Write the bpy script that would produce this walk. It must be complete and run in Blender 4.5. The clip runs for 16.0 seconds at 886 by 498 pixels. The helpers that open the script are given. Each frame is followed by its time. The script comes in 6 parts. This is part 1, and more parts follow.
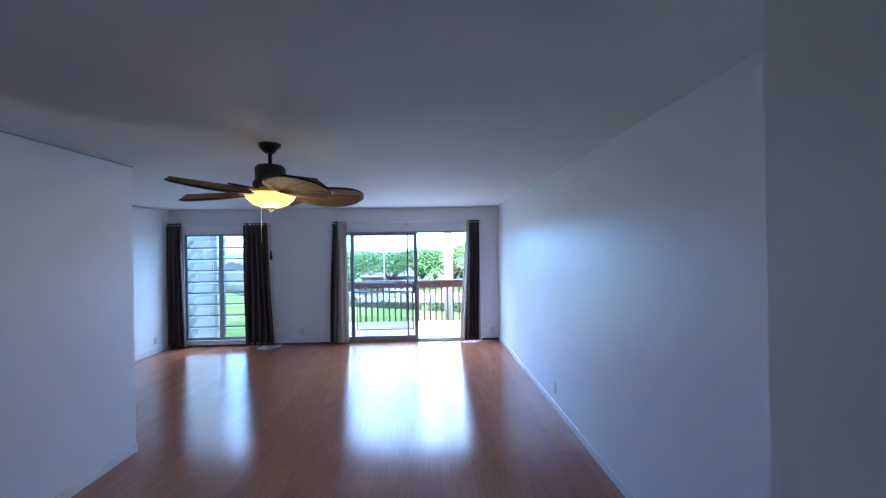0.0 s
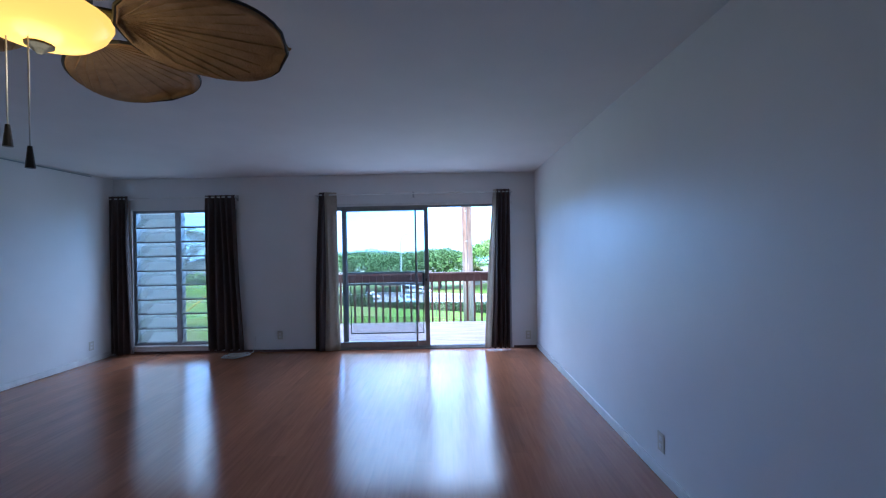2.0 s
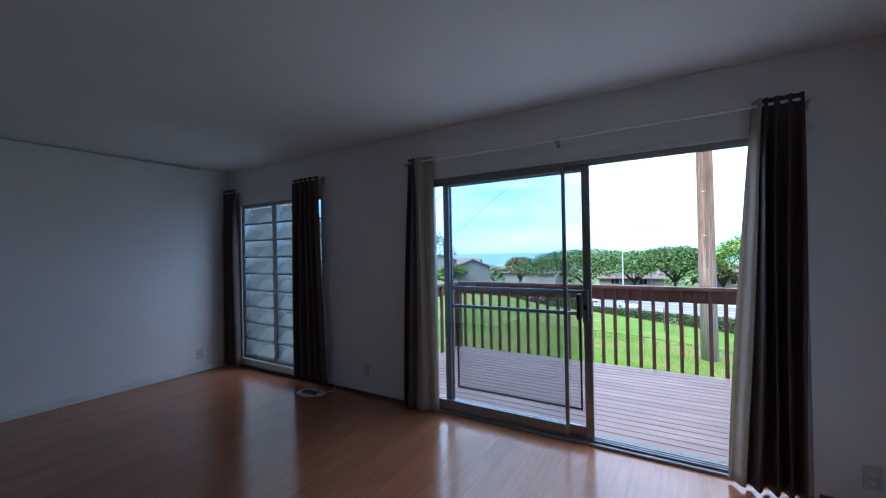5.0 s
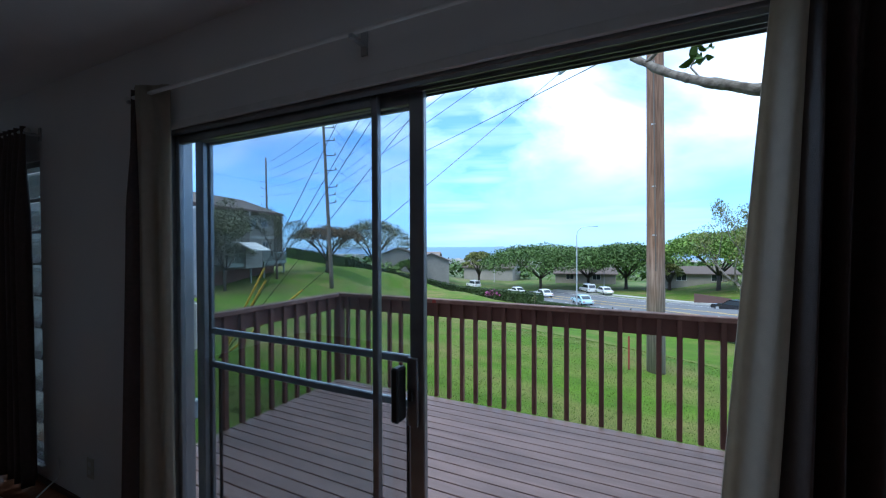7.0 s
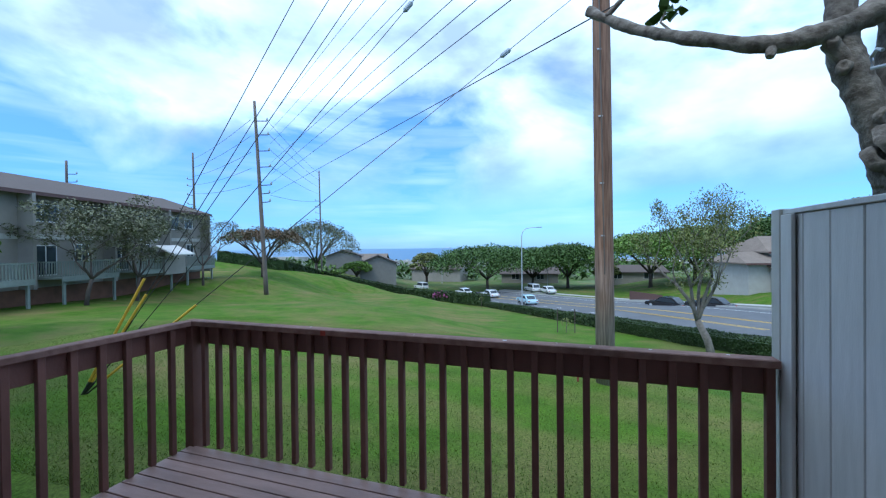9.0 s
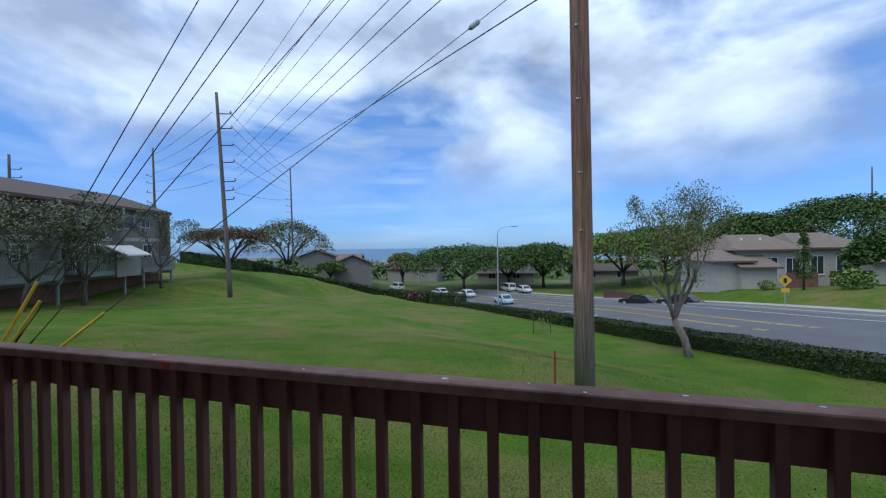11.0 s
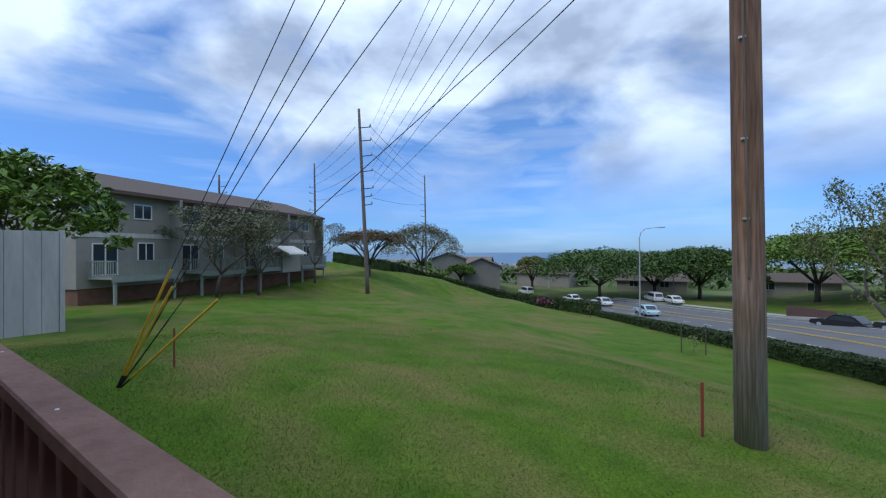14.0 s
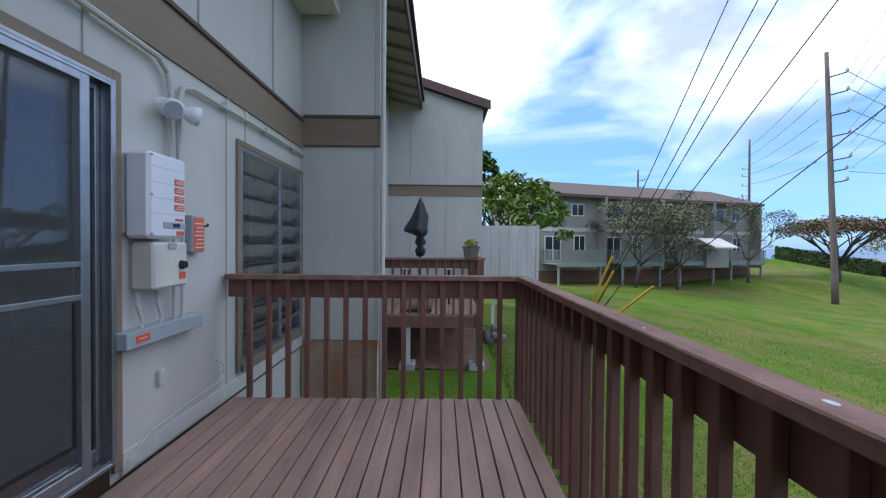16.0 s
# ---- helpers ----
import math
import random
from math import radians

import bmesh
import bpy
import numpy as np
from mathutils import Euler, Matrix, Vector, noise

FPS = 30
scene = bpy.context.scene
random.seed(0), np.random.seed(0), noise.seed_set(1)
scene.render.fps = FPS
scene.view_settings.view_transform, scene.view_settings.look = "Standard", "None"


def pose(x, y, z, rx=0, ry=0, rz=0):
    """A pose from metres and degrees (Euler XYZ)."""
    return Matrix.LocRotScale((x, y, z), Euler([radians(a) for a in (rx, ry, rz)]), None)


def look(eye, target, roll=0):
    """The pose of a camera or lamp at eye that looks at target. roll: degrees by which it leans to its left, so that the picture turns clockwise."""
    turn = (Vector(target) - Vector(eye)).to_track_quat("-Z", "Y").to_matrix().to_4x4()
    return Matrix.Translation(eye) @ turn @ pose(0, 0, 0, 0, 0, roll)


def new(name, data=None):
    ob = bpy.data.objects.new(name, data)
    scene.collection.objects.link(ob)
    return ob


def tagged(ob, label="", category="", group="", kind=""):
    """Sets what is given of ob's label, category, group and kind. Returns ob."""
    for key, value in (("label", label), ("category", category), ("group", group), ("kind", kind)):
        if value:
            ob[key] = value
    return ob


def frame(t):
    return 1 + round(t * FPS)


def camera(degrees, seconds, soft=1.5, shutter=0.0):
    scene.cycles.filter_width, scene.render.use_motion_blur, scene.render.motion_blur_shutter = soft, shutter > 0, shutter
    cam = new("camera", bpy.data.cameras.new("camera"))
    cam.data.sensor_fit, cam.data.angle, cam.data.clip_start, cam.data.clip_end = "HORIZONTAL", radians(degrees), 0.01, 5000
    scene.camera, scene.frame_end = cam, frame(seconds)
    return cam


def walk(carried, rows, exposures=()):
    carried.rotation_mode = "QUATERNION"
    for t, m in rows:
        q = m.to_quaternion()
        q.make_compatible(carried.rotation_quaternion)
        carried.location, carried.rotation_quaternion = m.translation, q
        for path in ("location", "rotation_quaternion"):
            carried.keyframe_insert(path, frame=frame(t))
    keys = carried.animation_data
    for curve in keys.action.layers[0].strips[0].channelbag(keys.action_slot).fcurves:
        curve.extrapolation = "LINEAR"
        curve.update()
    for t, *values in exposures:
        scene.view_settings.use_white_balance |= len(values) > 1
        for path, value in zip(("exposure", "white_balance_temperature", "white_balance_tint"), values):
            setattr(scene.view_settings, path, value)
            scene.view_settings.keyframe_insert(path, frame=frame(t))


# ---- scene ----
cam = camera(96.8, 16.0, soft=1.2)
PATH = [
    (0, (0.888, 1.02, 1.665), (0.97, 3.018, 1.661), -0.9),
    (0.5, (0.962, 1.387, 1.452), (1.041, 3.386, 1.45), -1.0),
    (1, (0.959, 1.792, 1.317), (1.055, 3.79, 1.316), -1.0),
    (1.5, (0.981, 2.271, 1.348), (1.091, 4.268, 1.347), -1.1),
    (2, (0.939, 2.7, 1.364), (0.929, 4.7, 1.365), -1.1),
    (2.5, (0.958, 3.155, 1.375), (0.754, 5.144, 1.375), -1.1),
    (3, (0.989, 3.607, 1.401), (0.479, 5.541, 1.403), -0.9),
    (5.3, (1.299, 5.573, 1.355), (0.242, 7.271, 1.359), -1.0),
    (5.5, (1.309, 5.787, 1.367), (0.25, 7.484, 1.357), -0.9),
    (6, (1.3, 6.255, 1.385), (0.247, 7.955, 1.364), -0.6),
    (6.5, (1.32, 6.666, 1.407), (0.307, 8.39, 1.388), -0.7),
    (7, (1.336, 7.018, 1.446), (0.459, 8.816, 1.424), -0.2),
    (7.5, (1.266, 7.357, 1.499), (0.56, 9.228, 1.477), -0.6),
    (8, (1.262, 7.674, 1.501), (0.597, 9.559, 1.479), -0.9),
    (8.5, (1.268, 7.943, 1.477), (0.616, 9.834, 1.458), -0.6),
    (9, (1.172, 8.216, 1.47), (0.537, 10.112, 1.453), -0.6),
    (11.5, (1.145, 9.433, 1.364), (0.651, 11.371, 1.345), -0.9),
    (12, (1.238, 9.717, 1.347), (0.771, 11.661, 1.328), -1.0),
    (12.5, (1.295, 9.971, 1.325), (0.852, 11.921, 1.307), -0.9),
    (13, (1.285, 10.19, 1.321), (0.859, 12.144, 1.303), -0.8),
    (13.5, (1.277, 10.312, 1.29), (0.666, 12.217, 1.283), -0.6),
    (14, (1.32, 10.295, 1.23), (0.197, 11.95, 1.237), -0.3),
    (14.5, (1.365, 10.148, 1.208), (-0.122, 11.486, 1.216), 0.1),
    (15, (1.435, 10.008, 1.194), (-0.311, 10.984, 1.195), 0.2),
    (15.5, (1.411, 9.948, 1.168), (-0.529, 10.436, 1.155), 0.4),
    (16, (1.423, 9.884, 1.166), (-0.577, 9.893, 1.134), 0.5),
]
walk(cam, [(t, look(a, b, r)) for t, a, b, r in PATH], [(0, 4.15, 4600, 8), (1.5, 3.5, 4600, 8), (3.0, 2.85, 4800, 7), (5.3, 2.1, 5250, 6), (6.5, 1.25, 5300, 3), (8.0, 0.95, 5250, 1), (9.2, 0.45, 5080, 1), (11.3, -0.08, 5650, 7), (13.5, -0.08, 5650, 7), (15.0, 0.18, 5750, 7), (16.0, 0.72, 6000, 11)])

# ---- light ----
SUN_EL, SUN_AZ = 58.0, 205.0
world = bpy.data.worlds.new("sky")
scene.world = world
world.use_nodes = True
wn, wl = world.node_tree.nodes, world.node_tree.links
wn.clear()
w_out = wn.new("ShaderNodeOutputWorld")
w_bg = wn.new("ShaderNodeBackground")
w_sky = wn.new("ShaderNodeTexSky")
w_sky.sky_type, w_sky.sun_disc = "NISHITA", False
w_sky.sun_elevation, w_sky.sun_rotation = radians(SUN_EL), radians(SUN_AZ)
w_sky.dust_density, w_sky.air_density, w_sky.ozone_density = 0.2, 1.0, 4.0
w_co = wn.new("ShaderNodeTexCoord")
w_sep = wn.new("ShaderNodeSeparateXYZ")
wl.new(w_co.outputs["Generated"], w_sep.inputs[0])
w_map = wn.new("ShaderNodeMapping")
w_map.inputs["Location"].default_value = (3.1, 0.4, 0)
w_map.inputs["Scale"].default_value = (1.0, 1.0, 1.9)
wl.new(w_co.outputs["Generated"], w_map.inputs[0])
w_n1 = wn.new("ShaderNodeTexNoise")
w_n1.inputs["Scale"].default_value, w_n1.inputs["Detail"].default_value, w_n1.inputs["Roughness"].default_value = 2.1, 11, 0.52
w_n1.inputs["Distortion"].default_value = 0.35
wl.new(w_map.outputs[0], w_n1.inputs["Vector"])
w_r1 = wn.new("ShaderNodeValToRGB")
w_r1.color_ramp.elements[0].position, w_r1.color_ramp.elements[1].position = 0.375, 0.53
# denser cloud overhead, clearing towards the horizon
w_cov = wn.new("ShaderNodeMapRange")
w_cov.inputs[1].default_value, w_cov.inputs[2].default_value, w_cov.inputs[3].default_value, w_cov.inputs[4].default_value = 0.05, 0.55, -0.06, 0.10
wl.new(w_sep.outputs["Z"], w_cov.inputs[0])
w_cva = wn.new("ShaderNodeMath"); w_cva.operation = "ADD"
wl.new(w_n1.outputs["Fac"], w_cva.inputs[0]); wl.new(w_cov.outputs[0], w_cva.inputs[1])
wl.new(w_cva.outputs[0], w_r1.inputs[0])
w_n2 = wn.new("ShaderNodeTexNoise")
w_n2.inputs["Scale"].default_value, w_n2.inputs["Detail"].default_value = 3.0, 9
wl.new(w_map.outputs[0], w_n2.inputs["Vector"])
w_r2 = wn.new("ShaderNodeValToRGB")
w_r2.color_ramp.elements[0].position, w_r2.color_ramp.elements[1].position = 0.36, 0.60
w_r2.color_ramp.elements[0].color, w_r2.color_ramp.elements[1].color = (3.1, 3.5, 4.3, 1), (7.5, 8.0, 8.8, 1)
wl.new(w_n2.outputs["Fac"], w_r2.inputs[0])
w_cf = wn.new("ShaderNodeMath"); w_cf.operation = "MULTIPLY"; w_cf.inputs[1].default_value = 0.9
w_lo = wn.new("ShaderNodeMapRange")
w_lo.inputs[1].default_value, w_lo.inputs[2].default_value, w_lo.inputs[3].default_value = 0.08, 0.26, 0.12
wl.new(w_sep.outputs["Z"], w_lo.inputs[0])
w_lm = wn.new("ShaderNodeMath"); w_lm.operation = "MULTIPLY"
wl.new(w_r1.outputs[0], w_lm.inputs[0]); wl.new(w_lo.outputs[0], w_lm.inputs[1])
# thin level streaks of high cloud low over the sea
w_mp2 = wn.new("ShaderNodeMapping"); w_mp2.inputs["Scale"].default_value = (2.2, 2.2, 26)
wl.new(w_co.outputs["Generated"], w_mp2.inputs[0])
w_n3 = wn.new("ShaderNodeTexNoise"); w_n3.inputs["Scale"].default_value, w_n3.inputs["Detail"].default_value = 1.0, 6
wl.new(w_mp2.outputs[0], w_n3.inputs["Vector"])
w_st = wn.new("ShaderNodeMapRange")
w_st.inputs[1].default_value, w_st.inputs[2].default_value, w_st.inputs[3].default_value, w_st.inputs[4].default_value = 0.44, 0.76, 0.0, 0.42
wl.new(w_n3.outputs["Fac"], w_st.inputs[0])
w_mxs = wn.new("ShaderNodeMath"); w_mxs.operation = "MAXIMUM"
wl.new(w_lm.outputs[0], w_mxs.inputs[0]); wl.new(w_st.outputs[0], w_mxs.inputs[1])
wl.new(w_mxs.outputs[0], w_cf.inputs[0])
w_mix = wn.new("ShaderNodeMix"); w_mix.data_type = "RGBA"
wl.new(w_cf.outputs[0], w_mix.inputs[0])
w_tint = wn.new("ShaderNodeVectorMath"); w_tint.operation = "MULTIPLY"
w_tint.inputs[1].default_value = (0.82, 0.92, 1.08)
wl.new(w_sky.outputs[0], w_tint.inputs[0])
# pale blue haze above the sea
w_hz = wn.new("ShaderNodeMapRange")
w_hz.inputs[1].default_value, w_hz.inputs[2].default_value = 0.0, 0.30
wl.new(w_sep.outputs["Z"], w_hz.inputs[0])
w_hc = wn.new("ShaderNodeMix"); w_hc.data_type = "RGBA"
w_hc.inputs[6].default_value, w_hc.inputs[7].default_value = (0.40, 0.56, 0.86, 1), (1, 1, 1, 1)
wl.new(w_hz.outputs[0], w_hc.inputs[0])
w_hs = wn.new("ShaderNodeVectorMath"); w_hs.operation = "MULTIPLY"
wl.new(w_tint.outputs[0], w_hs.inputs[0]); wl.new(w_hc.outputs[2], w_hs.inputs[1])
wl.new(w_hs.outputs[0], w_mix.inputs[6])
# an overcast layer is brighter towards the zenith
w_zen = wn.new("ShaderNodeMapRange")
w_zen.inputs[1].default_value, w_zen.inputs[2].default_value, w_zen.inputs[3].default_value, w_zen.inputs[4].default_value = 0.1, 1.0, 0.80, 1.45
wl.new(w_sep.outputs["Z"], w_zen.inputs[0])
w_zs = wn.new("ShaderNodeVectorMath"); w_zs.operation = "SCALE"
wl.new(w_r2.outputs[0], w_zs.inputs[0]); wl.new(w_zen.outputs[0], w_zs.inputs["Scale"])
wl.new(w_zs.outputs[0], w_mix.inputs[7])
wl.new(w_mix.outputs[2], w_bg.inputs["Color"])
w_bg.inputs["Strength"].default_value = 0.145
wl.new(w_bg.outputs[0], w_out.inputs["Surface"])

sun_data = bpy.data.lights.new("sun", "SUN")
sun_data.energy, sun_data.angle, sun_data.color = 1.3, radians(22), (1.0, 0.88, 0.74)
sun = new("sun", sun_data)
az = radians(SUN_AZ)
sun_dir = Vector((math.sin(az) * math.cos(radians(SUN_EL)), math.cos(az) * math.cos(radians(SUN_EL)), math.sin(radians(SUN_EL))))
sun.matrix_world = look(sun_dir * 60, (0, 0, 0))
# the sky's light that enters by the door and the louvre window
for nm, cx, cz, sx, sz, watt in (("door_daylight", 0.65, 1.0, 2.3, 1.9, 1.6), ("window_daylight", -2.67, 1.05, 1.4, 1.8, 0.6)):
    ad = bpy.data.lights.new(nm, "AREA")
    ad.shape, ad.size, ad.size_y, ad.energy, ad.color = "RECTANGLE", sx, sz, watt, (0.80, 0.90, 1.0)
    al = new(nm, ad)
    al.matrix_world = look((cx, 8.108 if cx < 0 else 8.09, cz), (cx, 0, cz))


# ---- materials ----
def mat(name, c1, c2=None, rough=0.6, scale=6.0, bump=0.0, bscale=60.0, metal=0.0, rand=0.0, stretch=(1, 1, 1), detail=5, coat=0.0, dirt=0.0, contrast=0.25):
    m = bpy.data.materials.new(name)
    m.use_nodes = True
    n, l = m.node_tree.nodes, m.node_tree.links
    b = n["Principled BSDF"]
    b.inputs["Roughness"].default_value, b.inputs["Metallic"].default_value = rough, metal
    b.inputs["Coat Weight"].default_value = coat
    c2 = c2 or tuple(v * 0.8 for v in c1)
    geo = n.new("ShaderNodeNewGeometry")
    mp = n.new("ShaderNodeMapping")
    mp.inputs["Scale"].default_value = stretch
    l.new(geo.outputs["Position"], mp.inputs[0])
    nz = n.new("ShaderNodeTexNoise")
    nz.inputs["Scale"].default_value, nz.inputs["Detail"].default_value = scale, detail
    l.new(mp.outputs[0], nz.inputs["Vector"])
    rp = n.new("ShaderNodeValToRGB")
    rp.color_ramp.elements[0].position, rp.color_ramp.elements[1].position = 0.5 - contrast, 0.5 + contrast
    rp.color_ramp.elements[0].color, rp.color_ramp.elements[1].color = (*c2, 1), (*c1, 1)
    l.new(nz.outputs["Fac"], rp.inputs[0])
    col = rp.outputs[0]
    if dirt:
        n3 = n.new("ShaderNodeTexNoise")
        n3.inputs["Scale"].default_value, n3.inputs["Detail"].default_value = scale * 0.17, 8
        l.new(mp.outputs[0], n3.inputs["Vector"])
        hs = n.new("ShaderNodeMapRange")
        hs.inputs[1].default_value, hs.inputs[2].default_value = 0.3, 0.7
        hs.inputs[3].default_value, hs.inputs[4].default_value = 1 - dirt, 1 + dirt * 0.5
        l.new(n3.outputs["Fac"], hs.inputs[0])
        mu = n.new("ShaderNodeVectorMath"); mu.operation = "SCALE"
        l.new(col, mu.inputs[0]); l.new(hs.outputs[0], mu.inputs["Scale"])
        col = mu.outputs[0]
    if rand:
        oi = n.new("ShaderNodeObjectInfo")
        rr = n.new("ShaderNodeMapRange")
        rr.inputs[3].default_value, rr.inputs[4].default_value = 1 - rand, 1 + rand
        l.new(oi.outputs["Random"], rr.inputs[0])
        mu = n.new("ShaderNodeVectorMath"); mu.operation = "SCALE"
        l.new(col, mu.inputs[0]); l.new(rr.outputs[0], mu.inputs["Scale"])
        col = mu.outputs[0]
    l.new(col, b.inputs["Base Color"])
    if bump:
        n2 = n.new("ShaderNodeTexNoise")
        n2.inputs["Scale"].default_value, n2.inputs["Detail"].default_value = bscale, 4
        l.new(mp.outputs[0], n2.inputs["Vector"])
        bp = n.new("ShaderNodeBump")
        bp.inputs["Strength"].default_value, bp.inputs["Distance"].default_value = bump, 0.01
        l.new(n2.outputs["Fac"], bp.inputs["Height"])
        l.new(bp.outputs[0], b.inputs["Normal"])
    return m


def leaf_mat(name, c1, c2):
    m = mat(name, c1, c2, rough=0.55, scale=1.5, contrast=0.3)
    n, l = m.node_tree.nodes, m.node_tree.links
    b = n["Principled BSDF"]
    src = b.inputs["Base Color"].links[0].from_socket
    geo = n.new("ShaderNodeNewGeometry")
    rr = n.new("ShaderNodeMapRange")
    rr.inputs[3].default_value, rr.inputs[4].default_value = 0.6, 1.4
    l.new(geo.outputs["Random Per Island"], rr.inputs[0])
    mu = n.new("ShaderNodeVectorMath"); mu.operation = "SCALE"
    l.new(src, mu.inputs[0]); l.new(rr.outputs[0], mu.inputs["Scale"])
    l.new(mu.outputs[0], b.inputs["Base Color"])
    b.inputs["Specular IOR Level"].default_value = 0.2
    return m


M_wall = mat("wall_paint", (0.80, 0.80, 0.79), (0.76, 0.76, 0.75), rough=0.42, scale=2.5, bump=0.05, bscale=90, dirt=0.04)
M_ceil = mat("ceiling_paint", (0.72, 0.72, 0.72), (0.68, 0.68, 0.68), rough=0.8, scale=3, bump=0.1, bscale=140)
M_trim = mat("trim_paint", (0.78, 0.78, 0.76), rough=0.4, scale=9)
M_floor = mat("laminate", (0.36, 0.15, 0.075), (0.26, 0.10, 0.05), rough=0.17, scale=3.2, stretch=(14, 0.9, 1), rand=0.09, bump=0.04, bscale=12, detail=8)
M_floor_gap = mat("floor_gap", (0.06, 0.03, 0.015), rough=0.7)
M_alu = mat("aluminium", (0.38, 0.395, 0.41), (0.29, 0.305, 0.32), rough=0.36, scale=14, metal=0.85)
M_dark = mat("dark_metal", (0.03, 0.028, 0.027), (0.02, 0.02, 0.02), rough=0.4, scale=12)
M_black = mat("black_plastic", (0.015, 0.015, 0.016), rough=0.45, scale=10)
M_curtain = mat("brown_cloth", (0.085, 0.058, 0.052), (0.060, 0.041, 0.037), rough=0.65, scale=60, bump=0.2, bscale=500)
M_lining = mat("cream_lining", (0.55, 0.49, 0.40), (0.48, 0.42, 0.34), rough=0.85, scale=30, bump=0.15, bscale=400)
def let_light_through(m, share):
    n, l = m.node_tree.nodes, m.node_tree.links
    b, out = n["Principled BSDF"], n["Material Output"]
    tl, mx = n.new("ShaderNodeBsdfTranslucent"), n.new("ShaderNodeMixShader")
    mx.inputs[0].default_value = share
    l.new(b.inputs["Base Color"].links[0].from_socket, tl.inputs["Color"])
    l.new(b.outputs[0], mx.inputs[1]); l.new(tl.outputs[0], mx.inputs[2])
    l.new(mx.outputs[0], out.inputs[0])


let_light_through(M_lining, 0.45)
M_siding = mat("siding_paint", (0.53, 0.515, 0.47), (0.48, 0.465, 0.425), rough=0.75, scale=5, bump=0.12, bscale=60, stretch=(1, 1, 0.4), dirt=0.12)
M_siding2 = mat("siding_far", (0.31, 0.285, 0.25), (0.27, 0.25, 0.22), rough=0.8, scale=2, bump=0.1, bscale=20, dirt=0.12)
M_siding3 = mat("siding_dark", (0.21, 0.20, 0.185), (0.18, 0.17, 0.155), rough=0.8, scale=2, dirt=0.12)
M_band = mat("tan_band", (0.25, 0.185, 0.125), (0.21, 0.155, 0.105), rough=0.7, scale=6, stretch=(0.6, 0.6, 4), dirt=0.15)
M_brown = mat("redwood_trim", (0.12, 0.065, 0.055), (0.09, 0.048, 0.04), rough=0.7, scale=8)
M_rail = mat("rail_paint", (0.21, 0.095, 0.072), (0.15, 0.066, 0.05), rough=0.68, scale=9, bump=0.15, bscale=70, stretch=(1, 1, 0.5), dirt=0.25)
M_railtop = mat("rail_cap_paint", (0.31, 0.185, 0.145), (0.20, 0.105, 0.08), rough=0.75, scale=16, bump=0.25, bscale=90, dirt=0.3)
M_railtop.node_tree.nodes["Principled BSDF"].inputs["Specular IOR Level"].default_value = 0.25
M_deck = mat("deck_paint", (0.39, 0.245, 0.198), (0.33, 0.20, 0.158), rough=0.50, scale=7, stretch=(1, 6, 1), rand=0.06, bump=0.2, bscale=45, dirt=0.28)
M_aggr = mat("pebble_concrete", (0.42, 0.41, 0.38), (0.2, 0.19, 0.17), rough=0.85, scale=70, bump=0.6, bscale=70)
M_conc = mat("stained_concrete", (0.36, 0.30, 0.23), (0.30, 0.105, 0.035), rough=0.9, scale=2.6, bump=0.3, bscale=40, dirt=0.2)
M_fence = mat("white_fence_paint", (0.58, 0.57, 0.54), (0.48, 0.47, 0.44), rough=0.7, scale=7, stretch=(3, 3, 0.5), bump=0.12, bscale=50, dirt=0.15)
M_fencetrim = mat("fence_trim", (0.55, 0.53, 0.48), rough=0.7, scale=7)
M_roof = mat("roof_shingle", (0.105, 0.080, 0.067), (0.07, 0.053, 0.045), rough=0.9, scale=9, bump=0.5, bscale=14)
M_house = mat("house_stucco", (0.42, 0.40, 0.355), (0.36, 0.34, 0.30), rough=0.85, scale=1.5, dirt=0.1)
M_rooft = mat("tan_shingle", (0.21, 0.165, 0.125), (0.15, 0.115, 0.09), rough=0.9, scale=6, bump=0.5, bscale=12, dirt=0.15)
M_soffit = mat("soffit_boards", (0.27, 0.235, 0.19), (0.22, 0.19, 0.15), rough=0.8, scale=5)
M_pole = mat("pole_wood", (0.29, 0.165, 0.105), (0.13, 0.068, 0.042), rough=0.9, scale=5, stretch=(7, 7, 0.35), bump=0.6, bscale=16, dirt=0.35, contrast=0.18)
M_polef = mat("grey_pole_wood", (0.20, 0.165, 0.14), (0.12, 0.095, 0.08), rough=0.9, scale=4, stretch=(6, 6, 0.4), bump=0.4, bscale=14, dirt=0.3)
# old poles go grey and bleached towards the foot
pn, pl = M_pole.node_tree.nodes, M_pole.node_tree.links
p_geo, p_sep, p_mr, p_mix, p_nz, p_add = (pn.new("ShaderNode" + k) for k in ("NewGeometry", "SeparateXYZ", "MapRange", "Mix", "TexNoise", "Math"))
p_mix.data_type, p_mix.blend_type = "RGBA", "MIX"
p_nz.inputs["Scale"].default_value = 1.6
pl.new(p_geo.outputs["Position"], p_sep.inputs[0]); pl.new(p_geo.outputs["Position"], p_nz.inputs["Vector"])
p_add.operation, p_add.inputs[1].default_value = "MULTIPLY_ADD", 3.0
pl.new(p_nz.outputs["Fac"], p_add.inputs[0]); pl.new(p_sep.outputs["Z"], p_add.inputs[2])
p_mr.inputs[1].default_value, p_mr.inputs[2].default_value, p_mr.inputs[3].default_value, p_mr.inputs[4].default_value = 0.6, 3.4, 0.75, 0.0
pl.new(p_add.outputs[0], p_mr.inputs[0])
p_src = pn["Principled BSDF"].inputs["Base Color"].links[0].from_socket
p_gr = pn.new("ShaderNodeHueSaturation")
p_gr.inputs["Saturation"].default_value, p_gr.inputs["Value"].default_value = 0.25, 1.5
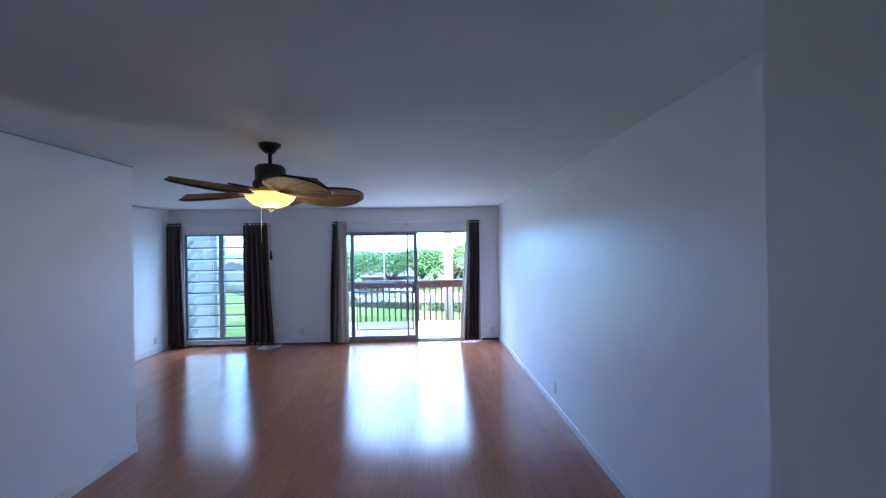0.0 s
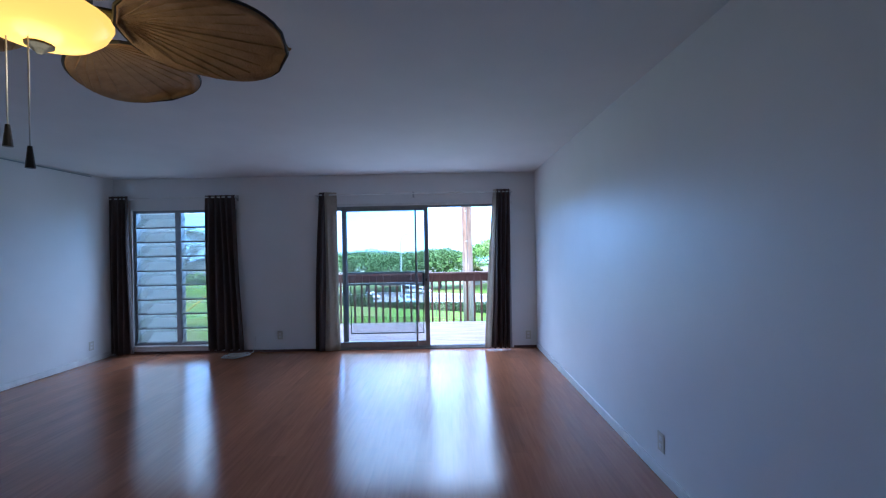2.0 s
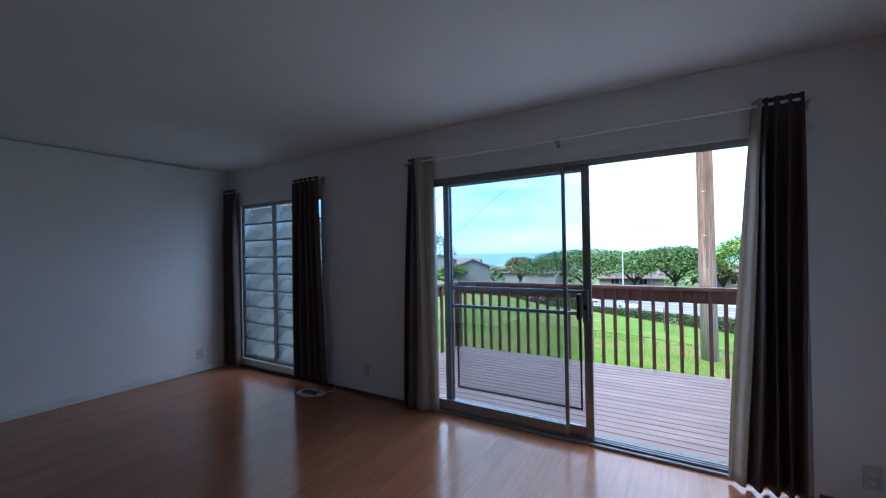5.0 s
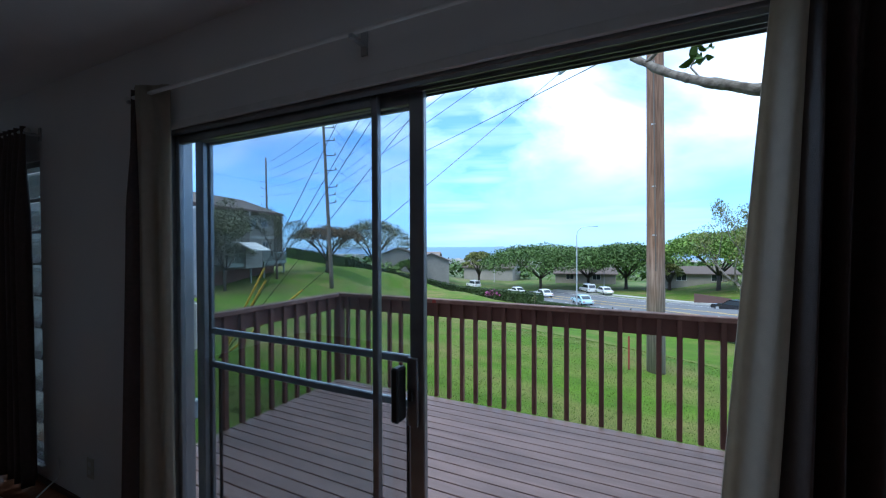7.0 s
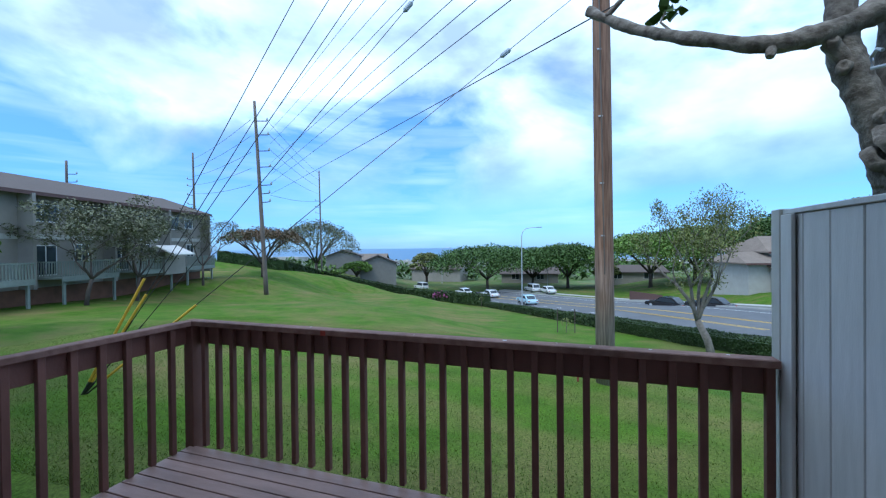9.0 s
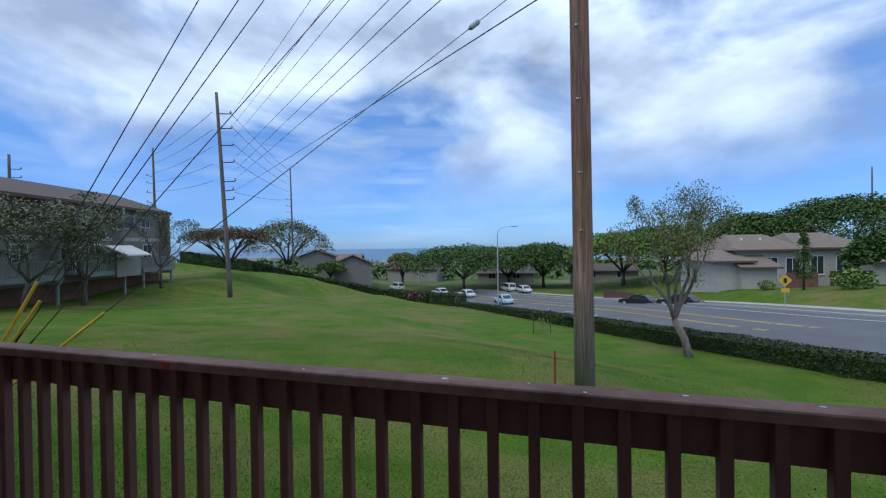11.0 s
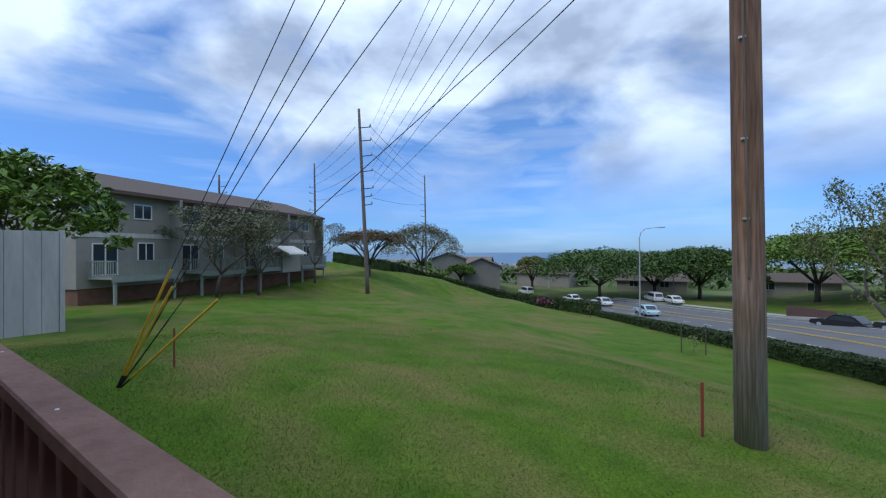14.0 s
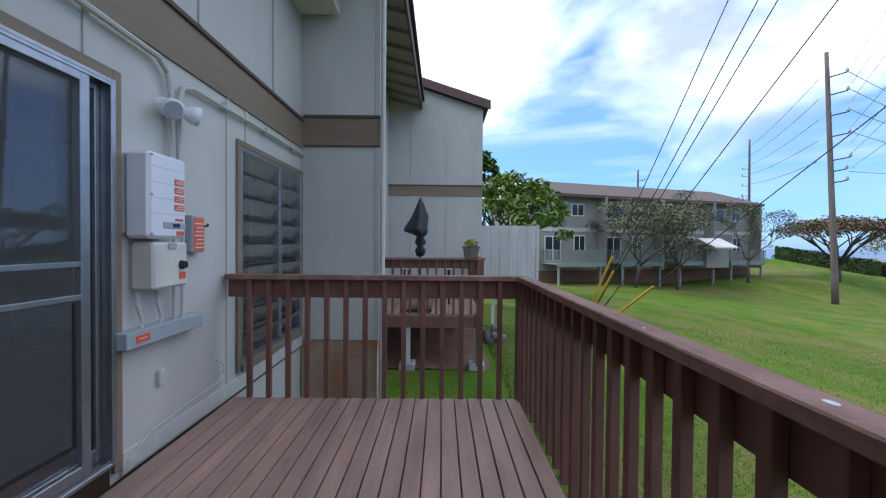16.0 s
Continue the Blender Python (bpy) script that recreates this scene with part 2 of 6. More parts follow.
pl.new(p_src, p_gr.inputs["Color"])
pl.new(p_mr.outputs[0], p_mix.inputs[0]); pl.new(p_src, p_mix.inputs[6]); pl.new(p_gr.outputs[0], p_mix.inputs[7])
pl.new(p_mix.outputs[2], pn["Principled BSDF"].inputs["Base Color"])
M_barkn = mat("knotty_bark", (0.26, 0.235, 0.205), (0.085, 0.072, 0.06), rough=0.95, scale=13, bump=1.0, bscale=45, dirt=0.4, contrast=0.16)
M_bark = mat("tree_bark", (0.24, 0.215, 0.185), (0.12, 0.10, 0.085), rough=0.95, scale=9, bump=0.8, bscale=22, dirt=0.3)
M_bark2 = mat("dark_bark", (0.10, 0.08, 0.065), (0.06, 0.048, 0.04), rough=0.95, scale=4, bump=0.6, bscale=12)
M_leafd = leaf_mat("leaf_dark", (0.086, 0.140, 0.030), (0.046, 0.084, 0.020))
M_leafg = leaf_mat("leaf_bright", (0.16, 0.245, 0.040), (0.075, 0.125, 0.022))
M_leafs = leaf_mat("leaf_grey", (0.17, 0.175, 0.10), (0.10, 0.105, 0.06))
M_leafo = leaf_mat("leaf_olive", (0.20, 0.215, 0.060), (0.11, 0.125, 0.045))
M_leafr = leaf_mat("leaf_red", (0.16, 0.085, 0.055), (0.075, 0.075, 0.035))
M_leafy = leaf_mat("leaf_yellow", (0.36, 0.38, 0.03), (0.22, 0.26, 0.02))
M_hedge = leaf_mat("leaf_hedge", (0.050, 0.078, 0.022), (0.022, 0.036, 0.012))
M_bloom = leaf_mat("bloom", (0.30, 0.07, 0.20), (0.18, 0.05, 0.12))
M_asphalt = mat("asphalt", (0.115, 0.118, 0.125), (0.09, 0.092, 0.098), rough=0.9, scale=1.2, bump=0.2, bscale=30, dirt=0.15)
M_kerb = mat("kerb_concrete", (0.38, 0.37, 0.35), rough=0.9, scale=4)
M_stone = mat("field_stone", (0.20, 0.185, 0.165), (0.10, 0.09, 0.08), rough=0.95, scale=9, bump=0.6, bscale=30, dirt=0.3)
M_yellow = mat("yellow_paint", (0.62, 0.40, 0.03), rough=0.7)
M_white = mat("white_paint", (0.75, 0.75, 0.74), rough=0.6)
M_steel = mat("galvanised", (0.48, 0.49, 0.50), rough=0.5, metal=0.4)
M_red = mat("red_paint", (0.42, 0.06, 0.035), rough=0.6)
M_stake = mat("stake_paint", (0.25, 0.045, 0.03), (0.16, 0.035, 0.025), rough=0.7)
M_orange = mat("orange_label", (0.75, 0.13, 0.05), rough=0.5)
M_inv = mat("inverter_white", (0.74, 0.75, 0.77), (0.70, 0.71, 0.73), rough=0.4)
M_cream = mat("cream_plastic", (0.66, 0.64, 0.55), rough=0.45)
M_grey = mat("grey_enamel", (0.36, 0.40, 0.43), (0.31, 0.35, 0.37), rough=0.5, scale=8)
M_green = mat("green_rail_paint", (0.26, 0.285, 0.25), (0.21, 0.235, 0.205), rough=0.7, scale=4)
M_tarp = mat("light_cloth", (0.62, 0.61, 0.58), (0.52, 0.51, 0.48), rough=0.8, scale=2)
M_cover = mat("black_cover", (0.022, 0.022, 0.024), (0.014, 0.014, 0.016), rough=0.55, scale=14, bump=0.5, bscale=24)
M_soil = mat("red_soil", (0.20, 0.10, 0.06), (0.12, 0.065, 0.04), rough=0.95, scale=2, bump=0.4, bscale=12)
M_blade = mat("woven_palm", (0.42, 0.27, 0.12), (0.30, 0.18, 0.08), rough=0.7, scale=25, stretch=(1, 1, 1), bump=0.35, bscale=120)
M_tyre = mat("tyre", (0.02, 0.02, 0.02), rough=0.8)
M_winglass_far = mat("dark_window", (0.035, 0.045, 0.055), rough=0.08, scale=0.7)
M_sea = mat("sea", (0.05, 0.12, 0.20), (0.045, 0.10, 0.17), rough=0.35, scale=0.01)


def glass_mat(name, tint, alpha=0.035, rough=0.02):
    m = bpy.data.materials.new(name)
    m.use_nodes = True
    n, l = m.node_tree.nodes, m.node_tree.links
    n.remove(n["Principled BSDF"])
    tr, gl, mx, fr, pw, ad = n.new("ShaderNodeBsdfTransparent"), n.new("ShaderNodeBsdfGlossy"), n.new("ShaderNodeMixShader"), n.new("ShaderNodeLayerWeight"), n.new("ShaderNodeMath"), n.new("ShaderNodeMath")
    tr.inputs[0].default_value = (*tint, 1)
    gl.inputs["Roughness"].default_value = rough
    pw.operation, pw.inputs[1].default_value = "POWER", 4.0
    ad.operation, ad.inputs[1].default_value, ad.inputs[2].default_value = "MULTIPLY_ADD", 0.7, alpha
    l.new(fr.outputs["Facing"], pw.inputs[0]); l.new(pw.outputs[0], ad.inputs[0]); l.new(ad.outputs[0], mx.inputs[0]); l.new(tr.outputs[0], mx.inputs[1]); l.new(gl.outputs[0], mx.inputs[2])
    l.new(mx.outputs[0], n["Material Output"].inputs[0])
    return m


M_glass = glass_mat("pane_glass", (0.94, 0.965, 0.975), alpha=0.05)
M_louvre = glass_mat("louvre_glass", (0.84, 0.90, 0.90), alpha=0.38, rough=0.16)


def screen_mat():
    m = bpy.data.materials.new("insect_screen")
    m.use_nodes = True
    n, l = m.node_tree.nodes, m.node_tree.links
    b = n["Principled BSDF"]
    b.inputs["Base Color"].default_value = (0.14, 0.145, 0.15, 1)
    b.inputs["Roughness"].default_value = 0.8
    tr, mx = n.new("ShaderNodeBsdfTransparent"), n.new("ShaderNodeMixShader")
    mx.inputs[0].default_value = 0.11
    l.new(tr.outputs[0], mx.inputs[1]); l.new(b.outputs[0], mx.inputs[2])
    l.new(mx.outputs[0], n["Material Output"].inputs[0])
    return m


M_screen = screen_mat()


def emit_mat(name, col, s):
    m = bpy.data.materials.new(name)
    m.use_nodes = True
    b = m.node_tree.nodes["Principled BSDF"]
    b.inputs["Base Color"].default_value = (*col, 1)
    b.inputs["Emission Color"].default_value = (*col, 1)
    b.inputs["Emission Strength"].default_value = s
    b.inputs["Roughness"].default_value = 0.3
    return m


M_bowl = emit_mat("lamp_glass", (1.0, 0.50, 0.07), 0.15)


# ---- mesh helpers ----
def link_mesh(name, bm, material, parent=None, label="", smooth=False):
    me = bpy.data.meshes.new(name)
    bm.normal_update()
    bm.to_mesh(me)
    bm.free()
    for i in material if isinstance(material, (list, tuple)) else [material]:
        me.materials.append(i)
    if smooth:
        for p in me.polygons:
            p.use_smooth = True
    ob = new(name, me)
    if parent:
        ob.parent = parent
    if label:
        ob["label"] = label
    return ob


def part(name, bm, material, parent, label="", smooth=False):
    return link_mesh(name, bm, material, parent, label, smooth)


def thing(name, label, category, at=(0, 0, 0), rz=0, group="", kind=""):
    ob = new(name)
    ob.empty_display_size = 0.1
    ob.matrix_basis = pose(*at, 0, 0, rz)
    return tagged(ob, label, category, group, kind)


def structure(name, bm, material, label="", category="", smooth=False):
    ob = link_mesh(name, bm, material, None, "", smooth)
    return tagged(ob, label, category, "", "structure")


def add_box(bm, x0, x1, y0, y1, z0, z1, bevel=0.0, m=None):
    r = bmesh.ops.create_cube(bm, size=1.0)
    vs = r["verts"]
    t = Matrix.LocRotScale(((x0 + x1) / 2, (y0 + y1) / 2, (z0 + z1) / 2), None, (abs(x1 - x0), abs(y1 - y0), abs(z1 - z0)))
    bmesh.ops.transform(bm, matrix=t, verts=vs)
    if m is not None:
        bmesh.ops.transform(bm, matrix=m, verts=vs)
    if bevel:
        es = list({e for v in vs for e in v.link_edges})
        bmesh.ops.bevel(bm, geom=es, offset=bevel, segments=1, affect="EDGES", clamp_overlap=True)
    return vs


def box(x0, x1, y0, y1, z0, z1, bevel=0.0):
    bm = bmesh.new()
    add_box(bm, x0, x1, y0, y1, z0, z1, bevel)
    return bm


def add_tube(bm, pts, radii, seg=10, cap=True):
    rings = []
    pts = [Vector(p) for p in pts]
    if not isinstance(radii, (list, tuple)):
        radii = [radii] * len(pts)
    for i, p in enumerate(pts):
        d = (pts[min(i + 1, len(pts) - 1)] - pts[max(i - 1, 0)]).normalized()
        q = d.to_track_quat("Z", "Y")
        rings.append([bm.verts.new(p + q @ Vector((math.cos(a) * radii[i], math.sin(a) * radii[i], 0))) for a in [k * math.tau / seg for k in range(seg)]])
    for a, b in zip(rings, rings[1:]):
        for k in range(seg):
            bm.faces.new((a[k], a[(k + 1) % seg], b[(k + 1) % seg], b[k]))
    if cap:
        bm.faces.new(list(reversed(rings[0])))
        bm.faces.new(rings[-1])
    return bm


def tube(pts, radii, seg=10):
    return add_tube(bmesh.new(), pts, radii, seg)


def lathe(profile, seg=24):
    bm = bmesh.new()
    rings = [[bm.verts.new((r * math.cos(k * math.tau / seg), r * math.sin(k * math.tau / seg), z)) for k in range(seg)] for r, z in profile]
    for a, b in zip(rings, rings[1:]):
        for k in range(seg):
            bm.faces.new((a[k], a[(k + 1) % seg], b[(k + 1) % seg], b[k]))
    bm.faces.new(list(reversed(rings[0])))
    bm.faces.new(rings[-1])
    return bm


def prism(poly, axis, a, b):
    """A polygon in the plane across an axis, drawn out from a to b along it."""
    bm = bmesh.new()
    put = {"x": lambda u, v, w: (w, u, v), "y": lambda u, v, w: (u, w, v), "z": lambda u, v, w: (u, v, w)}[axis]
    lo = [bm.verts.new(put(u, v, a)) for u, v in poly]
    hi = [bm.verts.new(put(u, v, b)) for u, v in poly]
    n = len(poly)
    for i in range(n):
        bm.faces.new((lo[i], lo[(i + 1) % n], hi[(i + 1) % n], hi[i]))
    bm.faces.new(list(reversed(lo)))
    bm.faces.new(hi)
    bmesh.ops.recalc_face_normals(bm, faces=bm.faces)
    return bm


# ---- ground ----
HEDGE = [(30.0, 2.0, -1.7), (22.0, 12.0, -2.0), (10.7, 23.0, -2.62), (3.5, 32.0, -3.35), (-11.1, 64.6, -7.45), (-31.7, 82.4, -8.9), (-48.6, 75.5, -4.9), (-44.2, 61.2, -2.4), (-50.9, 54.5, -0.55)]


def hedge_near(x, y):
    """Nearest place on the hedge line: distance, side (over 0 on the road's side), height."""
    best = (1e9, 0, 0)
    for (ax, ay, az), (bx, by, bz) in zip(HEDGE, HEDGE[1:]):
        ux, uy = bx - ax, by - ay
        k = max(0.0, min(1.0, ((x - ax) * ux + (y - ay) * uy) / (ux * ux + uy * uy)))
        d = math.hypot(x - ax - k * ux, y - ay - k * uy)
        if d < best[0]:
            side = -(ux * (y - ay) - uy * (x - ax))
            best = (d, side, az + k * (bz - az))
    return best


def smooth(a, b, v):
    k = max(0.0, min(1.0, (v - a) / (b - a)))
    return k * k * (3 - 2 * k)


def road_drop(y):
    """How far the road lies below the foot of the hedge; it dips more beside the near lawn."""
    return 0.35 + 0.6 * (1 - smooth(28.0, 60.0, y))


KNOWN = [(0, 9, -1.0), (-5, 10, -1.05), (1.8, 17.3, -1.45), (6.2, 25.7, -2.65), (-26.1, 37.7, -2.92), (-28.0, 19.5, -2.0), (-34.5, 40.5, -1.7), (-23, 51, -5.0), (-30, 62, -6.2), (-38, 62, -4.5), (-5.5, 39, -4.3), (-15, 48, -4.8), (-18, 16, -1.6), (-9, 12, -1.05), (8, 12, -1.3), (-12, 26, -2.1), (-40, 50, -1.5), (0, -15, -0.8), (-34, 0, -1.0)]


def ground_z(x, y):
    d, side, hz = hedge_near(x, y)
    num = den = 0.0
    for px, py, pz in KNOWN + [h for h in HEDGE]:
        w = 1.0 / ((x - px) ** 2 + (y - py) ** 2 + 1.0) ** 1.5
        num, den = num + w * pz, den + w
    lawn = num / den
    beyond = hz - 0.15 - road_drop(y) + 1.9 * smooth(22.5, 31.0, d) * smooth(6.0, 24.0, x)
    if side <= 0:
        kl = 1 - smooth(0.0, 12.0, d)
        lawn = lawn * (1 - kl) + hz * kl
    k = smooth(0.0, 1.0, d) if side > 0 and y > -5 else 0.0
    lawn = hz if side > 0 else lawn
    z = lawn * (1 - k) + beyond * k
    r = math.hypot(x, y - 20)
    f = smooth(70, 700, r)
    return z * (1 - f) - 32.0 * f


def g(x, y, dz=0.0):
    return (x, y, ground_z(x, y) + dz)


def lawn_mat():
    m = mat("lawn", (0.082, 0.146, 0.012), (0.049, 0.094, 0.008), rough=0.95, scale=1.4, bump=0.7, bscale=38, detail=8)
    n, l = m.node_tree.nodes, m.node_tree.links
    b = n["Principled BSDF"]
    src = b.inputs["Base Color"].links[0].from_socket
    geo = n.new("ShaderNodeNewGeometry")
    # dry patches
    nz = n.new("ShaderNodeTexNoise")
    nz.inputs["Scale"].default_value, nz.inputs["Detail"].default_value = 0.16, 6
    l.new(geo.outputs["Position"], nz.inputs["Vector"])
    rp = n.new("ShaderNodeValToRGB")
    rp.color_ramp.elements[0].position, rp.color_ramp.elements[1].position = 0.45, 0.66
    # worn streaks across the slope join the dry patches
    ms_ = n.new("ShaderNodeMapping"); ms_.inputs["Scale"].default_value = (0.6, 1.0, 1.0)
    l.new(geo.outputs["Position"], ms_.inputs[0])
    ns = n.new("ShaderNodeTexNoise")
    ns.inputs["Scale"].default_value, ns.inputs["Detail"].default_value = 0.75, 7
    l.new(ms_.outputs[0], ns.inputs["Vector"])
    av = n.new("ShaderNodeMath"); av.operation = "MULTIPLY_ADD"; av.inputs[1].default_value = 0.55
    hf = n.new("ShaderNodeMath"); hf.operation = "MULTIPLY"; hf.inputs[1].default_value = 0.47
    l.new(nz.outputs["Fac"], hf.inputs[0])
    l.new(ns.outputs["Fac"], av.inputs[0]); l.new(hf.outputs[0], av.inputs[2])
    l.new(av.outputs[0], rp.inputs[0])
    mx = n.new("ShaderNodeMix"); mx.data_type = "RGBA"
    l.new(rp.outputs[0], mx.inputs[0]); l.new(src, mx.inputs[6])
    mx.inputs[7].default_value = (0.155, 0.132, 0.048, 1)
    b.inputs["Specular IOR Level"].default_value = 0.1
    # fine blades
    nf = n.new("ShaderNodeTexNoise")
    nf.inputs["Scale"].default_value, nf.inputs["Detail"].default_value = 30, 6
    l.new(geo.outputs["Position"], nf.inputs["Vector"])
    mr = n.new("ShaderNodeMapRange")
    mr.inputs[1].default_value, mr.inputs[2].default_value, mr.inputs[3].default_value, mr.inputs[4].default_value = 0.3, 0.7, 0.6, 1.4
    l.new(nf.outputs["Fac"], mr.inputs[0])
    mu = n.new("ShaderNodeVectorMath"); mu.operation = "SCALE"
    l.new(mx.outputs[2], mu.inputs[0]); l.new(mr.outputs[0], mu.inputs["Scale"])
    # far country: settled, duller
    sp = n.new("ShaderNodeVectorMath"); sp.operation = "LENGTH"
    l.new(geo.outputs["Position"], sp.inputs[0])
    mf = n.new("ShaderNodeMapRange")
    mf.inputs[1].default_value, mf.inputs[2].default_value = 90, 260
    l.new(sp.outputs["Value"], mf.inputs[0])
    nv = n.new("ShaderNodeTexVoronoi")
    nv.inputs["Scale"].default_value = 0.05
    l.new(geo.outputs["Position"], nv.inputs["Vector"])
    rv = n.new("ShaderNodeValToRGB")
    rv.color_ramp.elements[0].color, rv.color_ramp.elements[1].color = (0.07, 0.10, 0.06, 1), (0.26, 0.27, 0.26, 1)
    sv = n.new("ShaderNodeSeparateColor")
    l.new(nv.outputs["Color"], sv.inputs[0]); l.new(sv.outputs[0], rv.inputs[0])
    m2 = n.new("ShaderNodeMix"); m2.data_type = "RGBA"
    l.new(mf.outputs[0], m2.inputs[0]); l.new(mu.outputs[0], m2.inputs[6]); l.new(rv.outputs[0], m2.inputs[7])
    l.new(m2.outputs[2], b.inputs["Base Color"])
    return m


def build_ground():
    bm = bmesh.new()
    radii = [0.0]
    r = 1.0
    while r < 4900:
        radii.append(r)
        r += max(1.0, r * 0.035) if r < 120 else r * 0.12
    radii.append(4950)
    na = 180
    centre = bm.verts.new(g(0, 20))
    prev = None
    for r in radii[1:]:
        ring = [bm.verts.new(g(r * math.cos(k * math.tau / na), 20 + r * math.sin(k * math.tau / na))) for k in range(na)]
        for k in range(na):
            if prev is None:
                bm.faces.new((centre, ring[k], ring[(k + 1) % na]))
            else:
                bm.faces.new((prev[k], ring[k], ring[(k + 1) % na], prev[(k + 1) % na]))
        prev = ring
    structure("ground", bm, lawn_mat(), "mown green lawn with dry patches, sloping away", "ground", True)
    bm = bmesh.new()
    ring0 = [bm.verts.new((900 * math.cos(a), 900 * math.sin(a), -31.0)) for a in [radians(20 + k * 4) for k in range(36)]]
    ring1 = [bm.verts.new((4960 * math.cos(a), 4960 * math.sin(a), -31.0)) for a in [radians(20 + k * 4) for k in range(36)]]
    for k in range(35):
        bm.faces.new((ring0[k], ring1[k], ring1[k + 1], ring0[k + 1]))
    structure("water", bm, M_sea, "blue-grey sea below the horizon", "sea")


build_ground()


def offset_line(off, n=60, a=0.0, b=1.0):
    """Points along the hedge's road side at a distance off, evenly over part of its first six legs."""
    pts = [Vector(p) for p in HEDGE[:6]]
    seg = [(q - p).length for p, q in zip(pts, pts[1:])]
    total = sum(seg)
    out = []
    for i in range(n + 1):
        s = (a + (b - a) * i / n) * total
        j = 0
        while j < len(seg) - 1 and s > seg[j]:
            s -= seg[j]
            j += 1
        k = s / seg[j]
        def nrm(j):
            d = (pts[j + 1] - pts[j]).to_2d().normalized()
            return Vector((d.y, -d.x))
        n0, n1, n2 = nrm(max(j - 1, 0)), nrm(j), nrm(min(j + 1, len(seg) - 1))
        va = (n0 + n1).normalized() if j else n1
        vb = (n1 + n2).normalized()
        nn = (va * (1 - k) + vb * k).normalized()
        p = pts[j].lerp(pts[j + 1], k)
        out.append(Vector((p.x + nn.x * off, p.y + nn.y * off, p.z)))
    return out


def ribbon(o0, o1, dz, n=80, a=0.0, b=1.0, thick=0.0):
    bm = bmesh.new()
    l0, l1 = offset_line(o0, n, a, b), offset_line(o1, n, a, b)
    top = [(bm.verts.new((p.x, p.y, p.z - road_drop(p.y) + dz)), bm.verts.new((q.x, q.y, q.z - road_drop(q.y) + dz))) for p, q in zip(l0, l1)]
    for (p, q), (r, s) in zip(top, top[1:]):
        bm.faces.new((p, q, s, r))
    if thick:
        res = bmesh.ops.extrude_face_region(bm, geom=bm.faces[:])
        bmesh.ops.translate(bm, vec=(0, 0, -thick), verts=[v for v in res["geom"] if isinstance(v, bmesh.types.BMVert)])
    bmesh.ops.recalc_face_normals(bm, faces=bm.faces)
    return bm


RW = 18.8
structure("road", ribbon(2.6, 2.6 + RW, 0.06), M_asphalt, "grey asphalt road with painted lanes", "road")
structure("kerb_near", ribbon(2.3, 2.6, 0.2, thick=0.4), M_kerb, "concrete kerb along the road", "kerb")
structure("kerb_far", ribbon(2.6 + RW, 2.9 + RW, 0.2, thick=0.4), M_kerb, "concrete kerb along the road", "kerb")
structure("pavement", ribbon(5.4 + RW, 7.0 + RW, 0.12, thick=0.3), M_kerb, "concrete pavement across the road", "pavement")
lines = thing("road_marking", "painted yellow and white lane lines", "road marking", kind="structure")
for off, m_ in ((11.2, M_yellow), (11.55, M_yellow), (4.4, M_white), (19.4, M_white), (14.2, M_yellow), (14.5, M_yellow)):
    part("line", ribbon(off, off + 0.13, 0.075), m_, lines)
for i in range(22):
    part("line_dash", ribbon(7.8, 7.92, 0.075, 2, 0.02 + i * 0.044, 0.02 + i * 0.044 + 0.016), M_white, lines)

# ---- house: our unit ----
XL, XR, YI, YO, CE = -3.62, 2.18, 8.10, 8.165, 2.405
DX0, DX1, DZ = -0.62, 1.84, 1.985
WX0, WX1, WZ0, WZ1 = -3.37, -1.92, 0.11, 1.97
PX, PY = -1.58, 4.43


def wall_pieces(name, label, mtl, boxes):
    bm = bmesh.new()
    for b in boxes:
        add_box(bm, *b)
    return structure(name, bm, mtl, label, "wall")


# inner skin is white paint, outer skin siding; they stand back to back
def skin(name, y0, y1, z0, z1, x0, x1, mtl, label):
    wall_pieces(name, label, mtl, [
        (x0, WX0, y0, y1, z0, z1), (WX0, WX1, y0, y1, z0, WZ0), (WX0, WX1, y0, y1, WZ1, z1),
        (WX1, DX0, y0, y1, z0, z1), (DX0, DX1, y0, y1, DZ, z1), (DX1, x1, y0, y1, z0, z1)])


skin("wall_north", YI, YI + 0.03, 0.0, CE, XL - 0.15, XR + 0.15, M_wall, "white painted window wall")
skin("wall_outside", YI + 0.034, YO, -0.12, 2.30, -3.42, XR + 0.1, M_siding, "grey-beige painted outside wall")
wall_pieces("wall_east", "plain white painted wall", M_wall, [(XR, XR + 0.14, 1.82, YI + 0.05, 0, CE)])
wall_pieces("wall_hall", "white painted hall wall", M_wall, [(1.60, XR + 0.14, -1.5, 1.815, 0, CE)])
wall_pieces("wall_west", "plain white painted wall", M_wall, [(XL - 0.14, XL, PY, YI + 0.05, 0, CE)])
wall_pieces("wall_partition", "white painted partition wall with a square corner", M_wall, [(PX - 0.12, PX, -1.5, PY, 0, CE), (XL - 0.14, PX - 0.12, PY - 0.12, PY, 0, CE)])
wall_pieces("wall_south", "plain white wall", M_wall, [(XL - 0.14, XR + 0.14, -1.64, -1.5, 0, CE)])
structure("ceiling", box(XL - 0.14, XR + 0.14, -1.64, YI + 0.06, CE, CE + 0.12), M_ceil, "plain white painted ceiling", "ceiling")
floor = structure("floor", box(XL - 0.14, XR + 0.14, -1.64, YI + 0.06, -0.14, -0.004), M_floor_gap, "glossy reddish-brown laminate plank floor", "floor")

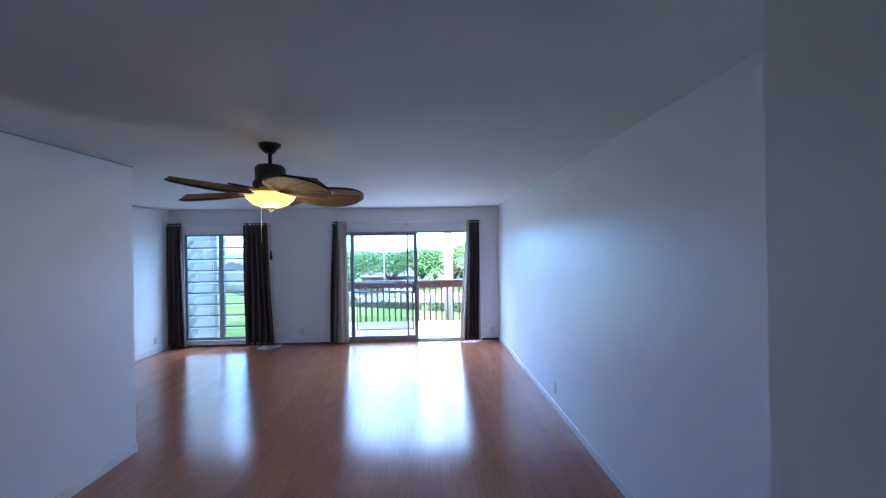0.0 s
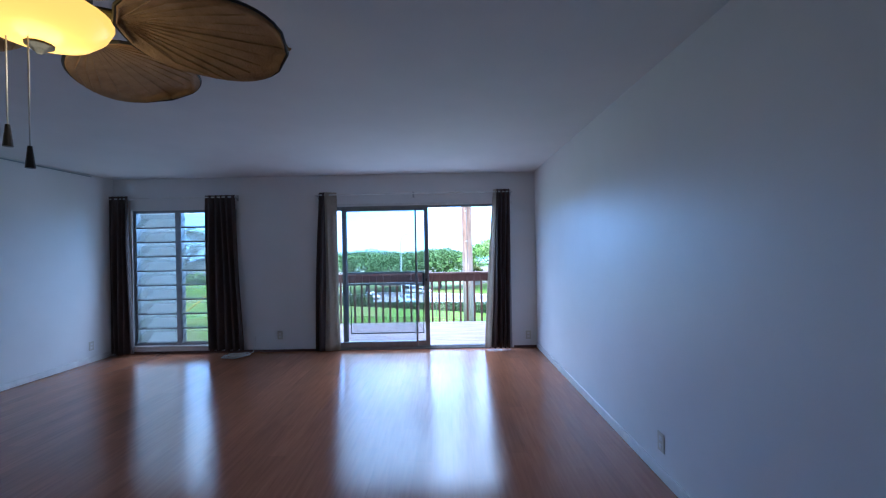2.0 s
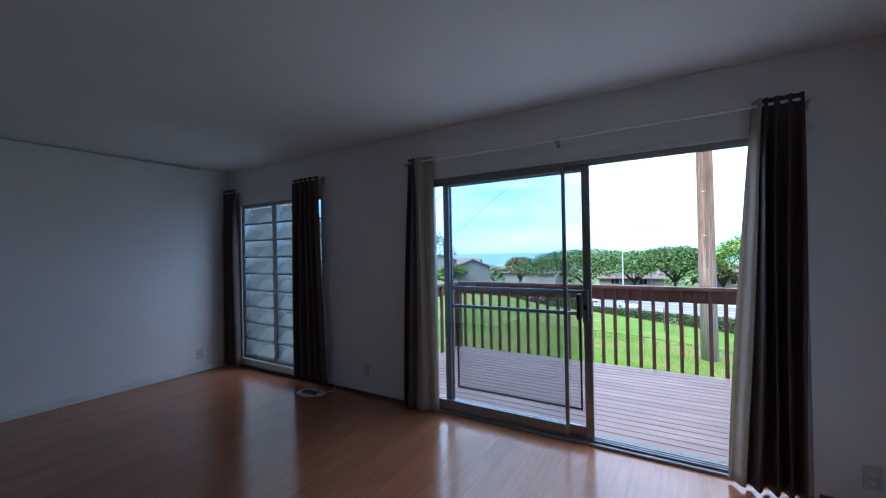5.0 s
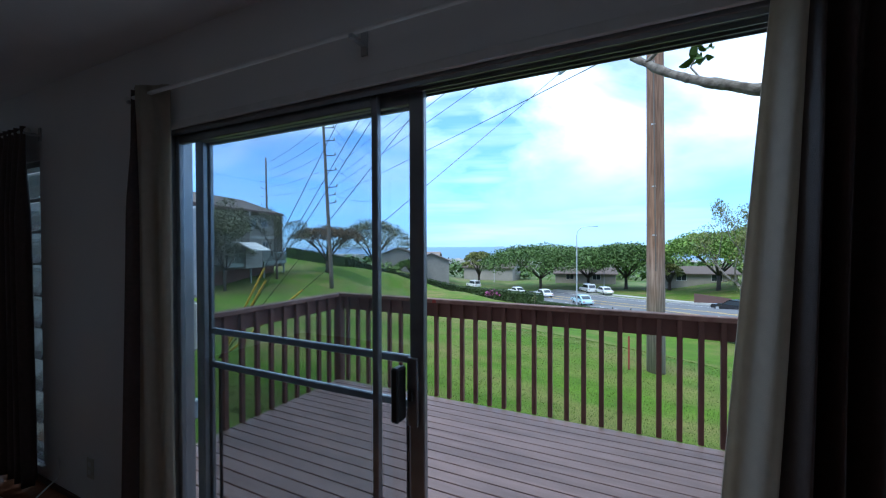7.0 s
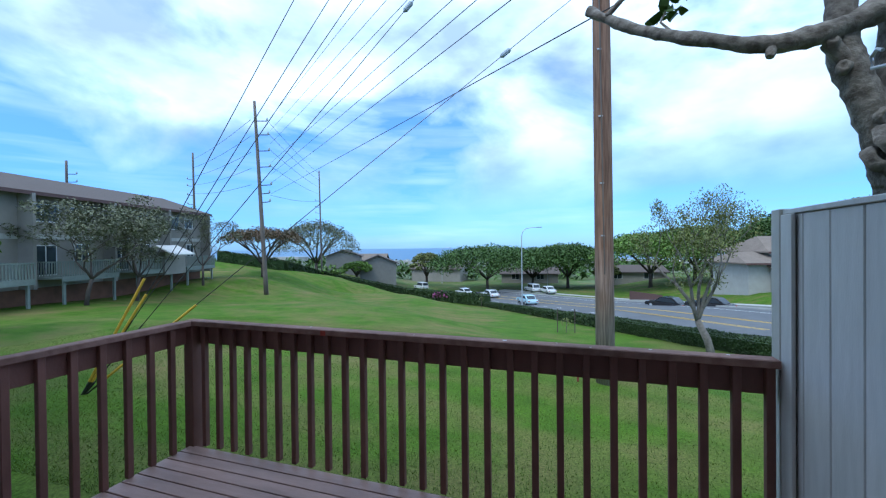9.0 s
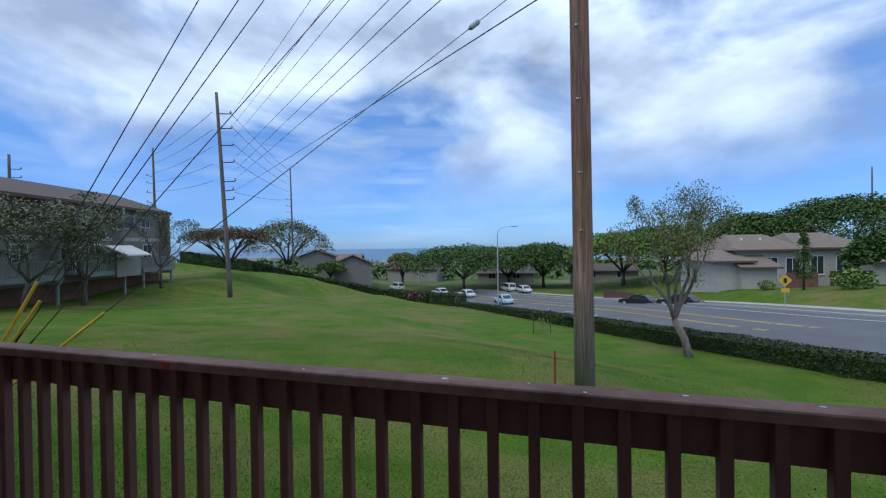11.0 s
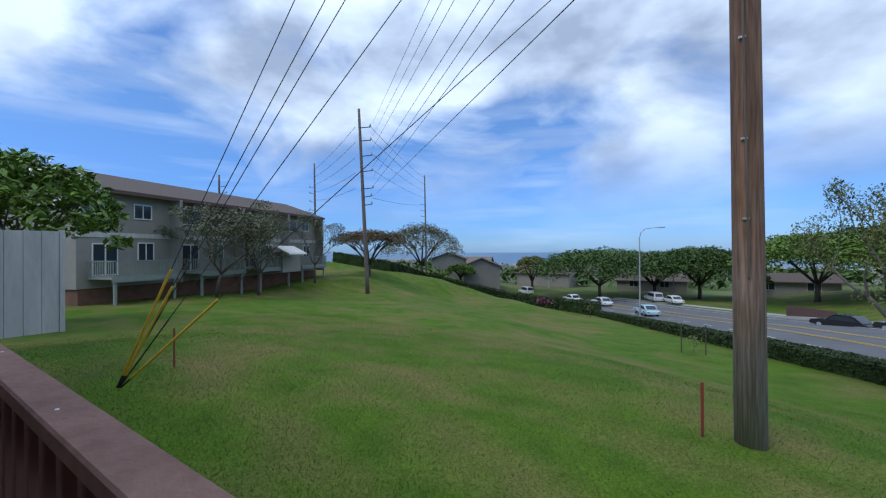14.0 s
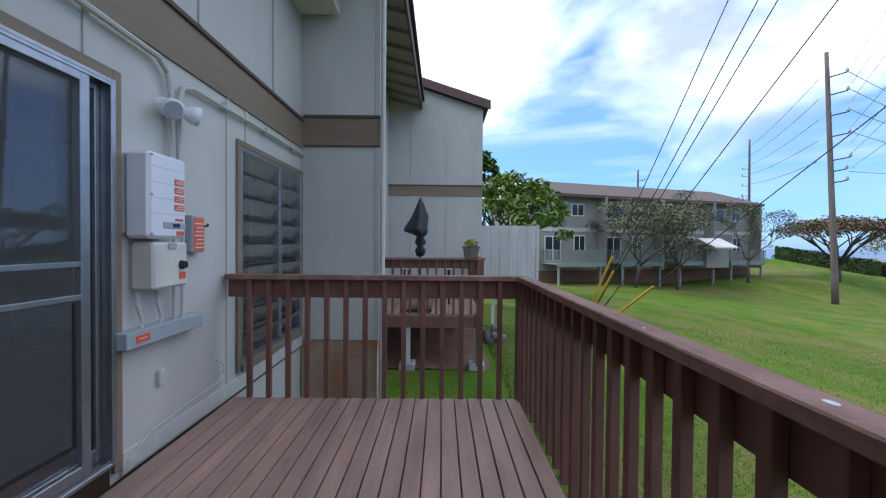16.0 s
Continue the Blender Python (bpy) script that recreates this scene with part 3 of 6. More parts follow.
bb = thing("baseboard", "low white painted skirting with brown shoe", "baseboard", kind="structure")
for b in ((XR - 0.012, XR, 1.82, YI, 0, 0.07), (XL, XL + 0.012, PY, YI, 0, 0.07), (PX, PX + 0.012, -1.4, PY, 0, 0.07)):
    part("skirting", box(*b, 0.003), M_trim, bb)
for b in ((XL, DX0 - 0.02, YI - 0.014, YI, 0, 0.03), (DX1 + 0.02, XR, YI - 0.014, YI, 0, 0.03)):
    part("shoe", box(*b, 0.003), M_brown, bb, "brown shoe moulding")
cab = thing("cable_trunking", "thin grey cable run along the top of the wall", "cable", kind="structure")
part("run", tube([(XL + 0.012, PY, CE - 0.02), (XL + 0.012, YI - 0.35, CE - 0.02)], 0.007, 6), M_grey, cab)
part("run", tube([(PX + 0.012, -1.4, CE - 0.02), (PX + 0.012, PY - 0.01, CE - 0.02)], 0.007, 6), M_grey, cab)


# ---- sliding door ----
def rect_frame(name, x0, x1, z0, z1, y, w, d, mtl, parent, label="", bottom=None, top=None):
    bm = bmesh.new()
    add_box(bm, x0, x0 + w, y - d / 2, y + d / 2, z0, z1, 0.003)
    add_box(bm, x1 - w, x1, y - d / 2, y + d / 2, z0, z1, 0.003)
    add_box(bm, x0 + w, x1 - w, y - d / 2, y + d / 2, z0, z0 + (bottom or w), 0.003)
    add_box(bm, x0 + w, x1 - w, y - d / 2, y + d / 2, z1 - (top or w), z1, 0.003)
    return part(name, bm, mtl, parent, label)


door = thing("door_1", "aluminium sliding glass patio door, half open", "door", (0, 0, 0), kind="structure")
bm = bmesh.new()
add_box(bm, DX0, DX0 + 0.03, 8.104, 8.205, 0, DZ, 0.003)
add_box(bm, DX1 - 0.03, DX1, 8.104, 8.205, 0, DZ, 0.003)
add_box(bm, DX0 + 0.03, DX1 - 0.03, 8.104, 8.205, DZ - 0.022, DZ, 0.003)
for yy in (8.108, 8.150, 8.178, 8.202):
    add_box(bm, DX0 + 0.03, DX1 - 0.03, yy - 0.002, yy + 0.002, DZ - 0.036, DZ - 0.021)
part("door_frame", bm, M_alu, door)
bm = bmesh.new()
add_box(bm, DX0 + 0.03, DX1 - 0.03, 8.100, 8.205, -0.004, 0.018, 0.003)
for yy in (8.135, 8.165, 8.192):
    add_box(bm, DX0 + 0.03, DX1 - 0.03, yy - 0.003, yy + 0.003, 0.018, 0.032)
part("track", bm, M_alu, door)
for nm, x0, x1, yy, sw_ in (("fixed_panel", DX0 + 0.032, 0.55, 8.135, 0.026), ("sliding_panel", -0.49, 0.712, 8.165, 0.055)):
    fr = rect_frame(nm, x0, x1, 0.035, DZ - 0.024, yy, sw_, 0.024, M_alu, door, bottom=0.07, top=0.045)
    gl = part("pane", box(x0 + sw_ - 0.004, x1 - sw_ + 0.004, yy - 0.003, yy + 0.003, 0.10, DZ - 0.066), M_glass, fr, "clear glass pane")
    gl.visible_shadow = False
    if nm == "sliding_panel":
        bm = box(0.622, 0.652, 8.085, 8.140, 0.865, 1.045, 0.006)
        part("handle", bm, M_black, fr, "black pull handle")
        part("handle_plate", box(0.652, 0.694, 8.140, 8.1525, 0.84, 1.07, 0.003), M_alu, fr)
        part("latch", box(0.662, 0.680, 8.128, 8.140, 0.93, 0.965, 0.003), M_black, fr)
scr = rect_frame("screen_panel", -0.475, 0.70, 0.035, DZ - 0.026, 8.190, 0.05, 0.018, M_alu, door, "screen door with two push bars", bottom=0.06, top=0.05)
for zz in (1.050, 0.895):
    part("push_bar", box(-0.43, 0.645, 8.181, 8.199, zz - 0.014, zz + 0.014, 0.004), M_alu, scr)
bm = bmesh.new()
for b in ((-0.395, -0.383, 0.20, 0.875), (0.618, 0.63, 0.20, 0.875), (-0.383, 0.618, 0.20, 0.215)):
    add_box(bm, b[0], b[1], 8.193, 8.202, b[2], b[3])
part("guard_frame", bm, M_black, scr, "black frame of the lower guard mesh")
gm = part("guard_mesh", box(-0.383, 0.618, 8.197, 8.198, 0.215, 0.88), M_screen, scr, "dark lower guard mesh")
gm.visible_shadow = False
ms = part("mesh", box(-0.43, 0.645, 8.1895, 8.1905, 0.09, DZ - 0.07), M_screen, scr, "dark insect mesh")
ms.visible_shadow = False
# casing outside
cs = thing("door_casing", "beige wooden casing round the patio door", "door casing", kind="structure")
for b in ((DX0 - 0.055, DX0 - 0.001, YO + 0.001, YO + 0.024, -0.06, DZ + 0.06), (DX1 + 0.001, DX1 + 0.09, YO + 0.001, YO + 0.024, -0.06, DZ + 0.06), (DX0, DX1, YO + 0.001, YO + 0.024, DZ + 0.001, DZ + 0.06)):
    part("board", box(*b, 0.003), M_band, cs)
part("inner_trim", box(DX0 - 0.03, DX1 + 0.03, YI - 0.014, YI - 0.001, DZ - 0.012, DZ + 0.022, 0.003), M_trim, cs)

# ---- louvre window ----
win = thing("window_1", "aluminium jalousie window with ten glass louvres a side", "window", kind="structure")
bm = bmesh.new()
xm = -2.745
for x0, x1 in ((WX0, WX0 + 0.035), (xm - 0.03, xm + 0.03), (WX1 - 0.035, WX1)):
    add_box(bm, x0, x1, 8.112, 8.185, WZ0, WZ1, 0.003)
for z0, z1 in ((WZ0, WZ0 + 0.035), (WZ1 - 0.035, WZ1)):
    add_box(bm, WX0 + 0.035, xm - 0.03, 8.112, 8.185, z0, z1)
    add_box(bm, xm + 0.03, WX1 - 0.035, 8.112, 8.185, z0, z1)
part("window_frame", bm, M_alu, win)
NL = 9
pitch = (WZ1 - WZ0 - 0.07) / NL
for x0, x1 in ((WX0 + 0.04, xm - 0.034), (xm + 0.034, WX1 - 0.04)):
    for i in range(NL):
        zc = WZ0 + 0.035 + pitch * (i + 0.5)
        bm = bmesh.new()
        add_box(bm, x0, x1, -0.003, 0.003, -pitch * 0.54, pitch * 0.54, 0, None)
        bmesh.ops.transform(bm, matrix=Matrix.Translation((0, 8.15, zc)) @ Matrix.Rotation(radians(-27), 4, "X"), verts=bm.verts)
        gl = part("louvre", bm, M_louvre, win, "obscure glass slat")
        gl.visible_shadow = False
        bm = bmesh.new()
        add_box(bm, x0, x1, 8.126, 8.136, zc - pitch / 2 - 0.012, zc - pitch / 2 + 0.014)
        part("louvre_rail", bm, M_dark, win)
    for xx in (x0, x1):
        bm = bmesh.new()
        add_box(bm, xx - 0.006, xx + 0.006, 8.12, 8.18, WZ0 + 0.04, WZ1 - 0.04)
        part("clip_strip", bm, M_alu, win)
part("window_sill", box(WX0 - 0.03, WX1 + 0.03, YI - 0.02, YI - 0.001, WZ0 - 0.03, WZ0, 0.003), M_trim, win)
for b in ((WX0 - 0.035, WX0 - 0.001, YO + 0.001, YO + 0.022, WZ0 - 0.06, WZ1 + 0.05), (WX1 + 0.001, WX1 + 0.05, YO + 0.001, YO + 0.022, WZ0 - 0.06, WZ1 + 0.05), (WX0, WX1, YO + 0.001, YO + 0.022, WZ1 + 0.001, WZ1 + 0.05), (WX0, WX1, YO + 0.001, YO + 0.045, WZ0 - 0.06, WZ0 - 0.001)):
    part("outer_trim", box(*b, 0.003), M_band, win)


# ---- curtains ----
def curtain(name, label, top, foot, zt, zb, folds, seed, lining=0.0, y=8.03):
    """A rod-pocket panel: gathered at the head, its pleats opening towards the floor between top and foot (x from, x to)."""
    rnd = random.Random(seed)
    cx = sum(top) / 2
    t = thing(name, label, "curtain", (cx, y, zb), group="curtains")
    ph = [rnd.uniform(-0.6, 0.6) for _ in range(folds + 3)]
    am = [rnd.uniform(0.65, 1.2) for _ in range(folds + 3)]

    def sheet(u0, u1, mtl, nm, lb):
        bm = bmesh.new()
        nu, nz = int(folds * 14 * (u1 - u0)) + 3, 30
        grid = []
        for j in range(nz + 1):
            v = j / nz
            z = zb + (zt - zb) * v
            row = []
            for i in range(nu + 1):
                u = u0 + (u1 - u0) * i / nu
                k = (1 - v) ** 0.85
                xa = top[0] + (top[1] - top[0]) * u
                xb = foot[0] + (foot[1] - foot[0]) * u
                f = u * folds
                q = int(f)
                e = f - q
                p = ph[q] * (1 - e) + ph[q + 1] * e
                g_ = am[q] * (1 - e) + am[q + 1] * e
                a = math.sin(f * math.tau + 0.9 * p * (1 - v))
                small = 0.005 * math.sin(f * math.tau * 3 + p * 5) * max(0.0, (v - 0.90) / 0.10)
                pinch = 1 - 0.45 * math.exp(-((v - 0.965) / 0.018) ** 2)
                x = xa + (xb - xa) * k + 0.010 * math.sin(4 * v + u * 7 + seed)
                yy = (0.014 + 0.034 * min(1.0, (1 - v) * 4)) * a * g_ * pinch + small - 0.018 * (1 - v)
                if nm == "lining":
                    w_ = (u - u0) / (u1 - u0) if lining > 0 else (u1 - u) / (u1 - u0)
                    yy = yy * 0.35 - 0.03 + 0.07 * w_
                row.append(bm.verts.new((x - cx, yy, z - zb)))
            grid.append(row)
        for j in range(nz):
            for i in range(nu):
                bm.faces.new((grid[j][i], grid[j][i + 1], grid[j + 1][i + 1], grid[j + 1][i]))
        ob = part(nm, bm, mtl, t, lb, True)
        so = ob.modifiers.new("thick", "SOLIDIFY")
        so.thickness = 0.003
        return ob
    if lining > 0:
        sheet(0.0, 1 - lining, M_curtain, "cloth", "")
        sheet(1 - lining, 1.0, M_lining, "lining", "cream lining turned out")
    elif lining < 0:
        sheet(-lining, 1.0, M_curtain, "cloth", "")
        sheet(0.0, -lining, M_lining, "lining", "cream lining turned out")
    else:
        sheet(0.0, 1.0, M_curtain, "cloth", "")
    return t


curtain("curtain", "dark brown curtain drawn aside by the louvre window", (-3.61, -3.36), (-3.60, -3.31), 2.165, 0.03, 4, 1)
curtain("curtain", "dark brown curtain hanging over the louvre window's side", (-2.31, -1.91), (-2.31, -1.81), 2.155, 0.05, 5, 2)
curtain("curtain", "dark brown curtain with cream lining beside the patio door", (-0.76, -0.54), (-0.83, -0.50), 2.165, 0.02, 3, 3, lining=0.6)
curtain("curtain", "dark brown curtain with cream lining gathered by the open door", (1.60, 1.82), (1.47, 1.81), 2.165, 0.02, 5, 4, lining=-0.22)


def curtain_rod(x0, x1, brackets):
    t = thing("curtain_rod", "slim white curtain rod on wall brackets", "curtain rod", (x0, 8.035, 2.13), group="curtain rods")
    part("rod", tube([(0, 0, 0), (x1 - x0, 0, 0)], 0.009, 10), M_trim, t)
    for xx in (0, x1 - x0):
        part("finial", box(xx - 0.012, xx + 0.012, -0.012, 0.012, -0.012, 0.012, 0.005), M_trim, t)
    for xx in brackets:
        bm = bmesh.new()
        add_box(bm, xx - x0 - 0.008, xx - x0 + 0.008, -0.012, 0.062, -0.022, -0.010)
        add_box(bm, xx - x0 - 0.012, xx - x0 + 0.012, 0.056, 0.064, -0.05, 0.03)
        part("bracket", bm, M_steel, t)


curtain_rod(-3.72, -1.88, (-3.70, -1.90))
curtain_rod(-0.80, 1.86, (-0.78, 0.52, 1.84))


# ---- ceiling fan ----
def ceiling_fan(at):
    t = thing("ceiling_fan", "bronze ceiling fan with five woven palm-leaf blades and a lit bowl", "ceiling fan", at)
    part("canopy", lathe([(0.075, 0), (0.072, -0.02), (0.05, -0.05), (0.03, -0.065)]), M_dark, t, smooth=True)
    part("downrod", tube([(0, 0, -0.06), (0, 0, -0.16)], 0.014), M_dark, t)
    part("motor", lathe([(0.03, -0.14), (0.085, -0.15), (0.10, -0.17), (0.10, -0.25), (0.115, -0.27), (0.115, -0.33), (0.07, -0.34), (0.075, -0.35)]), M_dark, t, smooth=True)
    part("bowl", lathe([(0.165, -0.345), (0.166, -0.353), (0.150, -0.385), (0.115, -0.418), (0.065, -0.438), (0.01, -0.446)], 32), M_bowl, t, "lit amber glass bowl", True)
    part("finial", lathe([(0.034, -0.438), (0.032, -0.449), (0.018, -0.458), (0.006, -0.470)], 12), M_dark, t)
    for dx, ln in ((-0.05, 0.28), (0.01, 0.34)):
        ch = part("pull_chain", tube([(dx, -0.04, -0.34), (dx, -0.04, -0.40 - ln)], 0.0018, 6), M_steel, t)
        part("knob", tube([(dx, -0.04, -0.40 - ln), (dx, -0.04, -0.46 - ln)], [0.005, 0.011], 8), M_dark, ch)
    for i in range(5):
        a = FAN_TURN + i * 72
        m = Matrix.Rotation(radians(a), 4, "Z")
        bm = bmesh.new()
        n = 20
        ts = [k / n for k in range(n + 1)]
        prof = []
        for k in ts:
            u = 2 * k - 1
            prof.append(0.205 * math.sqrt(max(0, 1 - abs(u) ** 2.3)) * (0.80 + 0.20 * k) + 0.004)
        cols = 9
        grid = []
        for k, h in zip(ts, prof):
            x = 0.17 + k * 0.48
            grid.append([bm.verts.new((x + (0.015 * (1 - abs(c)) if k > 0.9 else 0), c * h, 0.010 * math.cos(c * 9) * 0.25 - 0.025 * c * c)) for c in [2 * j / (cols - 1) - 1 for j in range(cols)]])
        for r0, r1 in zip(grid, grid[1:]):
            for j in range(cols - 1):
                bm.faces.new((r0[j], r1[j], r1[j + 1], r0[j + 1]))
        tilt = Matrix.Translation((0, 0, -0.325)) @ m @ Matrix.Rotation(radians(-13), 4, "X")
        bmesh.ops.transform(bm, matrix=tilt, verts=bm.verts)
        bl = part("blade", bm, M_blade, t, "woven palm-leaf blade with dark edge", True)
        so = bl.modifiers.new("thick", "SOLIDIFY")
        so.thickness = 0.008
        # ribs fan out from the root, and a dark rim
        bm = bmesh.new()
        rim = [(0.17 + k * 0.48, s * h, -0.025) for s, seq in ((1, list(zip(ts, prof))), (-1, list(zip(ts, prof))[::-1])) for k, h in seq]
        add_tube(bm, rim + rim[:1], 0.006, 5, False)
        bmesh.ops.transform(bm, matrix=tilt, verts=bm.verts)
        part("rim", bm, M_dark, bl)
        bm = bmesh.new()
        for q in range(-6, 7):
            ang = q * 0.16
            pts = []
            for s in (0.0, 0.5, 1.0):
                k = min(0.98, 0.02 + s * (0.95 - abs(q) * 0.075))
                h = prof[int(k * n)]
                yy = max(-h, min(h, math.tan(ang) * k * 0.36))
                pts.append((0.17 + k * 0.48, yy, -0.008 - 0.025 * (yy / max(h, 0.01)) ** 2))
            add_tube(bm, pts, 0.0025, 4, False)
        bmesh.ops.transform(bm, matrix=tilt, verts=bm.verts)
        part("ribs", bm, M_blade, bl)
        bm = bmesh.new()
        add_box(bm, 0.10, 0.25, -0.018, 0.018, -0.004, 0.012, 0.004)
        add_box(bm, 0.22, 0.30, -0.035, 0.035, 0.004, 0.014, 0.004)
        bmesh.ops.transform(bm, matrix=tilt, verts=bm.verts)
        part("blade_arm", bm, M_dark, t)
    return t


FAN_TURN = 25
FAN_AT = (-0.19, 3.80, CE)
ceiling_fan(FAN_AT)
ld = bpy.data.lights.new("fan_bulb", "POINT")
ld.energy, ld.color, ld.shadow_soft_size = 0.22, (1.0, 0.72, 0.36), 0.10
lo = new("fan_bulb", ld)
lo.location = (FAN_AT[0], FAN_AT[1], CE - 0.52)


# ---- outlets and small things indoors ----
def outlet(at, rz, label, group="wall outlets"):
    t = thing("wall_outlet", label, "outlet", at, rz, group)
    part("plate", box(-0.035, 0.035, -0.006, 0.0, -0.057, 0.057, 0.003), M_cream, t)
    for zz in (-0.022, 0.022):
        part("socket", box(-0.016, 0.016, -0.009, -0.0055, zz - 0.013, zz + 0.013, 0.003), M_trim, t)


outlet((-1.35, YI, 0.225), 0, "cream outlet plate on the window wall")
outlet((XL, 7.72, 0.21), 90, "cream outlet plate on the white side wall")
outlet((XR, 5.0, 0.215), -90, "cream outlet plate on the white side wall")
outlet((PX, 3.0, 0.25), 90, "cream outlet plate on the partition")
outlet((2.06, YI, 0.17), 0, "cream outlet plate in the corner by the door")
cc = thing("cable_coil", "loose white coiled cable on the floor", "cable", (-1.88, 7.84, 0.0))
rnd = random.Random(5)
for k in range(5):
    a0 = rnd.uniform(0, 6)
    pts = [(0.13 * math.cos(a + a0) * (1 + 0.1 * k / 5) + 0.03 * k, 0.075 * math.sin(a + a0) - 0.01 * k, 0.008 + 0.010 * k + 0.004 * math.sin(3 * a)) for a in [i * math.tau / 24 for i in range(25)]]
    part("loop", tube(pts, 0.0055, 6), M_trim, cc)
part("lead", tube([(0.14, 0.0, 0.02), (0.22, 0.12, 0.03), (0.20, 0.24, 0.10), (0.19, 0.25, 0.22)], 0.004, 6), M_trim, cc)

# ---- outside walls of the terrace ----
DKZ = -0.075
RX, RY, RZ = -1.695, 10.53, 0.905


def siding_wall(name, label, boxes, battens, mtl=M_siding):
    ob = wall_pieces(name, label, mtl, boxes)
    for b in battens:
        part("batten", box(*b, 0.002), mtl, ob)
    return ob


siding_wall("wall_upper", "grey-beige upper wall with thin battens", [(-3.60, 6.0, YO - 0.05, YO, 2.66, 5.3)],
            [(xx, xx + 0.04, YO + 0.001, YO + 0.016, 2.68, 5.3) for xx in (-2.62, -1.40, -0.18, 1.04)])
bd = thing("band_board", "tan painted band board between the storeys", "trim", kind="structure")
part("board", box(-3.41, 6.0, YO - 0.05, YO + 0.015, 2.302, 2.655), M_band, bd)
part("drip", box(-3.41, 6.0, YO + 0.016, YO + 0.035, 2.625, 2.66, 0.003), M_brown, bd)
for xx, z0 in ((-1.75, 0.02), (-0.50, DZ + 0.062), (-2.05, WZ1 + 0.052)):
    part("batten", box(xx, xx + 0.03, YO + 0.001, YO + 0.010, z0, 2.30), M_siding, bd)
part("base_board", box(-3.40, DX0 - 0.06, YO + 0.001, YO + 0.02, -0.10, 0.02, 0.003), M_fencetrim, bd)
wall_pieces("wall_foundation", "grey-beige painted foundation below the wall", M_siding, [(-3.41, 6.0, 8.0, YO - 0.01, -1.4, -0.125)])
# wing wall between the units, with its band, corner board and base
siding_wall("wall_wing", "grey-beige wing wall between two terraces", [(-3.72, -3.412, YO + 0.003, 9.12, -0.04, 2.33), (-3.72, -3.412, YO + 0.003, 9.12, 2.70, 5.0)],
            [(-3.411, -3.398, 9.07, 9.12, -0.04, 2.33), (-3.411, -3.398, 9.07, 9.12, 2.70, 5.0)])
wb = thing("band_board", "tan painted band board on the wing wall", "trim", kind="structure")
part("board", box(-3.725, -3.404, YO + 0.016, 9.125, 2.332, 2.698), M_band, wb)
part("drip", box(-3.404, -3.387, YO + 0.036, 9.13, 2.675, 2.71, 0.003), M_brown, wb)
part("drip", box(-3.404, -3.387, YO + 0.036, 9.13, 2.325, 2.345, 0.003), M_brown, wb)
wbs = wall_pieces("wall_wing_base", "rust-stained concrete block base of the wing wall", M_conc, [(-3.71, -3.428, YO + 0.002, 9.09, -1.4, -0.042)])
for row in range(6):
    for col in range(3):
        y0_ = YO + 0.01 + col * 0.40 - (0.20 if row % 2 else 0.0)
        y1_ = min(y0_ + 0.392, 9.10)
        y0_ = max(y0_, YO + 0.01)
        if y1_ - y0_ > 0.05:
            part("block", box(-3.44, -3.422, y0_, y1_, -0.248 - row * 0.2, -0.056 - row * 0.2, 0.004), M_conc, wbs)
dp = thing("downpipe", "white painted rain downpipe at the wall corner", "downpipe", (-3.385, 9.165, -1.1))
part("pipe", tube([(0, 0, 0), (0, 0, 6.0)], 0.032, 12), M_fence, dp)
for zz in (0.8, 2.9, 4.6):
    part("clamp", tube([(0, 0, zz), (0, 0, zz + 0.03)], 0.038, 12), M_fence, dp)

# neighbour's terrace unit beyond the wing wall
siding_wall("wall_neighbour", "grey-beige neighbour wall", [(-9.2, -3.73, 8.30, 8.45, -1.2, 5.2)], [])
bm = prism([(8.3, -1.2), (10.96, -1.2), (10.96, 4.78), (8.3, 5.62)], "x", -9.38, -9.2)
nbw = structure("wall_gable", bm, M_siding, "grey-beige gable wall of the neighbour unit", "wall")
for yy in (9.05, 10.0):
    part("batten", box(-9.199, -9.185, yy, yy + 0.035, -1.0, 5.0), M_siding, nbw)
part("band", box(-9.2, -9.18, 8.46, 10.98, 2.42, 2.70), M_band, nbw, "tan band board")
part("drip", box(-9.18, -9.165, 8.46, 10.99, 2.69, 2.72), M_brown, nbw)
part("corner_board", box(-9.205, -9.19, 10.86, 10.975, -1.0, 4.75), M_siding, nbw)
rf = thing("roof", "brown shingled roof with dark fascia over the neighbour unit", "roof", kind="structure")
bm = prism([(8.2, 5.72), (11.12, 4.76), (11.12, 4.90), (8.2, 5.86)], "x", -16.0, -9.05)
part("slab", bm, M_roof, rf)
part("fascia", prism([(8.2, 5.66), (11.16, 4.70), (11.16, 4.93), (8.2, 5.89)], "x", -9.05, -9.0), M_brown, rf)
er = thing("roof", "overhanging roof eave with tan boarded soffit", "roof", kind="structure")
part("fascia", box(-9.19, 6.0, 9.30, 9.34, 4.72, 4.98), M_brown, er)
part("slab", prism([(7.6, 5.42), (9.40, 4.96), (9.40, 5.06), (7.6, 5.52)], "x", -9.19, 6.0), M_roof, er)
for i in range(9):
    part("soffit_board", box(-9.19, 6.0, 8.23 + i * 0.12, 8.345 + i * 0.12, 4.78 + 0.26 * (1 - i / 8), 4.80 + 0.26 * (1 - i / 8)), M_soffit, er)
for i in range(12):
    xx = -9.0 + i * 0.6
    part("rafter", prism([(8.23, 4.98), (9.30, 4.70), (9.30, 4.78), (8.23, 5.06)], "x", xx, xx + 0.05), M_soffit, er)
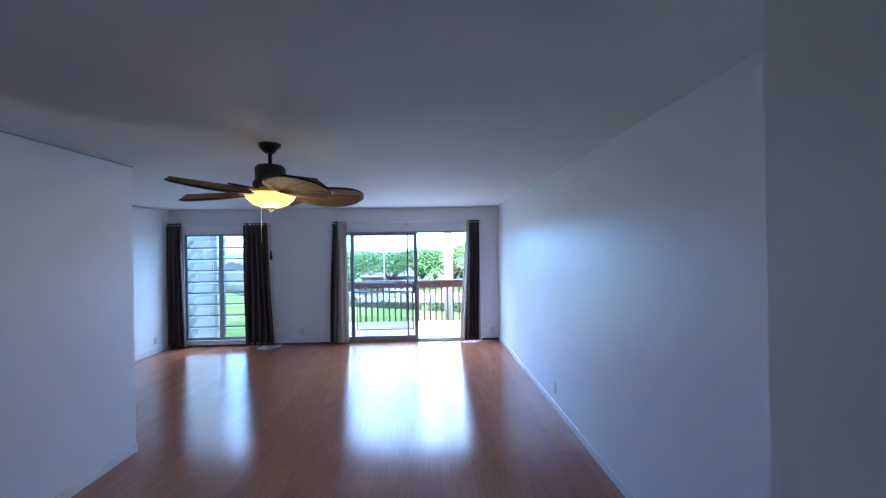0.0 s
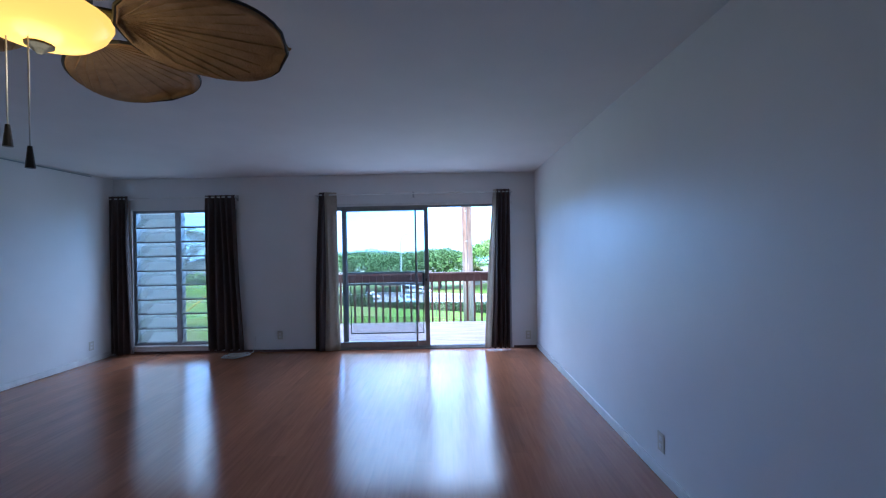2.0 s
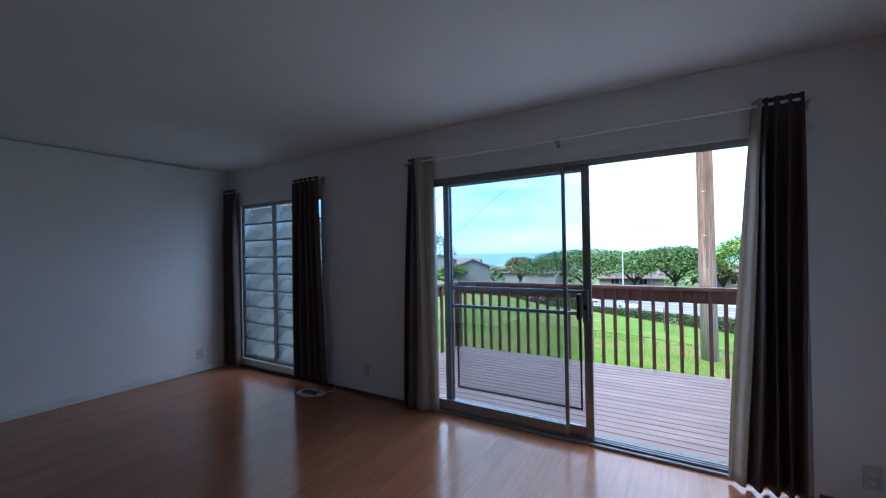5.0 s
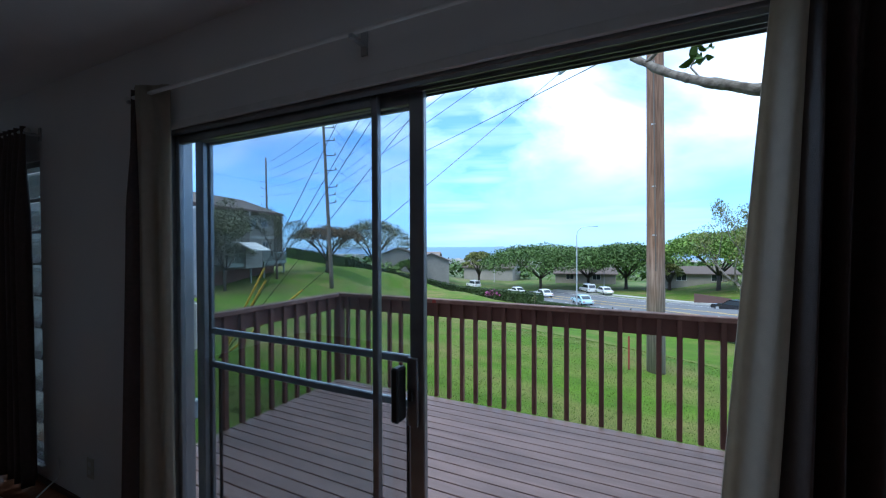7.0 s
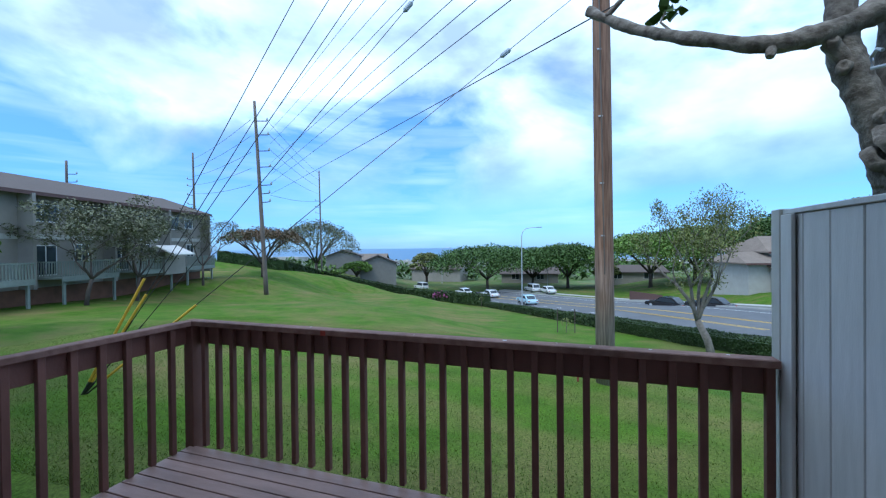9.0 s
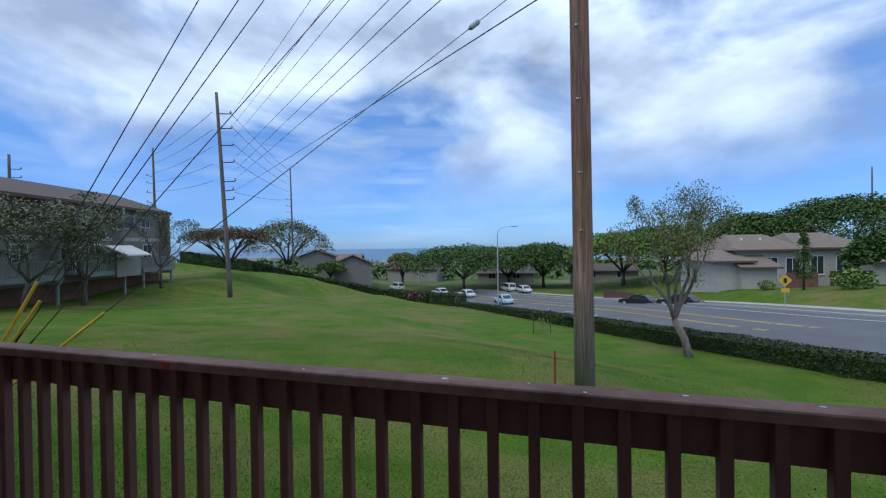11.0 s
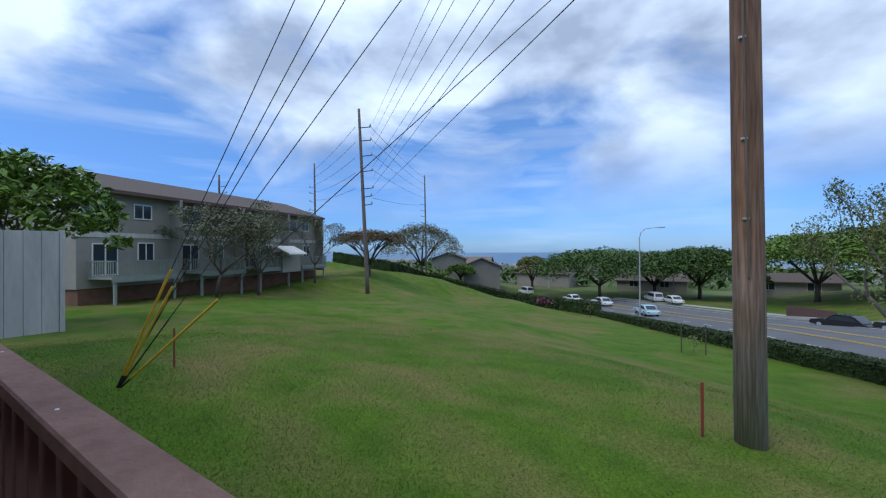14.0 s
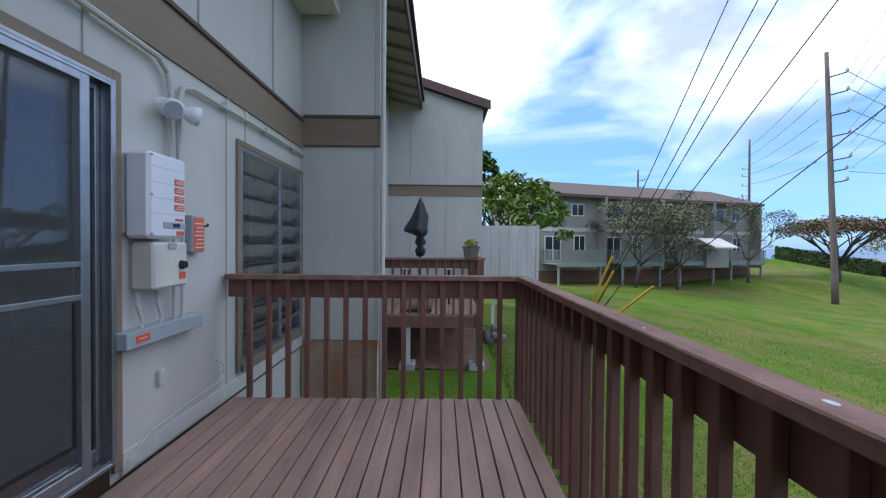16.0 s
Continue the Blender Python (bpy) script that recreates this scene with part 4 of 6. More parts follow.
# the rest of the terrace that closes the place behind
wall_pieces("wall_terrace_rest", "plain terrace wall", M_siding, [(XR + 0.14, 6.0, 8.1, YO, -1.4, 2.30), (XL - 0.3, 6.0, -2.0, -1.75, -1.0, 5.3), (6.0, 6.15, -2.0, 8.22, -1.4, 5.3), (-9.4, XL - 0.3, -2.0, -1.75, -1.0, 5.3)])
structure("roof_deck", box(-9.4, 6.15, -2.0, 8.1, 5.3, 5.5), M_roof, "brown shingled main roof", "roof")

# ---- our deck ----
deck = thing("deck", "mauve-brown painted timber deck of narrow boards", "deck", kind="structure")
part("joist_frame", box(RX + 0.02, 2.10, 8.46, RY - 0.02, DKZ - 0.19, DKZ - 0.04), M_rail, deck)
part("threshold", box(-0.42, 2.12, YO + 0.026, 8.46, -0.30, -0.062, 0.008), M_aggr, deck, "pebbled concrete threshold")
for xx in (RX + 0.1, 0.2, 2.0):
    zg = ground_z(xx, RY - 0.15)
    part("deck_post", box(xx - 0.05, xx + 0.05, RY - 0.2, RY - 0.1, zg - 0.1, DKZ - 0.19), M_rail, deck)

# railing
def baluster_mesh():
    bm = bmesh.new()
    add_box(bm, -0.019, 0.019, -0.019, 0.019, 0, RZ - DKZ - 0.04, 0.003)
    me = bpy.data.meshes.new("baluster")
    bm.to_mesh(me)
    bm.free()
    me.materials.append(M_rail)
    return me


BAL = baluster_mesh()


def railing(label, p0, p1, inward, n, post_at=(), first=None, step=None):
    """A run of railing from p0 to p1 (x, y); inward is the side on which the balusters stand."""
    a, b, iv = Vector((*p0, 0)), Vector((*p1, 0)), Vector((*inward, 0))
    d = (b - a).normalized()
    t = thing("deck_railing", label, "railing", (a.x, a.y, DKZ), math.degrees(math.atan2(d.y, d.x)), "deck railings")
    L = (b - a).length
    s = 1 if d.x * iv.y - d.y * iv.x > 0 else -1
    h = RZ - DKZ
    part("cap_rail", box(-0.044 if post_at else 0.0, L + (0.0 if post_at else -0.001), -0.043, 0.045, h - 0.04, h, 0.005), M_railtop, t, "weathered flat cap")
    part("apron", box(0, L + (0.05 if not post_at else 0.0), 0.021, 0.041, h - 0.185, h - 0.042, 0.004), M_rail, t)
    for i in range(n):
        x = L * (i + 0.6) / n if step is None else first + step * i
        o = new("baluster", BAL)
        o.parent = t
        o.location = (x, 0.001, 0.0)
    for x in post_at:
        part("post", box(x - 0.045, x + 0.045, -0.045, 0.045, -0.9, h - 0.042, 0.004), M_rail, t)
    return t


front = railing("brown painted front railing of the deck with square balusters", (RX, RY), (2.10, RY), (0, -1), 27, (0.0,), 0.121, 0.14007)
side = railing("brown painted side railing between the deck and the wall", (RX, YO + 0.022), (RX, RY - 0.044), (1, 0), 14, (), 0.183, 0.1526)
mk = thing("paint_mark", "small red paint mark on the railing apron", "mark", (-0.456, RY - 0.0445, RZ - 0.02))
part("smear", box(-0.02, 0.02, -0.002, 0.0, -0.018, 0.014), M_red, mk)
for xx, yy, r_ in ((0.775, RY + 0.006, 0.009), (1.55, RY + 0.02, 0.006), (1.25, RY - 0.02, 0.004), (1.9, RY + 0.015, 0.006), (0.2, RY - 0.01, 0.004), (-0.6, RY + 0.02, 0.005), (1.07, RY + 0.025, 0.004)):
    mk = thing("bird_dropping", "small white spot on the railing cap", "mark", (xx, yy, RZ + 0.0005))
    bm = bmesh.new()
    bmesh.ops.create_icosphere(bm, subdivisions=2, radius=r_)
    bmesh.ops.scale(bm, vec=(1.6, 1, 0.12), verts=bm.verts)
    part("spot", bm, M_white, mk)

# ---- fence and wing wall by the deck ----
fence = thing("privacy_fence", "white painted board privacy fence beside the deck", "fence", (2.13, 8.22, 0), kind="structure")
nb = 12
bw = (10.58 - 8.23) / nb
for i in range(nb):
    part("board", box(0.004, 0.05, 0.01 + i * bw, 0.004 + (i + 1) * bw, -1.3, 1.60, 0.004), M_fence, fence)
part("top_trim", box(-0.006, 0.07, 0.01, 2.36, 1.602, 1.625, 0.003), M_fence, fence)
part("end_post", box(-0.02, 0.075, 2.315, 2.40, -1.3, 1.63, 0.004), M_fencetrim, fence)
part("end_trim", box(-0.022, -0.005, 2.20, 2.30, -1.0, 1.60, 0.003), M_fence, fence)
ww = thing("wing_wall", "white painted wing wall end with corner board", "wall", (2.2, 8.22, 0), kind="structure")
part("panel", box(0, 0.15, 0.005, 1.10, -1.3, 5.0), M_fence, ww)
part("corner_board", box(-0.03, 0.16, 1.10, 1.18, -1.3, 5.0, 0.004), M_fence, ww)
hk = thing("plant_hook", "scrolled dark metal hanging-plant hook on the corner board", "hook", (2.19, 9.41, 2.05))
part("arm", tube([(0, 0, 0), (-0.02, 0.25, 0.01), (-0.03, 0.50, 0.0), (-0.035, 0.58, 0.02), (-0.035, 0.585, 0.06), (-0.035, 0.555, 0.075), (-0.035, 0.53, 0.06)], 0.006, 8), M_steel, hk)
part("brace", tube([(0, 0, 0.28), (-0.01, 0.15, 0.16), (-0.025, 0.38, 0.012)], 0.005, 8), M_steel, hk)
part("plate", box(-0.012, 0.012, -0.012, 0.0, -0.05, 0.33, 0.003), M_steel, hk)


# ---- wall equipment ----
def inverter():
    t = thing("solar_inverter", "white wall-mounted solar inverter with orange labels", "inverter", (-0.845, YO, 1.175))
    body = part("body", box(-0.155, 0.155, 0.02, 0.155, 0.0, 0.475, 0.018), M_inv, t)
    part("mount", box(-0.12, 0.17, 0.0, 0.02, 0.03, 0.46), M_steel, t)
    for i in range(4):
        part("label", box(-0.13, -0.045, 0.156, 0.158, 0.315 - i * 0.05, 0.35 - i * 0.05), M_orange, body, "orange warning label")
        for k in range(2):
            part("label_text", box(-0.122, -0.055 - 0.01 * k, 0.1585, 0.1595, 0.324 - i * 0.05 + k * 0.012, 0.328 - i * 0.05 + k * 0.012), M_white, body)
    part("label", box(-0.13, -0.06, 0.156, 0.158, 0.022, 0.045), M_orange, body)
    part("label", box(-0.12, -0.05, 0.156, 0.158, 0.105, 0.118), M_orange, body)
    part("display", box(-0.14, 0.05, 0.156, 0.160, 0.06, 0.095, 0.002), M_grey, body)
    part("screen", box(-0.085, -0.025, 0.1605, 0.162, 0.067, 0.088), M_black, body)
    for i in range(4):
        part("seam", box(-0.145, 0.145, 0.1552, 0.1562, 0.14 + i * 0.085, 0.142 + i * 0.085), M_grey, body)
    for zz in (0.02, 0.235, 0.45):
        part("screw", box(0.125, 0.145, 0.153, 0.159, zz, zz + 0.012, 0.002), M_grey, body)
    low = thing("dc_disconnect", "cream disconnect switch box below the inverter", "switch box", (-0.870, YO, 0.89))
    lb = part("body", box(-0.15, 0.14, 0.02, 0.15, 0.0, 0.265, 0.014), M_cream, low)
    part("mount", box(-0.12, 0.12, 0.0, 0.02, 0.02, 0.25), M_steel, low)
    part("dial", tube([(-0.09, 0.15, 0.13), (-0.09, 0.178, 0.13)], [0.028, 0.022], 16), M_black, lb, "black rotary switch")
    part("label", box(-0.125, -0.065, 0.151, 0.153, 0.045, 0.085), M_orange, lb)
    part("catch", box(-0.04, 0.03, 0.151, 0.156, 0.225, 0.262, 0.003), M_grey, lb)
    pb = thing("warning_box", "grey disconnect box with an orange placard", "switch box", (-1.275, YO, 1.085))
    bx = part("body", box(-0.065, 0.065, 0.0, 0.06, 0, 0.25, 0.006), M_grey, pb)
    part("placard", box(-0.058, 0.058, 0.061, 0.063, 0.01, 0.235), M_orange, bx, "orange warning placard")
    for i in range(7):
        part("text_line", box(-0.046, 0.046 - 0.012 * (i % 3), 0.0635, 0.0645, 0.03 + i * 0.027, 0.037 + i * 0.027), M_white, bx)
    part("lever", tube([(-0.065, 0.045, 0.18), (-0.11, 0.055, 0.185), (-0.115, 0.055, 0.20)], 0.008, 8), M_black, pb)
    tr = thing("cable_trough", "grey metal wiring trough under the inverter", "wiring trough", (-0.95, YO, 0.585))
    part("body", box(-0.32, 0.33, 0.0, 0.09, 0.0, 0.09, 0.004), M_grey, tr)
    part("label", box(0.17, 0.27, 0.091, 0.093, 0.025, 0.065), M_orange, tr)
    part("label_text", box(0.19, 0.25, 0.0935, 0.0945, 0.043, 0.048), M_white, tr)
    for x, z1 in ((0.17, 0.30), (0.02, 0.30), (-0.10, 0.75), (-0.18, 0.95)):
        part("conduit", tube([(x, 0.045, 0.09), (x, 0.045, 0.15), (x + (0.03 if z1 < 0.35 else 0), 0.045, 0.22), (x + (0.03 if z1 < 0.35 else 0), 0.045, z1)], 0.012, 8), M_siding, tr)


inverter()
cd = thing("wall_conduit", "painted conduit climbing the wall to the band board", "conduit", (-1.05, YO, 1.55))
part("pipe", tube([(0.02, 0.04, 0.0), (0.02, 0.04, 0.52), (0.05, 0.04, 0.64), (0.13, 0.04, 0.70), (0.9, 0.04, 0.73), (2.4, 0.04, 0.74)], 0.018, 8), M_siding, cd)
part("pipe", tube([(-0.06, 0.035, 0.0), (-0.06, 0.035, 0.50), (-0.10, 0.035, 0.60), (-0.20, 0.035, 0.64), (-1.2, 0.035, 0.66), (-2.45, 0.035, 0.67)], 0.016, 8), M_siding, cd)
for xx in (-0.6, -1.3, -2.0):
    part("strap", box(xx - 0.012, xx + 0.012, 0.0, 0.055, 0.625, 0.69, 0.003), M_siding, cd)
fl = thing("flood_light", "white twin-head outdoor flood light on the wall", "flood light", (-1.0, YO, 1.985))
part("base", tube([(0, 0.0, 0.0), (0, 0.045, 0.0)], [0.055, 0.05], 16), M_inv, fl)
for sx, ax in ((0.03, (0.09, 0.14, -0.05)), (-0.06, (-0.15, 0.14, -0.02))):
    p0 = Vector((sx, 0.05, 0.0))
    p1 = Vector(ax)
    hd = part("head", tube([p0, p0.lerp(p1, 0.35), p0.lerp(p1, 0.6), p1], [0.02, 0.03, 0.055, 0.062], 16), M_inv, fl, smooth=True)
    d = (p1 - p0).normalized()
    part("lens", tube([p1 - d * 0.004, p1 + d * 0.004], [0.052, 0.048], 16), M_grey, hd)
oc = thing("outdoor_outlet", "small grey outdoor outlet cover on the wall", "outlet", (-0.97, YO, 0.33))
part("cover", box(-0.022, 0.022, 0.0, 0.03, -0.045, 0.05, 0.006), M_siding, oc)
wr = thing("wall_wire", "thin cream wire along the foot of the wall", "cable", (-1.12, YO, 0.0))
part("wire", tube([(0.42, 0.03, -0.04), (0.25, 0.03, 0.05), (-0.1, 0.03, 0.08), (-0.4, 0.03, 0.09), (-0.50, 0.04, 0.14), (-0.48, 0.05, 0.22), (-0.42, 0.03, 0.26)], 0.006, 6), M_siding, wr)
ac = thing("air_conditioner", "beige air-conditioner casing high on the wall", "air conditioner", (-3.06, 8.30, 3.88))
part("casing", box(-0.28, 0.28, -0.133, 0.35, 0, 0.38, 0.01), M_cream, ac)
for i in range(6):
    part("fin", box(-0.25, 0.25, 0.351, 0.357, 0.05 + i * 0.05, 0.07 + i * 0.05), M_grey, ac)

# ---- neighbour's deck ----
nd = thing("neighbour_deck", "brown painted neighbour deck on short posts", "deck", kind="structure")
NX0, NX1, NY1 = -9.15, -5.4, 10.62
for i in range(19):
    part("plank", box(NX0, NX1, 8.5 + i * 0.11, 8.6 + i * 0.11, DKZ - 0.04, DKZ), M_deck, nd)
part("rim_joist", box(NX1 - 0.04, NX1, 8.46, NY1, DKZ - 0.24, DKZ - 0.042), M_rail, nd)
part("rim_joist", box(NX0, NX1 - 0.042, NY1 - 0.04, NY1, DKZ - 0.24, DKZ - 0.042), M_rail, nd)
for xx, yy in ((NX1 - 0.1, NY1 - 0.1), (NX1 - 0.1, 9.3), (NX0 + 0.3, NY1 - 0.1)):
    part("deck_post", box(xx - 0.05, xx + 0.05, yy - 0.05, yy + 0.05, ground_z(xx, yy) - 0.1, DKZ - 0.24), M_fence, nd)
    part("footing", box(xx - 0.14, xx + 0.14, yy - 0.14, yy + 0.14, ground_z(xx, yy) - 0.15, ground_z(xx, yy) + 0.12, 0.02), M_kerb, nd)
railing("brown painted railing of the neighbour's deck", (NX1, 8.5), (NX1, NY1), (-1, 0), 14, (2.05,))
railing("brown painted railing of the neighbour's deck", (NX1, NY1), (NX0, NY1), (0, -1), 22, ())
nf = thing("neighbour_fence", "white painted board fence beyond the neighbour's deck", "fence", (-9.25, 10.97, 0), kind="structure")
for i in range(6):
    part("board", box(-0.03, 0.03, 0.01 + i * 0.245, 0.25 + i * 0.245, -0.32, 1.64, 0.003), M_fence, nf)
part("end_post", box(-0.05, 0.045, 1.48, 1.56, -0.33, 1.67, 0.004), M_fence, nf)
part("ground_post", box(-0.09, -0.032, 0.30, 0.38, -1.4, 1.5, 0.004), M_fence, nf)
tb = thing("patio_table", "white-topped patio table on the neighbour's deck", "table", (-7.0, 9.6, DKZ))
part("tabletop", box(-0.6, 0.6, -0.55, 0.55, 0.70, 0.74, 0.01), M_white, tb)
for sx in (-0.5, 0.5):
    for sy in (-0.45, 0.45):
        part("leg", tube([(sx, sy, 0), (sx, sy, 0.70)], 0.02, 8), M_dark, tb)
um = thing("patio_umbrella", "closed black patio umbrella in a dark cover", "umbrella", (-5.75, 9.50, DKZ))
part("pole", tube([(0, 0, 0), (0, 0, 1.2)], 0.022, 10), M_dark, um)
prof = [(0.02, 0.98), (0.07, 1.0), (0.10, 1.1), (0.05, 1.17), (0.095, 1.24), (0.055, 1.34), (0.10, 1.38), (0.19, 1.44), (0.185, 1.50), (0.14, 1.70), (0.075, 1.90), (0.012, 2.06)]
bm = lathe(prof, 20)
for v in bm.verts:
    a = math.atan2(v.co.y, v.co.x)
    k = 1 + 0.16 * math.sin(4 * a + v.co.z * 5) + 0.08 * math.sin(7 * a)
    v.co.x, v.co.y = v.co.x * k + 0.03 * math.sin(v.co.z * 6), v.co.y * k - (0.07 if 1.40 < v.co.z < 1.6 else 0.0)
part("cover", bm, M_cover, um, "black folded cloth cover", True)
part("base", box(-0.22, 0.22, -0.22, 0.22, 0, 0.06, 0.01), M_dark, um)

rp = thing("stone_pile", "loose grey stones piled by the neighbour's deck", "stones", g(-7.4, 11.1))
rnd = random.Random(14)
for i in range(11):
    bm = bmesh.new()
    bmesh.ops.create_icosphere(bm, subdivisions=2, radius=rnd.uniform(0.07, 0.13))
    off = Vector((rnd.uniform(-0.4, 0.4), rnd.uniform(-0.3, 0.3), 0.06 + (0.17 if i > 6 else 0)))
    for v in bm.verts:
        v.co = v.co * (1 + 0.35 * noise.noise(v.co * 6 + off * 9)) + off
    part("stone", bm, M_stone, rp, smooth=True)


# ---- trees ----
def leaves(bm, centre, rad, n, size, rnd, flat=1.0):
    """n small leaf sprays scattered through a lumpy ball."""
    for _ in range(n):
        while True:
            p = Vector((rnd.uniform(-1, 1), rnd.uniform(-1, 1), rnd.uniform(-1, 1)))
            if 0.15 < p.length < 1:
                break
        c = centre + Vector((p.x * rad, p.y * rad, p.z * rad * flat))
        q = Euler((rnd.uniform(-1.0, 1.0), rnd.uniform(-1.0, 1.0), rnd.uniform(0, 6.3))).to_matrix()
        s = size * rnd.uniform(0.6, 1.4)
        v = [bm.verts.new(c + q @ Vector(k)) for k in ((-s, 0, 0), (0, -s * 0.42, 0.08 * s), (s, 0, 0), (0, s * 0.42, 0.08 * s))]
        bm.faces.new(v)


def limb(bm, p, d, length, r, rnd, depth, tips, up, bend=0.35):
    pts, rad = [p.copy()], [r]
    n = 4
    for i in range(n):
        d = (d + Vector((rnd.uniform(-bend, bend), rnd.uniform(-bend, bend), rnd.uniform(-bend, bend) * 0.5 + up))).normalized()
        p = p + d * length / n
        pts.append(p.copy())
        rad.append(r * (1 - 0.42 * (i + 1) / n))
    add_tube(bm, pts, rad, 7 if depth > 1 else 5)
    tips.append(p.copy())
    if depth:
        for k in range(rnd.choice((2, 3))):
            nd_ = (d + Vector((rnd.uniform(-0.9, 0.9), rnd.uniform(-0.9, 0.9), rnd.uniform(-0.3, 0.5)))).normalized()
            limb(bm, pts[-1 - (k == 2)], nd_, length * rnd.uniform(0.6, 0.85), rad[-1] * 0.85, rnd, depth - 1, tips, up, bend)


def umbrella_tree(at, h, r, seed, label, leaf=M_leafd, bark=M_bark2, clumps=170, per=120, size=0.27, trunk=0.45, group="spreading trees", under=0.40):
    """A wide rain-tree shape: short trunk, spreading limbs, flat domed crown of many clumps."""
    rnd = random.Random(seed)
    t = thing("tree", label, "tree", at, group=group)
    bm = bmesh.new()
    fork = Vector((0, 0, h * 0.26))
    add_tube(bm, [(0, 0, -0.3), (0.03, 0, h * 0.12), fork], [trunk, trunk * 0.8, trunk * 0.75], 9)
    for k in range(7):
        a = k * math.tau / 7 + rnd.uniform(-0.3, 0.3)
        e = Vector((math.cos(a) * r * 0.62, math.sin(a) * r * 0.62, h * rnd.uniform(0.66, 0.78)))
        mid = fork.lerp(e, 0.5) + Vector((0, 0, h * 0.05))
        add_tube(bm, [fork - Vector((0, 0, 0.1)), mid, e], [trunk * 0.45, trunk * 0.3, trunk * 0.12], 6)
        for s in (-0.5, 0.0, 0.5):
            add_tube(bm, [mid, mid.lerp(e, 0.6) + Vector((-math.sin(a) * s * r * 0.35, math.cos(a) * s * r * 0.35, h * 0.04)), e + Vector((-math.sin(a) * s * r * 0.7, math.cos(a) * s * r * 0.7, h * 0.06))], [trunk * 0.2, trunk * 0.14, trunk * 0.06], 5)
    part("trunk", bm, bark, t, smooth=True)
    bm = bmesh.new()
    for i in range(clumps):
        k = math.sqrt((i + 0.5) / clumps)
        a = i * 2.399963 + rnd.uniform(-0.2, 0.2)
        z = h * (under + (0.90 - under) * math.sqrt(max(0, 1 - (k * 0.96) ** 2.2))) + rnd.uniform(-0.04, 0.05) * h
        leaves(bm, Vector((math.cos(a) * k * r, math.sin(a) * k * r, z)), r * rnd.uniform(0.15, 0.23), per, size, rnd, 0.62)
    part("crown", bm, leaf, t)
    return t


def open_tree(at, h, r, seed, label, leaf, bark=M_bark, n0=4, depth=3, per=26, size=0.10, trunk=0.14, rad=0.5, up=0.08, lean=(0, 0), start=0.3, group="open trees", name="tree"):
    """A tree of forking limbs with leaf sprays at the twigs and gaps between."""
    rnd = random.Random(seed)
    t = thing(name, label, "tree", at, group=group)
    bm = bmesh.new()
    tips = []
    top = Vector((lean[0], lean[1], h * start))
    add_tube(bm, [(0, 0, -0.3), (lean[0] * 0.4, lean[1] * 0.4, h * start * 0.5), top], [trunk * 1.15, trunk, trunk * 0.85], 9)
    for k in range(n0):
        a = k * math.tau / n0 + rnd.uniform(-0.4, 0.4)
        d = Vector((math.cos(a) * r / h * 1.25, math.sin(a) * r / h * 1.25, 0.75)).normalized()
        limb(bm, top, d, h * 0.30, trunk * 0.6, rnd, depth, tips, up)
    part("trunk", bm, bark, t, smooth=True)
    bm = bmesh.new()
    for p in tips:
        if per:
            leaves(bm, p, rad * rnd.uniform(0.6, 1.2), int(per * rnd.uniform(0.4, 1.4)), size, rnd, 0.8)
    if len(bm.verts):
        part("crown", bm, leaf, t)
    else:
        bm.free()
    return t


umbrella_tree(g(-19, 102), 10.4, 13.2, 11, "broad umbrella-shaped dark green street tree")
umbrella_tree(g(-9, 110), 10.0, 11.0, 12, "broad umbrella-shaped dark green street tree")
umbrella_tree(g(-0.5, 108), 10.6, 9.6, 13, "rounded umbrella-shaped dark green street tree")
umbrella_tree(g(15, 93), 10.5, 9.5, 14, "broad umbrella-shaped green street tree", leaf=M_leafg)
umbrella_tree(g(24, 99), 11.0, 9.0, 15, "broad umbrella-shaped green street tree")
umbrella_tree(g(54, 98), 15.5, 14.0, 16, "very wide umbrella-shaped tree behind the house", clumps=210, under=0.28)
umbrella_tree(g(39, 98), 13.0, 9.0, 17, "wide umbrella-shaped tree behind the house", clumps=150, under=0.28)
umbrella_tree((38.4, 64.3, -3.7), 6.3, 4.3, 18, "round dark green garden tree with pale blossom", clumps=110, under=0.14, size=0.24)
umbrella_tree(g(-34.6, 46.4), 6.0, 4.4, 21, "spreading bare-limbed tree with reddish foliage", leaf=M_leafr, clumps=80, per=70, size=0.15, trunk=0.32, under=0.66)
umbrella_tree(g(-52.5, 81), 12.8, 8.6, 22, "large grey-green tree with fine open foliage", leaf=M_leafs, clumps=190, per=44, size=0.21, under=0.26)
slender = open_tree(g(6.2, 25.75), 6.6, 1.35, 24, "slender half-bare tree with forked grey trunk by the hedge", M_leafo, M_bark, n0=5, depth=3, per=120, size=0.06, trunk=0.20, rad=0.62, lean=(-0.75, 0.3), start=0.22)
slender.scale = (0.66, 0.66, 0.93)
open_tree(g(-28.2, 24.6), 6.9, 3.0, 25, "small grey-green tree in front of the apartments", M_leafs, M_bark2, n0=5, depth=3, per=56, size=0.095, trunk=0.12, rad=0.55, start=0.24, lean=(0.3, 0.2))
open_tree(g(-29.6, 28.6), 7.2, 3.0, 26, "small grey-green tree in front of the apartments", M_leafs, M_bark2, n0=5, depth=3, per=56, size=0.095, trunk=0.12, rad=0.55, start=0.24, lean=(-0.2, 0.3))
open_tree(g(-32.6, 36.6), 6.6, 2.1, 27, "small grey-green tree beside the last balcony", M_leafs, M_bark2, n0=4, depth=3, per=36, size=0.085, trunk=0.11, rad=0.5, start=0.28)
